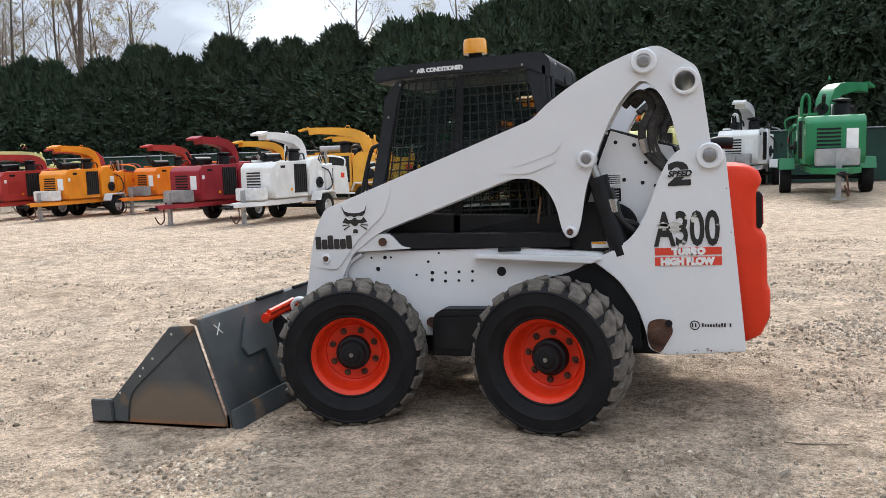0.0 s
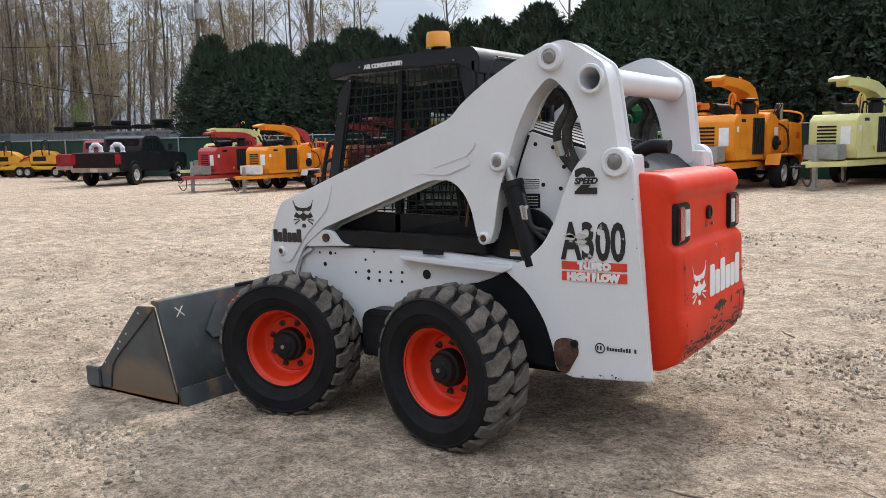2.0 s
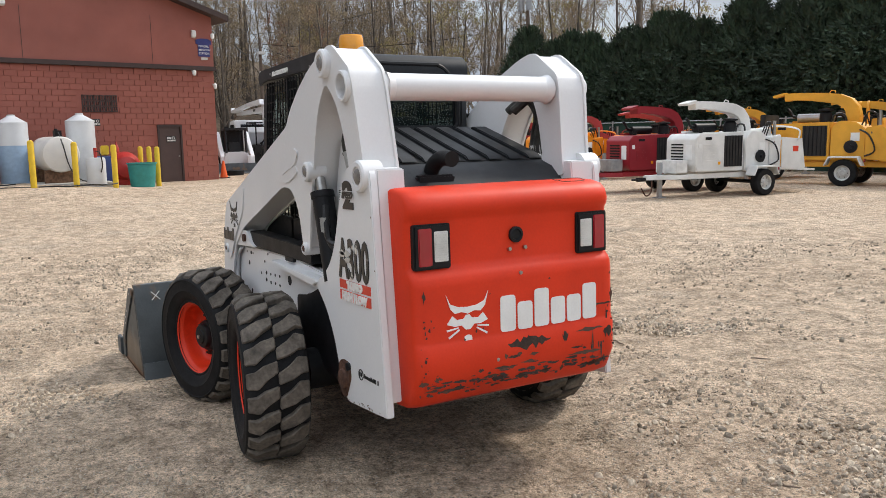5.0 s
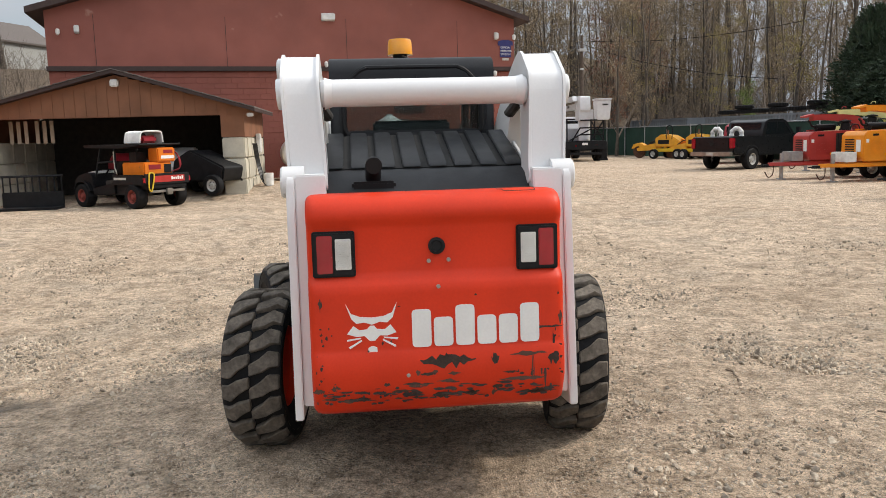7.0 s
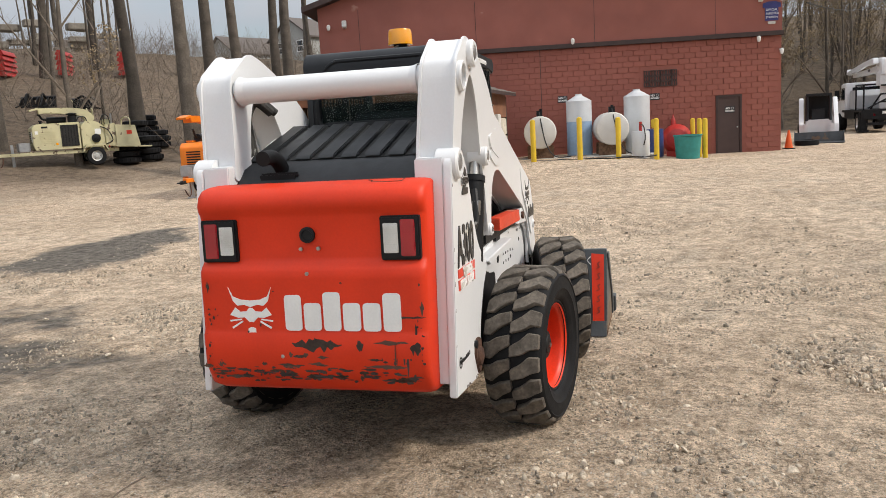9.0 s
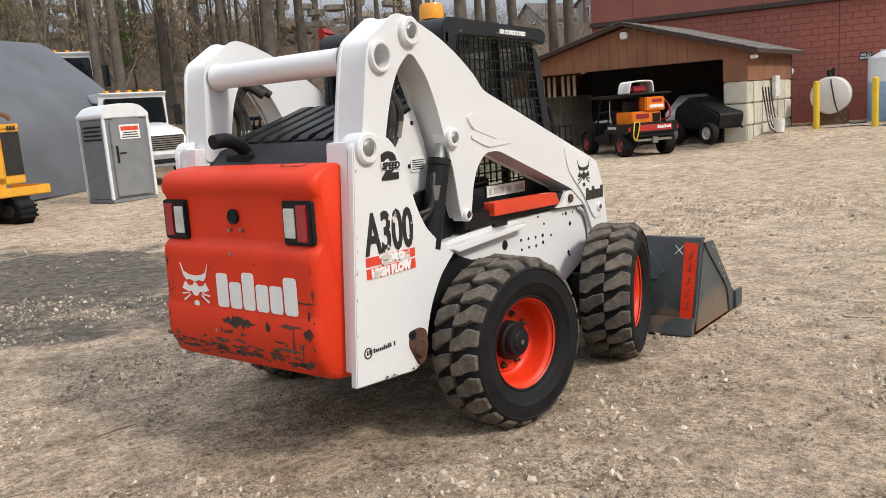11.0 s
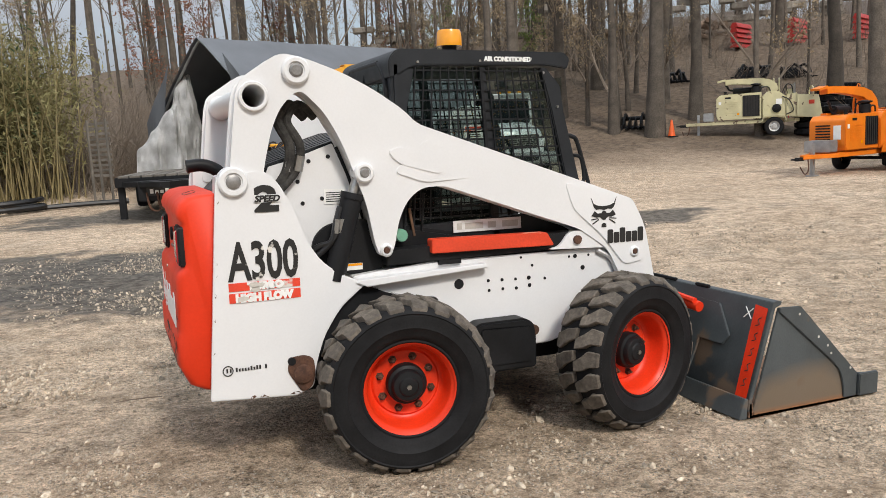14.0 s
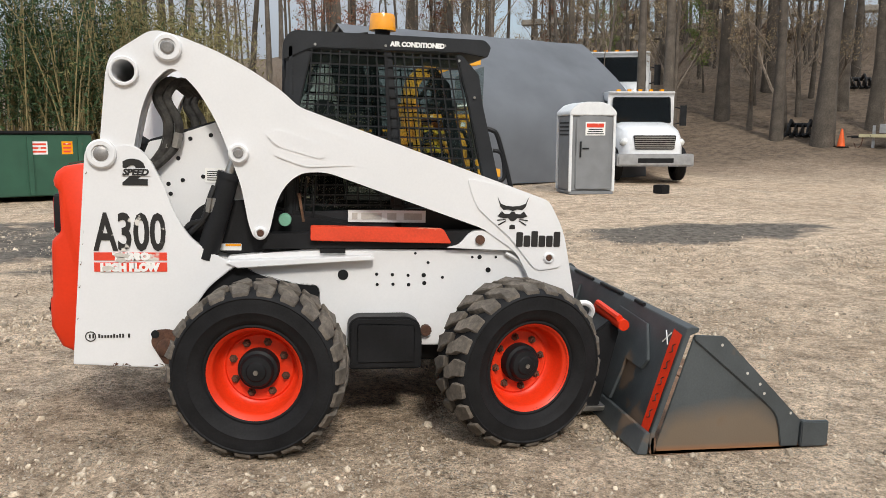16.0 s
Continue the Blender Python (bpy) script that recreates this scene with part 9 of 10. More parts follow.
lone("yellow_hose", (lambda b: (tube(b, smooth_path([(-1.56, 0.46, 0.6), (-1.57, 0.42, 0.86), (-1.52, 0.5, 0.9), (-1.56, 0.56, 0.84), (-1.58, 0.6, 0.55), (-1.57, 0.53, 0.44), (-1.56, 0.46, 0.6)], 6), 0.018, 7), b)[1])(bmesh.new()), YELLOWP, "looped yellow hose hung over a tailgate", "hose", UT)
for k, (ex, ey) in enumerate(((-20.6, -5.6), (-20.2, -7.0), (-19.0, -4.6))):
    eq = thing("stored_machine", stand(ex, ey, 30 * k), "dim greasy machine stored deep in the shed", "machine", "machines in the shed")
    bm = bmesh.new()
    prism(bm, rounded([(-0.9, 0.4), (0.9, 0.4), (1.0, 0.8), (0.3, 1.1), (-0.2, 1.3), (-0.8, 1.0)], 0.1), "y", -0.45, 0.45)
    part("body", bm, (P_WHITE, P_DKRED, BLACK)[k], eq, bevel=0.05)
    for wx in (-0.65, 0.65):
        for sy in (-1, 1):
            road_wheel(eq, wx, sy * 0.5, 0.3, 0.2, sy)
rk = thing("steel_skid_plate", stand(-17.5, -8.8, 4), "black steel grapple frame with barred top", "attachment")
bm = bmesh.new()
box(bm, -0.05, 0.05, -0.75, 0.75, 0.05, 0.45)
box(bm, -0.05, 0.6, -0.75, 0.75, 0.0, 0.06)
part("plate", bm, BLACK, rk, bevel=0.01)
for k in range(9):
    bm = bmesh.new()
    cyl(bm, (0, -0.72 + k * 0.18, 0.45), (0, -0.72 + k * 0.18, 0.85), 0.02, 6)
    part("bar", bm, BLACK, rk)
bm = bmesh.new()
tube(bm, [(0, -0.76, 0.86), (0, 0.76, 0.86)], 0.03, 6)
part("top_bar", bm, BLACK, rk)


# ---- south side: toilet, tent, trailer, dumpster, clutter ----
TGREY = surface("grey_plastic", (0.2, 0.21, 0.22), 0.55, vary=0.1, scale=3, grain=0.08)
TWHITE = surface("white_plastic", (0.72, 0.74, 0.75), 0.45, vary=0.05)
to = thing("portable_toilet", stand(-7.05, -14.5, 88) @ Matrix.Scale(0.96, 4), "grey portable toilet with a white roof and door sign", "portable toilet")
bm = bmesh.new()
box(bm, -0.56, 0.56, -0.56, 0.56, 0.08, 2.02)
part("cabin", bm, TGREY, to, bevel=0.03)
bm = bmesh.new()
box(bm, -0.6, 0.6, -0.58, 0.58, 0.0, 0.09)
part("base", bm, TGREY, to, bevel=0.02)
bm = bmesh.new()
prism(bm, rounded([(-0.61, 2.0), (0.61, 2.0), (0.61, 2.1), (0.42, 2.28), (0.2, 2.34), (-0.2, 2.34), (-0.42, 2.28), (-0.61, 2.1)], 0.06), "x", -0.62, 0.62)
part("roof", bm, TWHITE, to, bevel=0.02)
for cx, cy in ((0.57, 0.57), (0.57, -0.57), (-0.57, 0.57), (-0.57, -0.57)):
    bm = bmesh.new()
    box(bm, cx - 0.035, cx + 0.035, cy - 0.035, cy + 0.035, 0.08, 2.03)
    part("corner_post", bm, TWHITE, to, bevel=0.01)
bm = bmesh.new()
prism(bm, rounded([(-0.44, 0.14), (0.44, 0.14), (0.44, 1.9), (0.3, 2.02), (-0.3, 2.02), (-0.44, 1.9)], 0.05), "x", 0.56, 0.6)
dr2 = part("door", bm, TGREY, to, "grey plastic door", bevel=0.015)
bm = bmesh.new()
box(bm, 0.6, 0.606, -0.2, 0.32, 1.5, 1.84)
sg = part("sign", bm, DECAL_WHITE, dr2, "white hire sign with red head and dark bars")
bm = bmesh.new()
box(bm, 0.6065, 0.61, -0.17, 0.28, 1.70, 1.80)
part("sign_head", bm, DECAL_RED, sg)
bm = bmesh.new()
for k in range(3):
    box(bm, 0.6065, 0.61, -0.16 + 0.02 * k, 0.28 - 0.02 * k, 1.53 + 0.055 * k, 1.555 + 0.055 * k)
part("sign_bars", bm, DECAL_BLACK, sg)
bm = bmesh.new()
box(bm, 0.6, 0.63, -0.34, -0.3, 0.95, 1.35)
box(bm, 0.6, 0.625, -0.27, -0.1, 1.16, 1.19)
part("handle", bm, BLACK, dr2)
for k in range(4):
    bm = bmesh.new()
    box(bm, -0.4, 0.4, -0.575, -0.555, 1.5 + k * 0.1, 1.54 + k * 0.1)
    part("vent_slot", bm, BLACK, to)
bm = bmesh.new()
prism(bm, [(0.2, 0.4), (-0.35, 0.4), (-0.35, 1.3), (0.05, 1.3), (0.2, 1.1)], "y", 0.555, 0.575)
part("side_panel", bm, TGREY, to, bevel=0.008)
bm = bmesh.new()
box(bm, -0.2, 0.1, 0.6, 0.9, 0.0, 0.22)
lone("battery_case", bm, BLACK, "black plastic case on the ground", "case", stand(-8.6, -14.7, 20), bevel=0.02)

CANVAS = surface("grey_canvas", (0.115, 0.125, 0.14), 0.6, vary=0.15, scale=0.8, grain=0.08, bump=0.08)
TARP = surface("dirty_white_tarp", (0.74, 0.74, 0.72), 0.6, vary=0.35, scale=2.0, grain=0.2, bump=0.3)
tent = thing("storage_shelter", stand(-5.4, -20.4, 24), "long grey canvas storage shelter, open at one end", "shelter")
TL, TW, TH = 9.4, 6.2, 4.35
prof = [(-TW / 2, -0.1), (-TW / 2 + 0.05, 1.2), (-TW / 2 + 0.3, 2.1), (-TW * 0.27, 3.1), (-0.3, TH - 0.18), (0, TH), (0.3, TH - 0.18), (TW * 0.27, 3.1), (TW / 2 - 0.3, 2.1), (TW / 2 - 0.05, 1.2), (TW / 2, -0.1)]
bm = bmesh.new()
rows, nx = [], 26
for i in range(nx + 1):
    x = -TL / 2 + TL * i / nx
    rib = 0.006 * math.cos(i * 2 * math.pi / 6.5)
    rows.append([bm.verts.new((x, y * (1 + rib * 0.3), z * (1 + rib * 0.4) + 0.012 * fbm(x, y + z, 0.9, 2))) for y, z in prof])
for a, b in zip(rows, rows[1:]):
    for k in range(len(prof) - 1):
        bm.faces.new((a[k], a[k + 1], b[k + 1], b[k]))
part("cover", bm, CANVAS, tent, "grey canvas cover over arched ribs", angle=60)
bm = bmesh.new()
bm.faces.new([bm.verts.new((-TL / 2 + 0.05, y, z)) for y, z in prof])
part("end_wall", bm, CANVAS, tent)
for i in range(5):
    bm = bmesh.new()
    x = -TL / 2 + 0.1 + i * (TL - 0.2) / 4
    tube(bm, [(x, y * 0.985, z * 0.985) for y, z in prof], 0.04, 6)
    part("rib", bm, GALV, tent)
for s in (-1, 1):
    bm = bmesh.new()
    rows = []
    for i in range(9):
        u = i / 8
        rows.append([bm.verts.new((TL / 2 + 0.1 + 0.16 * math.sin(u * 9 + j * 0.6) * (1 - j / 9), s * (TW / 2 - (0.2 + 1.5 * j / 8) * u), 0.3 + (2.2 + 1.6 * u - 0.3) * j / 8)) for j in range(9)])
    for a, b in zip(rows, rows[1:]):
        for k in range(8):
            bm.faces.new((a[k], a[k + 1], b[k + 1], b[k]))
    part("end_flap", bm, CANVAS, tent, "torn hanging canvas flap", angle=60)
# added box that fills the shelter with painted inner shade
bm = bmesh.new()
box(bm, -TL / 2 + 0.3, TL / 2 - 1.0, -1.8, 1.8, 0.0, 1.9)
lone("storage_crate", bm, SHADE_DARK, "large plain box added under the shelter, coloured as its inner shade", "crate", stand(-5.0, -20.2, 24))
# a crumpled tarpaulin hung from the shelter's end down over a heap
bm = bmesh.new()
rows = []
for i in range(41):
    u = i / 40
    row = []
    for j in range(29):
        v = j / 28
        w = 0.5 + 0.75 * min(1, v * 1.6)
        x = (u - 0.5) * 2 * w + 0.55 * (1 - v) ** 1.5
        z = 2.75 * (1 - v) ** 0.8 * (1 - 0.45 * (1 - u) ** 2) + 0.02
        d = 0.45 * math.sin(math.pi * u) * min(1, v * 1.8)
        q = Vector((x * 2.3, v * 1.4, 3.0))
        d += 0.28 * noise.noise(q) + 0.16 * abs(noise.noise(q * 2.6)) + 0.06 * noise.noise(q * 6)
        z += 0.14 * noise.noise(q * 1.5 + Vector((5, 0, 0))) * (1 - v)
        row.append(bm.verts.new((x, -d, max(0.0, z))))
    rows.append(row)
for a, b in zip(rows, rows[1:]):
    for k in range(28):
        bm.faces.new((a[k], b[k], b[k + 1], a[k + 1]))
bmesh.ops.solidify(bm, geom=bm.faces[:], thickness=0.012)
lone("draped_tarpaulin", bm, TARP, "dirty white crumpled tarpaulin draped down over a heap", "tarpaulin", stand(-0.2, -19.6, 192, 0.75) @ Matrix.Scale(0.75, 4, Vector((1, 0, 0))), angle=50)

OLDWOOD = surface("weathered_plank", (0.2, 0.18, 0.155), 0.9, vary=0.25, scale=3, grain=0.35, bump=0.3, spread=0.2)
tr = thing("flatbed_trailer", stand(-0.35, -17.5, 79, 0.12) @ Matrix.Scale(1.22, 4, Vector((0, 1, 0))), "worn flatbed trailer with grey plank deck", "trailer")
for k in range(9):
    bm = bmesh.new()
    box(bm, -2.6, 2.4, -0.98 + k * 0.22, -0.79 + k * 0.22, 0.82, 0.87)
    part("deck_plank", bm, OLDWOOD, tr, bevel=0.006)
bm = bmesh.new()
for y in (-1.02, 0.98):
    box(bm, -2.7, 2.5, y, y + 0.06, 0.62, 0.84)
for x in (-2.7, 2.45):
    box(bm, x, x + 0.07, -1.0, 1.0, 0.62, 0.82)
prism(bm, [(2.5, -0.9), (3.7, -0.08), (3.7, 0.08), (2.5, 0.9), (2.4, 0.7), (3.3, 0.0), (2.4, -0.7)], "z", 0.62, 0.74)
part("frame", bm, BLACK, tr, bevel=0.01)
for wx in (-0.9, -0.1):
    for sy in (-1, 1):
        road_wheel(tr, wx, sy * 0.86, 0.33, 0.22, sy)
for sx in (-2.3, 2.3):
    bm = bmesh.new()
    box(bm, sx - 0.06, sx + 0.06, -1.0, -0.88, -0.12, 0.62)
    part("stand_leg", bm, BLACK, tr)
bm = bmesh.new()
box(bm, 2.55, 3.05, -0.55, 0.55, 0.3, 0.75)
tb = part("chain_box", bm, BLACK, tr, "black chain box with a plain brand panel", bevel=0.02)
bm = bmesh.new()
box(bm, 3.05, 3.06, -0.4, 0.35, 0.42, 0.62)
part("brand_panel", bm, DECAL_BLACK, tb)
bm = bmesh.new()
for k in range(7):
    box(bm, 3.06, 3.066, -0.34 + k * 0.09, -0.28 + k * 0.09, 0.47, 0.57 if k in (0, 3) else 0.54)
part("brand_word", bm, DECAL_WHITE, tb)
bm = bmesh.new()
for k in range(5):
    tube(bm, smooth_path([(3.07, -0.4 + k * 0.18, 0.5), (3.1, -0.35 + k * 0.18, 0.15), (3.08, -0.2 + k * 0.18, 0.1), (3.07, -0.15 + k * 0.18, 0.45)], 4), 0.02, 5)
part("hung_chain", bm, BROWNRUST, tb)
bm = bmesh.new()
tube(bm, smooth_path([(2.2, 0.3, 0.9), (2.5, 0.45, 0.95), (2.8, 0.55, 0.82), (3.0, 0.6, 0.78)], 4), 0.05, 7)
lone("red_strap", bm, REDP, "red webbing strap heaped on the trailer", "strap", stand(-0.35, -17.5, 79, 0.12) @ Matrix.Scale(1.22, 4, Vector((0, 1, 0))))
# slatted wooden rack
wr = thing("slatted_rack", stand(1.6, -20.2, -60), "tall dark slatted wooden crate side", "crate")
for k in range(11):
    bm = bmesh.new()
    box(bm, -0.55, 0.55, -0.03, 0.0, 0.75 + k * 0.145, 0.82 + k * 0.145)
    part("slat", bm, OLDWOOD, wr)
for x in (-0.5, 0.0, 0.46):
    bm = bmesh.new()
    box(bm, x, x + 0.06, 0.0, 0.05, 0.0, 2.35)
    part("upright", bm, OLDWOOD, wr)

DUMP = surface("dumpster_green", (0.02, 0.085, 0.05), 0.6, vary=0.15, scale=2, grain=0.12, wear=(0.15, 0.08, 0.05), wear_at=0.68, wear_scale=4)
du = thing("dumpster", stand(6.6, -14.5, 24), "dented dark green steel dumpster with a side pocket", "dumpster")
bm = bmesh.new()
prism(bm, [(-1.0, 0.12), (1.0, 0.12), (1.0, 1.45), (-1.0, 1.3)], "x", -1.8, 1.8)
part("body", bm, DUMP, du, bevel=0.02)
bm = bmesh.new()
prism(bm, [(-1.05, 1.3), (1.05, 1.47), (1.05, 1.53), (-1.05, 1.37)], "x", -1.85, 1.85)
part("lid", bm, BLACK, du, bevel=0.015)
bm = bmesh.new()
for sx in (-1, 1):
    prism(bm, [(-0.45, 0.62), (0.45, 0.62), (0.45, 0.95), (-0.45, 0.95)], "x", sx * 1.8, sx * 2.05)
part("fork_pocket", bm, DUMP, du, bevel=0.01)
for k in range(4):
    bm = bmesh.new()
    box(bm, -1.6 + k * 1.0, -1.5 + k * 1.0, 1.0, 1.05, 0.15, 1.4)
    part("rib", bm, DUMP, du)
for x0, w, mt in ((-0.9, 0.36, DECAL_WHITE), (-1.4, 0.22, AMBER)):
    bm = bmesh.new()
    box(bm, x0, x0 + w, 1.0, 1.004, 1.02, 1.3)
    st = part("sticker", bm, mt, du)
    bm = bmesh.new()
    for k in range(3):
        box(bm, x0 + 0.03, x0 + w - 0.03, 1.004, 1.006, 1.06 + k * 0.08, 1.1 + k * 0.08)
    part("sticker_bars", bm, DECAL_RED, st)
for k in range(2):
    bm = bmesh.new()
    box(bm, -1.5 + k * 2.4, -1.2 + k * 2.4, -0.8, 0.8, 0.0, 0.13)
    part("skid", bm, BLACK, du)

# black corrugated drain hose in loose coils
bm = bmesh.new()
rnd = random.Random(12)
for c in range(4):
    x0, y0 = 4.2 + c * 1.5, -19.3 - 0.3 * c
    pts = [(x0 + (0.9 + 0.25 * math.sin(k * 2.1)) * math.cos(k * 0.75), y0 + 0.55 * math.sin(k * 0.75), ground_z(x0, y0) + 0.07 + 0.02 * k) for k in range(14)]
    tube(bm, smooth_path(pts, 3), 0.07, 7)
tube(bm, smooth_path([(1.0, -19.6, ground_z(1, -19.6) + 0.08), (2.5, -19.4, ground_z(2.5, -19.4) + 0.1), (4.0, -19.2, ground_z(4, -19.2) + 0.08)], 5), 0.07, 7)
lone("drain_hose", bm, HOSE, "black corrugated drain hose in loose coils", "hose")


# grapples and tyres
def grapple(x, y, turn):
    g = thing("brush_grapple", stand(x, y, turn), "black steel brush grapple lying on leaf litter", "grapple", "grapples under the trees")
    for k in range(7):
        bm = bmesh.new()
        prism(bm, [(-0.5, 0.0), (0.5, 0.0), (0.62, 0.08), (0.2, 0.12), (-0.3, 0.55), (-0.45, 0.6)], "y", -0.8 + k * 0.26, -0.76 + k * 0.26)
        part("tine", bm, BLACK, g)
    bm = bmesh.new()
    cyl(bm, (-0.4, -0.85, 0.5), (-0.4, 0.85, 0.5), 0.09, 10)
    cyl(bm, (-0.1, -0.85, 0.1), (-0.1, 0.85, 0.1), 0.06, 8)
    for y0 in (-0.4, 0.35):
        prism(bm, rounded([(-0.45, 0.5), (0.1, 0.75), (0.45, 0.45), (0.5, 0.2), (0.38, 0.4), (0.05, 0.62), (-0.4, 0.4)], 0.05), "y", y0, y0 + 0.08)
    part("jaw", bm, BLACK, g, bevel=0.008)


grapple(-20.0, -24.9, 40)
grapple(-26.5, -30.5, 70)
grapple(-30.0, -28.5, 20)
grapple(-31.5, -26.8, 100)
grapple(-17.0, -33.0, 60)


def tyre_stack(x, y, n, r=0.42, lie=0.0, z=None, lean=0):
    first = None
    for k in range(n):
        m = pose(x + 0.05 * math.sin(k * 2.3 + x), y + 0.05 * math.cos(k * 1.9 + y), (ground_z(x, y) if z is None else z) + k * 0.26, lean, 0, k * 37)
        if first is None:
            first = thing("used_tyre", m, "used black rubber tyre in a stack", "tyre", "tyre stacks")
            bm = bmesh.new()
            lathe(bm, [(r * 0.6, 0.03), (r * 0.8, 0.0), (r, 0.04), (r * 1.02, 0.13), (r, 0.22), (r * 0.8, 0.26), (r * 0.6, 0.23), (r * 0.66, 0.13), (r * 0.6, 0.03)], 26, "z")
            for q in range(22):
                a = q * 2 * math.pi / 22
                tube(bm, [(r * math.cos(a), r * math.sin(a), 0.05), (r * 1.02 * math.cos(a), r * 1.02 * math.sin(a), 0.21)], 0.022, 4)
            part("tread", bm, RUBBER, first)
        else:
            copy_thing(first, m)


tyre_stack(-19.3, -11.5, 5, 0.5)
tyre_stack(-20.4, -11.7, 6, 0.5)
for k in range(5):
    tyre_stack(-24.5 - k * 1.1, -19.6 - 0.5 * k + 0.8 * (k % 2), 3 + k % 3, 0.52)
for k in range(9):
    tyre_stack(-46 + k * 1.6, 23.9 + k * 0.28, 1 + k % 2, 0.55, z=2.66)
for k in range(6):
    tyre_stack(-35 + k * 1.3, 27.6 + k * 0.2, 8 + k % 3, 0.55)


# poles and wires
POLEWOOD = surface("pole_wood", (0.16, 0.12, 0.095), 0.9, vary=0.2, bump=0.3)


def utility_pole(x, y, h, label, arm=True):
    u = thing("utility_pole", stand(x, y), label, "utility pole")
    bm = bmesh.new()
    tube(bm, [(0, 0, -0.3), (0, 0, h * 0.5), (0.05, 0, h)], [0.17, 0.14, 0.11], 10)
    part("pole", bm, POLEWOOD, u)
    if arm:
        for z in (h - 0.4, h - 1.3):
            bm = bmesh.new()
            box(bm, -1.2, 1.2, -0.06, 0.06, z, z + 0.12)
            part("crossarm", bm, POLEWOOD, u)
        bm = bmesh.new()
        for dx in (-0.45, 0.45):
            cyl(bm, (dx, -0.2, h - 3.2), (dx, -0.2, h - 2.2), 0.24, 12)
        part("transformer", bm, GALV, u)
    else:
        bm = bmesh.new()
        box(bm, -0.1, 0.45, -0.25, 0.25, h - 1.2, h - 1.0)
        part("flood_lamp", bm, FIX, u, bevel=0.02)
        bm = bmesh.new()
        box(bm, -0.15, 0.15, -0.12, 0.12, h - 2.6, h - 2.4)
        part("security_camera", bm, FIX, u, bevel=0.03)


utility_pole(-44, 33, 13.5, "wooden utility pole with crossarms and grey transformers")
utility_pole(-56, 17.0, 9.0, "slim wooden pole with a flood lamp", arm=False)
for a, b, sag in (((-44, 33, 13.4), (30, 55, 14.5), 1.5), ((-44, 33, 12.6), (30, 55, 13.6), 1.6), ((-44, 33, 13.4), (-100, 20, 14), 1.5), ((-56, 17, 8.6), (-27, 6.8, 5.2), 0.6), ((-56, 17, 8.6), (-44, 33, 9.4), 0.8), ((-56, 17, 8.4), (-40, 24, 4.5), 0.5)):
    a, b = Vector(a), Vector(b)
    bm = bmesh.new()
    tube(bm, [a.lerp(b, k / 16) - Vector((0, 0, sag * 4 * (k / 16) * (1 - k / 16))) for k in range(17)], 0.022, 4)
    lone("overhead_wire", bm, BLACK, "sagging black overhead wire", "wire", group="overhead wires")

# stone wall, log heaps and stacked red pipes on the bank
BANKSTONE = surface("bank_stone", (0.3, 0.27, 0.23), 0.95, vary=0.3, scale=2, grain=0.3, bump=0.4, spread=0.25)
rnd = random.Random(31)
bank = thing("retaining_wall", pose(0, 0, 0), "rough stacked stone block wall on the wooded bank", "wall", kind="structure")
stm = bmesh.new()
box(stm, -0.5, 0.5, -0.35, 0.35, 0, 0.45)
stm = to_mesh("stone_block", finish(stm, 0.06, 1), BANKSTONE)
for k in range(90):
    u = rnd.random()
    x, y = -10 - 42 * u, -58 + 18 * u + rnd.uniform(-0.6, 0.6)
    ob = new("stone_block", stm)
    ob.parent = bank
    ob.matrix_basis = pose(x, y, ground_z(x, y) + rnd.choice((0, 0, 0.42, 0.42, 0.84, 1.3, 1.75)), rnd.uniform(-4, 4), 0, rnd.uniform(-25, 5) - 22) @ Matrix.Diagonal((rnd.uniform(0.8, 1.7), 1, rnd.uniform(0.8, 1.2), 1))
LOGM = surface("cut_log", (0.19, 0.13, 0.09), 0.95, vary=0.3, bump=0.3, spread=0.25)
for hx, hy, cnt in ((-12, -40, 26), (-17, -46, 26), (-30, -44, 26), (-36, -38, 22)):
    lg = thing("log_heap", stand(hx, hy, rnd.uniform(0, 180)), "heap of cut grey logs on the bank", "logs", "log heaps on the bank")
    for k in range(cnt):
        bm = bmesh.new()
        r = rnd.uniform(0.1, 0.22)
        a = Vector((rnd.uniform(-3.2, 3.2), rnd.uniform(-0.9, 0.9), r + rnd.uniform(0, 0.9)))
        d = Vector((rnd.uniform(0.6, 1.4), rnd.uniform(-0.5, 0.5), rnd.uniform(-0.15, 0.15)))
        cyl(bm, a - d, a + d, r, 8)
        part("log", bm, LOGM, lg)
for hx, hy in ((-38, -33), (-41, -31), (-35, -34.5)):
    st = thing("pipe_stack", stand(hx, hy, 25), "stack of faded red plastic barriers under the trees", "barriers", "red stacks on the bank")
    for k in range(5):
        bm = bmesh.new()
        prism(bm, rounded([(-0.25, 0), (0.25, 0), (0.12, 0.28), (-0.12, 0.28)], 0.03), "x", -1.1 + 0.05 * (k % 2), 1.1 + 0.05 * (k % 2))
        for v in bm.verts:
            v.co.z += k * 0.29
        part("barrier", bm, REDP, st)


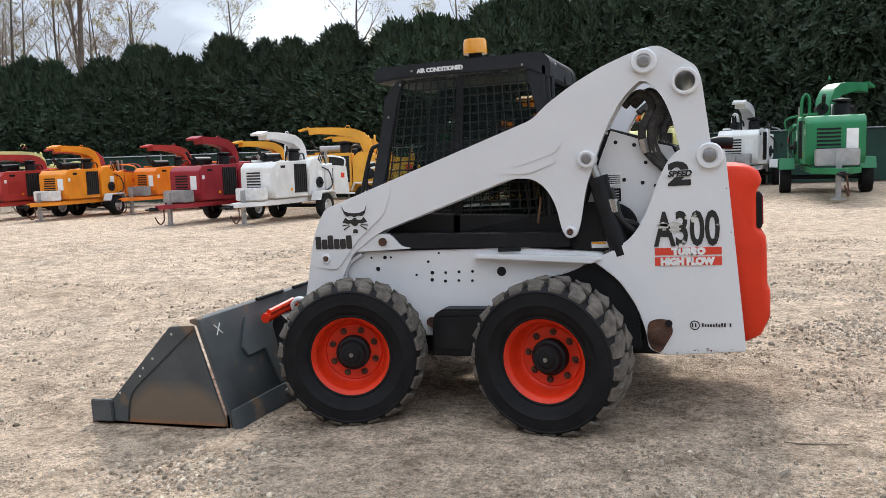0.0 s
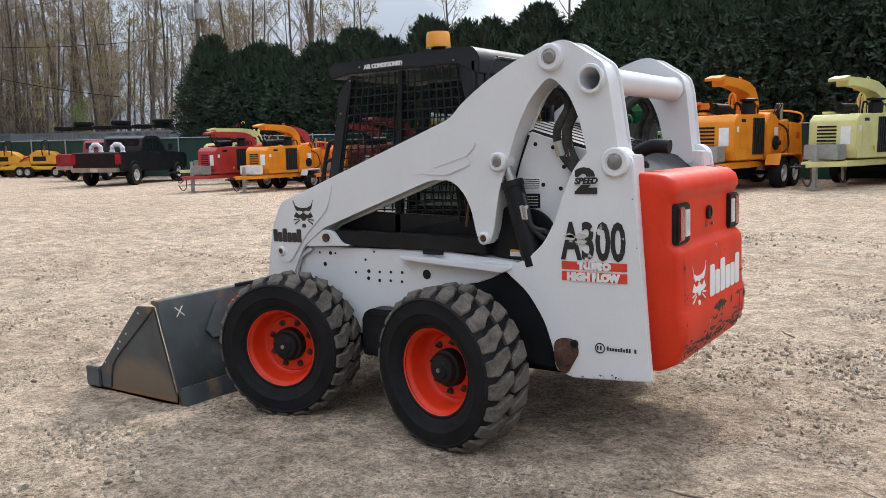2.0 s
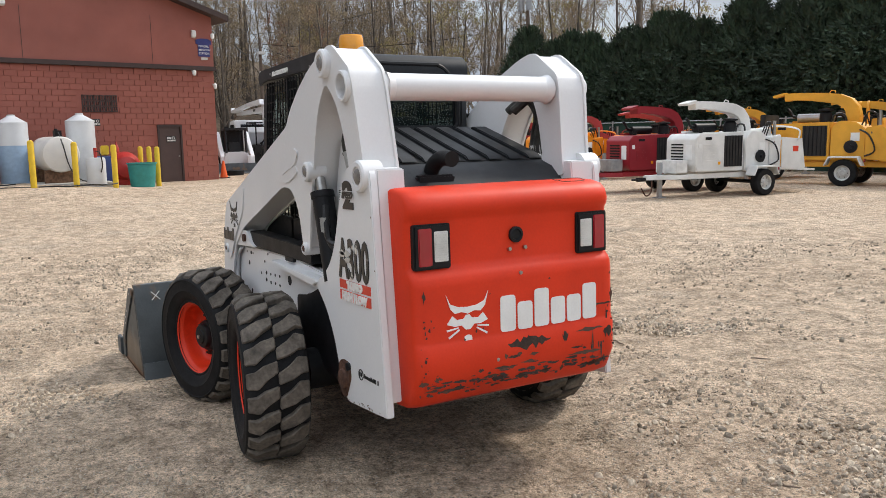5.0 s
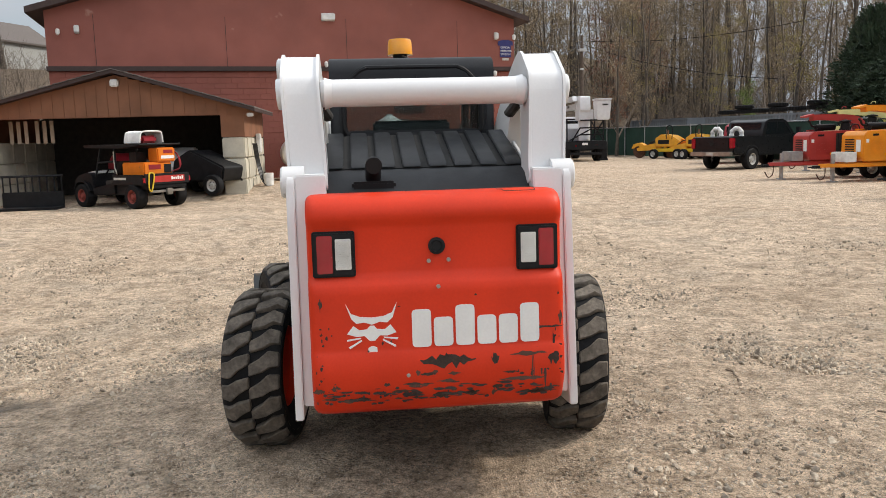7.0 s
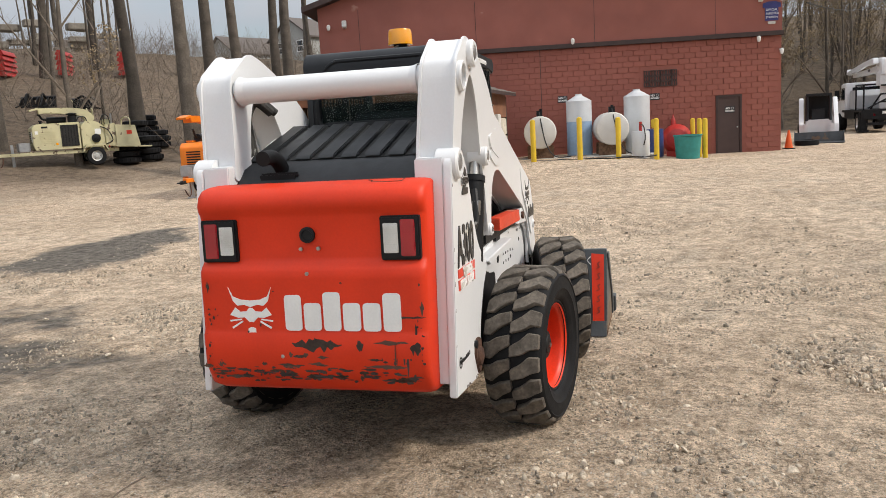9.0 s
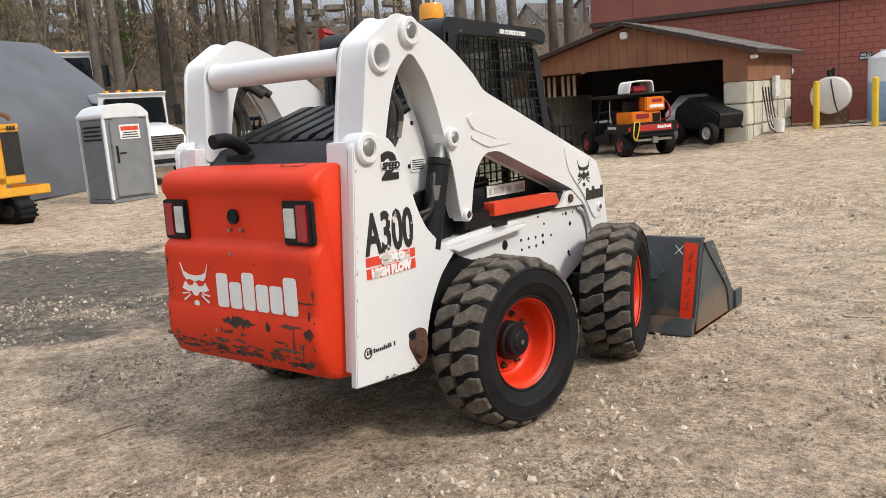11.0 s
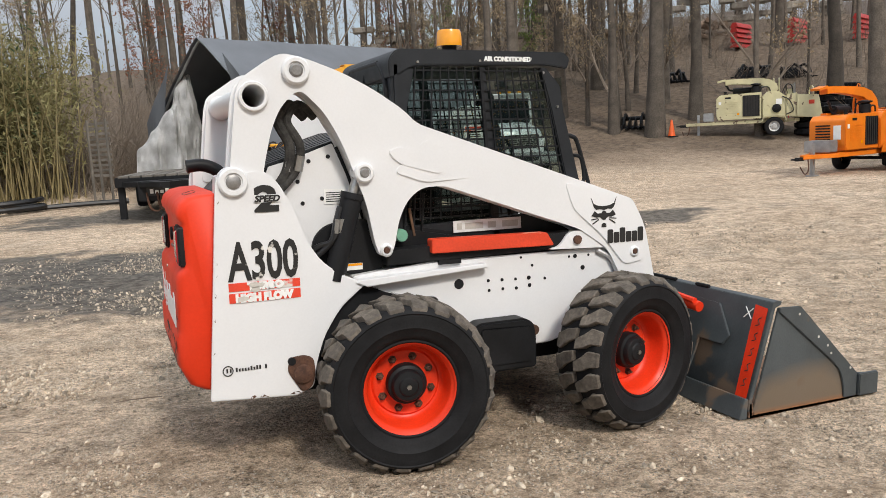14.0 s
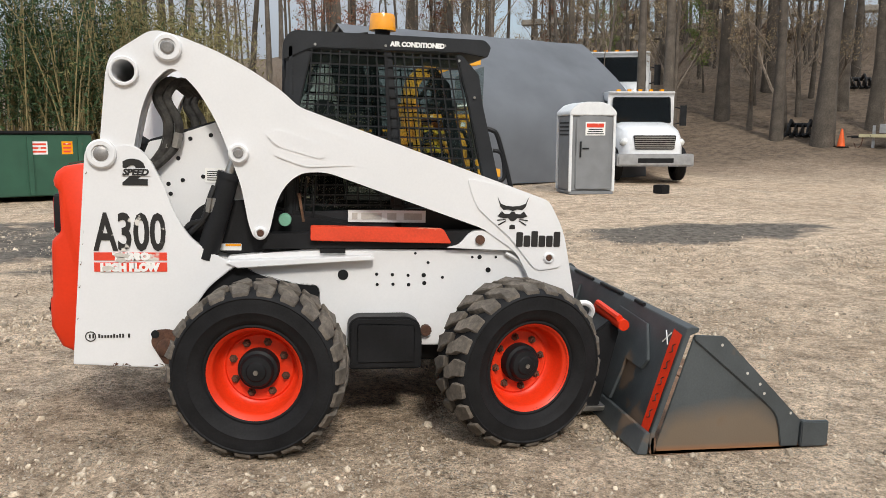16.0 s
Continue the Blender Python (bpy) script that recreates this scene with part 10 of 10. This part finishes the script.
# ---- trees ----
BARK = surface("grey_brown_bark", (0.125, 0.103, 0.082), 0.95, vary=0.3, scale=3, grain=0.4, grain_scale=25, bump=0.5, spread=0.3)
TWIG = surface("bare_twigs", (0.2, 0.16, 0.125), 0.95, vary=0.25, spread=0.3)
BUD = surface("spring_buds", (0.3, 0.25, 0.07), 0.8, vary=0.3, spread=0.2)
REDBUD = surface("russet_buds", (0.22, 0.09, 0.05), 0.8, vary=0.3, spread=0.2)
DULLBUD = surface("dull_brown_buds", (0.27, 0.205, 0.125), 0.9, vary=0.4, spread=0.35)
GREENBUD = surface("fresh_leaves", (0.16, 0.22, 0.05), 0.8, vary=0.3)
CYPRESS = surface("cypress_green", (0.03, 0.056, 0.027), 0.75, vary=0.5, scale=2.5, grain=0.35, grain_scale=30, bump=0.2, spread=0.22)
CORE_SHADE = surface("cypress_shade", (0.022, 0.026, 0.014), 0.9, vary=0.4)


def bare_tree(seed, h, r0, first, wide, levels=3, lean=0.03):
    """Trunk, limbs and twigs of a leafless tree; returns two bmeshes and the twig ends."""
    rnd = random.Random(seed)
    trunk, limbs, ends = bmesh.new(), bmesh.new(), []

    def grow(bm, p, d, length, r, level):
        n = 7 if level == 0 else (4 if level == 1 else 3)
        pts, q, dd = [p.copy()], p.copy(), d.copy()
        wob = (0.05, 0.14, 0.2, 0.25)[level]
        for i in range(n):
            dd = (dd + Vector((rnd.uniform(-wob, wob), rnd.uniform(-wob, wob), rnd.uniform(-wob, wob) + (0.03 if level else 0)))).normalized()
            q = q + dd * length / n
            pts.append(q.copy())
        rs = [r * (1 - 0.82 * (i / n) ** (0.9 if level == 0 else 1.0)) for i in range(n + 1)]
        if level == 0:
            rs[0] = r * 1.35
        tube(bm, pts, rs, (8, 5, 4, 3)[level], cap=False)
        if level == levels:
            ends.append((pts[-1], pts[-2]))
            return
        count = (11, 6, 5)[level]
        for k in range(count):
            t = (first + (1 - first) * (k + rnd.random()) / count) if level == 0 else rnd.uniform(0.25, 1.0)
            i = min(n - 1, int(t * n))
            o = pts[i].lerp(pts[i + 1], t * n - i)
            a = rnd.uniform(0, 2 * math.pi)
            side = Vector((math.cos(a), math.sin(a), rnd.uniform(0.25, 1.1 if level == 0 else 0.7)))
            nd = (dd * 0.5 + side * wide).normalized()
            grow(limbs, o, nd, length * ((0.36, 0.5, 0.5)[level]) * rnd.uniform(0.6, 1.1) * (1.15 - 0.4 * t), max(0.006, rs[i] * rnd.uniform(0.35, 0.55)), level + 1)

    grow(trunk, Vector((0, 0, -0.3)), Vector((rnd.uniform(-lean, lean), rnd.uniform(-lean, lean), 1)).normalized(), h, r0, 0)
    return trunk, limbs, ends


def tree_kind(seed, h, r0, first, wide, buds=None, count=0, levels=3):
    tk, lb, ends = bare_tree(seed, h, r0, first, wide, levels)
    rnd = random.Random(seed + 5)
    meshes = [("trunk", to_mesh("trunk", tk, BARK, 60)), ("crown", to_mesh("crown", lb, TWIG, 60))]
    if buds:
        vs, fs = [], []
        for k in range(count):
            e, b = rnd.choice(ends)
            p = b.lerp(e, rnd.uniform(0, 1.1)) + Vector((rnd.gauss(0, 0.12), rnd.gauss(0, 0.12), rnd.gauss(0, 0.12)))
            s = rnd.uniform(0.03, 0.07)
            a, c = Vector((rnd.gauss(0, 1), rnd.gauss(0, 1), rnd.gauss(0, 1))).normalized() * s, Vector((rnd.gauss(0, 1), rnd.gauss(0, 1), rnd.gauss(0, 1))).normalized() * s
            k0 = len(vs)
            vs += [tuple(p - a), tuple(p + c), tuple(p + a), tuple(p - c * 0.6)]
            fs.append((k0, k0 + 1, k0 + 2, k0 + 3))
        me = bpy.data.meshes.new("foliage")
        me.from_pydata(vs, [], fs)
        me.materials.append(buds)
        meshes.append(("foliage", me))
    return meshes


def plant(kind, x, y, turn, s, label, category="tree", group="bare trees", name="bare_tree"):
    t = thing(name, stand(x, y, turn) @ Matrix.Scale(s, 4), label, category, group)
    for nm, me in kind:
        ob = new(nm, me)
        ob.parent = t
    return t


TALL = [tree_kind(s, 19, 0.26, 0.45, 0.55) for s in (1, 2, 3, 4)]
BROAD = [tree_kind(s, 12, 0.2, 0.2, 0.8, BUD, 2600) for s in (11, 12)]
THICK = [tree_kind(s, 13, 0.14, 0.06, 0.6, DULLBUD, 3200) for s in (51, 52, 53)]
RUSSET = [tree_kind(s, 9, 0.1, 0.15, 0.7, REDBUD, 2600) for s in (21,)]
FRESH = [tree_kind(s, 5, 0.07, 0.15, 0.8, GREENBUD, 2600) for s in (31,)]
SLIM = [tree_kind(s, 15, 0.12, 0.4, 0.5, levels=2) for s in (41, 42, 43)]
BARE_L, SLIM_L = "tall leafless tree with a rough grey-brown trunk", "slim leafless sapling in the wood"
rnd = random.Random(77)
# the four trees that stand clear at the foot of the bank
for x, y, s, t in ((-20.0, -23.5, 1.35, 10), (-19.0, -25.0, 0.85, 60), (-15.2, -27.0, 1.0, 120), (-13.2, -25.2, 0.8, 200), (-23.0, -24.5, 1.1, 30), (-27.5, -21.0, 1.25, 70), (-24.0, -16.0, 1.3, 15), (-26.5, -15.0, 1.1, 95), (-29.0, -18.0, 1.3, 140), (-28.0, -14.2, 1.0, 200), (-32.0, -15.5, 1.2, 300)):
    plant(TALL[int(t) % 4], x, y, t, s, BARE_L)
placed = 0
while placed < 62:
    a = radians(rnd.uniform(196, 285))
    r = rnd.uniform(31, 75)
    x, y = r * math.cos(a), r * math.sin(a)
    if -48 < x < -22 and -15 < y < 9 or a < radians(213) and r < 52:
        continue
    plant(rnd.choice(TALL), x, y, rnd.uniform(0, 360), rnd.uniform(0.75, 1.25), BARE_L)
    placed += 1
for k in range(70):
    a, r = radians(rnd.uniform(215, 285)), rnd.uniform(38, 66)
    plant(rnd.choice(SLIM), r * math.cos(a), r * math.sin(a), rnd.uniform(0, 360), rnd.uniform(0.6, 1.1), SLIM_L, group="saplings", name="sapling")
# the wood behind the crane truck and the containers
for k in range(120):
    w = rnd.uniform(52, 100)
    y = rnd.uniform(-4, 46)
    plant(rnd.choice(THICK + THICK + SLIM), -w - 0.25 * y, y, rnd.uniform(0, 360), rnd.uniform(0.7, 1.15), "thin-stemmed brown tree in early bud", group="budding trees", name="budding_tree")
for k in range(40):
    x = rnd.uniform(-105, -36)
    y = 26 + (x + 40) * -0.14 + rnd.uniform(0, 34)
    plant(rnd.choice(TALL + SLIM), x, y, rnd.uniform(0, 360), rnd.uniform(0.8, 1.2), BARE_L)
for k in range(75):
    x = rnd.uniform(-100, -38)
    y = 24 + (x + 40) * -0.1 + rnd.uniform(2, 26)
    plant(rnd.choice(THICK), x, y, rnd.uniform(0, 360), rnd.uniform(0.75, 1.2), "thin-stemmed brown tree in early bud", group="budding trees", name="budding_tree")
for k in range(40):
    a, r = radians(rnd.uniform(222, 282)), rnd.uniform(30, 58)
    plant(rnd.choice(THICK), r * math.cos(a), r * math.sin(a), rnd.uniform(0, 360), rnd.uniform(0.6, 1.0), "thin-stemmed brown tree in early bud", group="budding trees", name="budding_tree")
for k in range(34):
    x, y = rnd.uniform(-85, -50), rnd.uniform(-2, 22)
    plant(rnd.choice(THICK), x, y, rnd.uniform(0, 360), rnd.uniform(0.75, 1.2), "thin-stemmed brown tree in early bud", group="budding trees", name="budding_tree")
for k in range(18):
    x = rnd.uniform(-95, -52)
    y = rnd.uniform(-4, 26)
    plant(rnd.choice(TALL + SLIM), x, y, rnd.uniform(0, 360), rnd.uniform(0.8, 1.2), BARE_L)
for x, y, s in ((-47, 29, 0.9), (-40, 34, 1.1), (-36, 40, 1.0), (-52, 26, 0.7), (-30, 44, 1.1), (-22, 46, 1.15), (-55, 33, 1.0), (-16, 50, 1.1), (-62, 24, 0.8)):
    plant(rnd.choice(BROAD), x, y, rnd.uniform(0, 360), s, "spreading tree flecked with yellow-green spring buds")
for x, y, s in ((-60, 20, 1.0), (-66, 26, 1.1), (-13, -36, 0.9), (-7, -36, 1.0), (-3, -33, 0.9), (-18, -40, 1.0), (-1, -38, 1.1), (-54, 19, 0.8)):
    plant(RUSSET[0], x, y, rnd.uniform(0, 360), s, "small tree with a haze of russet spring buds")
for x, y, s in ((-20.5, -34, 0.9), (-16.5, -38, 0.8), (-48, 26.5, 0.8)):
    plant(FRESH[0], x, y, rnd.uniform(0, 360), s, "young tree in fresh pale green leaf")


def cypress(seed, h, w):
    """A dense evergreen: core painted dark as inner shade, feathery upswept sprays and an uneven, frond-tipped outline.
    """
    rnd = random.Random(seed)
    tb = bmesh.new()
    tube(tb, [(0, 0, -0.2), (0, 0, h * 0.6)], [0.16, 0.06], 7)
    # added solid core, coloured as the shade deep among the sprays
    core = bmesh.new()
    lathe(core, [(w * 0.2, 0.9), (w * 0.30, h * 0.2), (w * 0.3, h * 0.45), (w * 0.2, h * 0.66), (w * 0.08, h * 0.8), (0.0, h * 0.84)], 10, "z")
    vs, fs = [], []
    for k in range(3600):
        t = rnd.random() ** 0.8
        z = 0.3 + t * (h - 0.5)
        a = rnd.uniform(0, 2 * math.pi)
        env = w * 0.5 * (1 - 0.9 * max(0, (t - 0.5) / 0.5) ** 1.6)
        env *= 1 + 0.3 * noise.noise(Vector((math.cos(a) * 1.7, math.sin(a) * 1.7, z * 0.6 + seed))) + 0.16 * noise.noise(Vector((math.cos(a) * 4, math.sin(a) * 4, z * 1.9 + seed)))
        rr = env * rnd.uniform(0.66, 1.08)
        out = Vector((math.cos(a), math.sin(a), 0))
        p = out * rr + Vector((0, 0, z))
        ln = rnd.uniform(0.3, 0.62)
        up = rnd.uniform(-0.15, 0.9) if t < 0.78 else rnd.uniform(0.7, 2.4)
        if t > 0.85:
            ln *= 1.35
        d = (out * rnd.uniform(0.4, 1.0) + Vector((rnd.uniform(-0.6, 0.6), rnd.uniform(-0.6, 0.6), up))).normalized()
        sd = d.cross(Vector((rnd.uniform(-1, 1), rnd.uniform(-1, 1), rnd.uniform(-1, 1)))).normalized()
        for q in range(5):
            o = p + d * ln * 0.16 * q
            f = (d + sd * (0.75 if q % 2 else -0.75) * (1 - q * 0.18)).normalized() if q < 4 else d
            lq = ln * (0.5 - 0.06 * q)
            g = f.cross(out + Vector((0.01, 0, 0.3))).normalized() * lq * 0.2
            k0 = len(vs)
            vs += [tuple(o), tuple(o + f * lq * 0.5 + g), tuple(o + f * lq), tuple(o + f * lq * 0.45 - g)]
            fs.append((k0, k0 + 1, k0 + 2, k0 + 3))
    me = bpy.data.meshes.new("foliage")
    me.from_pydata(vs, [], fs)
    me.materials.append(CYPRESS)
    return [("trunk", to_mesh("trunk", tb, BARK, 60)), ("crown_core", to_mesh("crown_core", core, CORE_SHADE, 60)), ("foliage", me)]


HEDGE = [cypress(s, h, w) for s, h, w in ((1, 8.0, 4.4), (2, 7.4, 4.8), (3, 8.4, 4.0), (4, 7.7, 5.0))]
n = 70
for k in range(n):
    u = k / (n - 1)
    x, y = -34 + 62 * u + rnd.uniform(-0.6, 0.6), 24.0 + 10.6 * u + rnd.uniform(-0.5, 0.5)
    s = (0.84 + 0.12 * ramp01(u, 0.15, 0.35) + 0.5 * ramp01(u, 0.35, 0.8)) * rnd.uniform(0.94, 1.1)
    plant(rnd.choice(HEDGE), x, y + 1.4, rnd.uniform(0, 360), s, "dense dark green cypress in a tall hedge", group="cypress hedge", name="cypress")

# bamboo thicket
CANE = surface("tan_cane", (0.24, 0.19, 0.085), 0.6, vary=0.35, scale=2)
BLEAF = surface("bamboo_leaf", (0.028, 0.06, 0.016), 0.7, vary=0.5, scale=1.2)
DRYLEAF = surface("dry_leaf", (0.2, 0.18, 0.075), 0.85, vary=0.4, scale=1.5)


def thicket(name, spots, leaf, label, count, height):
    bm = bmesh.new()
    rnd = random.Random(count)
    vs, fs = [], []
    for k in range(count):
        cx, cy, rx, ry = rnd.choice(spots)
        x, y = cx + rnd.gauss(0, rx), cy + rnd.gauss(0, ry)
        h = height * rnd.uniform(0.55, 1.1)
        lx, ly = rnd.gauss(0, 0.14) * h, rnd.gauss(0, 0.14) * h
        z = ground_z(x, y)
        pts = [Vector((x, y, z)), Vector((x + lx * 0.25, y + ly * 0.25, z + h * 0.4)), Vector((x + lx * 0.6, y + ly * 0.6, z + h * 0.75)), Vector((x + lx * 1.2, y + ly * 1.2, z + h))]
        tube(bm, pts, [0.022, 0.02, 0.015, 0.006], 5, cap=False)
        for q in range(110):
            t = rnd.uniform(0.3, 1.0)
            i = min(2, int(t * 3))
            p = pts[i].lerp(pts[i + 1], t * 3 - i) + Vector((rnd.gauss(0, 0.28), rnd.gauss(0, 0.28), rnd.gauss(0, 0.12)))
            d = Vector((rnd.uniform(-1, 1), rnd.uniform(-1, 1), rnd.uniform(-1.1, 0.25))).normalized()
            g = d.cross(Vector((rnd.gauss(0, 1), rnd.gauss(0, 1), rnd.gauss(0, 1)))).normalized() * rnd.uniform(0.012, 0.024)
            ln = rnd.uniform(0.12, 0.28)
            k0 = len(vs)
            vs += [tuple(p), tuple(p + d * ln * 0.4 + g), tuple(p + d * ln), tuple(p + d * ln * 0.4 - g)]
            fs.append((k0, k0 + 1, k0 + 2, k0 + 3))
    grp = lone(name + "_canes", bm, CANE, label + ", its leaning tan canes", "bamboo", kind="stuff", angle=60, clean=False)
    me = bpy.data.meshes.new(name + "_leaves")
    me.from_pydata(vs, [], fs)
    me.materials.append(leaf)
    tagged(new(name + "_leaves", me), label + ", its narrow leaves", "bamboo", kind="stuff")


thicket("bamboo", ((9.6, -20.6, 2.2, 0.9), (13.5, -20.4, 2.5, 1.0), (7.4, -22.3, 1.3, 1.2)), BLEAF, "green bamboo thicket behind the dumpster", 430, 6.2)
thicket("dry_bamboo", ((5.2, -22.2, 1.1, 0.8), (3.9, -22.8, 0.8, 0.8)), DRYLEAF, "dry tan bamboo at the thicket's edge", 240, 5.0)


def brush(name, count, where, label, mat_, size):
    """Leafless undergrowth: tangled thin stems as one mesh."""
    rnd = random.Random(count)
    bm = bmesh.new()
    for k in range(count):
        x, y = where(rnd)
        z = ground_z(x, y)
        for q in range(4):
            d = Vector((rnd.gauss(0, 0.5), rnd.gauss(0, 0.5), rnd.uniform(0.6, 1.4))) * size * rnd.uniform(0.5, 1.2)
            p = Vector((x + rnd.gauss(0, 0.4), y + rnd.gauss(0, 0.4), z - 0.05))
            m = p + d * 0.55 + Vector((rnd.gauss(0, 0.15), rnd.gauss(0, 0.15), 0))
            tube(bm, [p, m, p + d], [0.014, 0.011, 0.004], 3, cap=False)
            for w in range(2):
                tube(bm, [m, m + Vector((rnd.gauss(0, 0.5), rnd.gauss(0, 0.5), rnd.uniform(0.1, 0.7))) * size * 0.5], [0.008, 0.003], 3, cap=False)
    lone(name, bm, mat_, label, "undergrowth", kind="stuff", angle=60, clean=False)


def south_bank(r):
    a, d = radians(r.uniform(225, 290)), r.uniform(40, 60)
    return d * math.cos(a), d * math.sin(a)


brush("bank_brush", 520, south_bank, "leafless brown undergrowth on the bank", TWIG, 1.5)
brush("fence_brush", 900, lambda r: (r.uniform(-95, -34), r.uniform(26, 50)), "leafless brown undergrowth beyond the fence", TWIG, 2.6)
brush("shelter_brush", 700, lambda r: (r.uniform(-4, 4.5), r.uniform(-34, -23)), "tangled dry brush behind the shelter", TWIG, 2.2)
brush("hill_brush", 520, lambda r: (r.uniform(-62, -27), r.uniform(-50, -17)), "tangled dry brush on the wooded hillside", TWIG, 2.0)
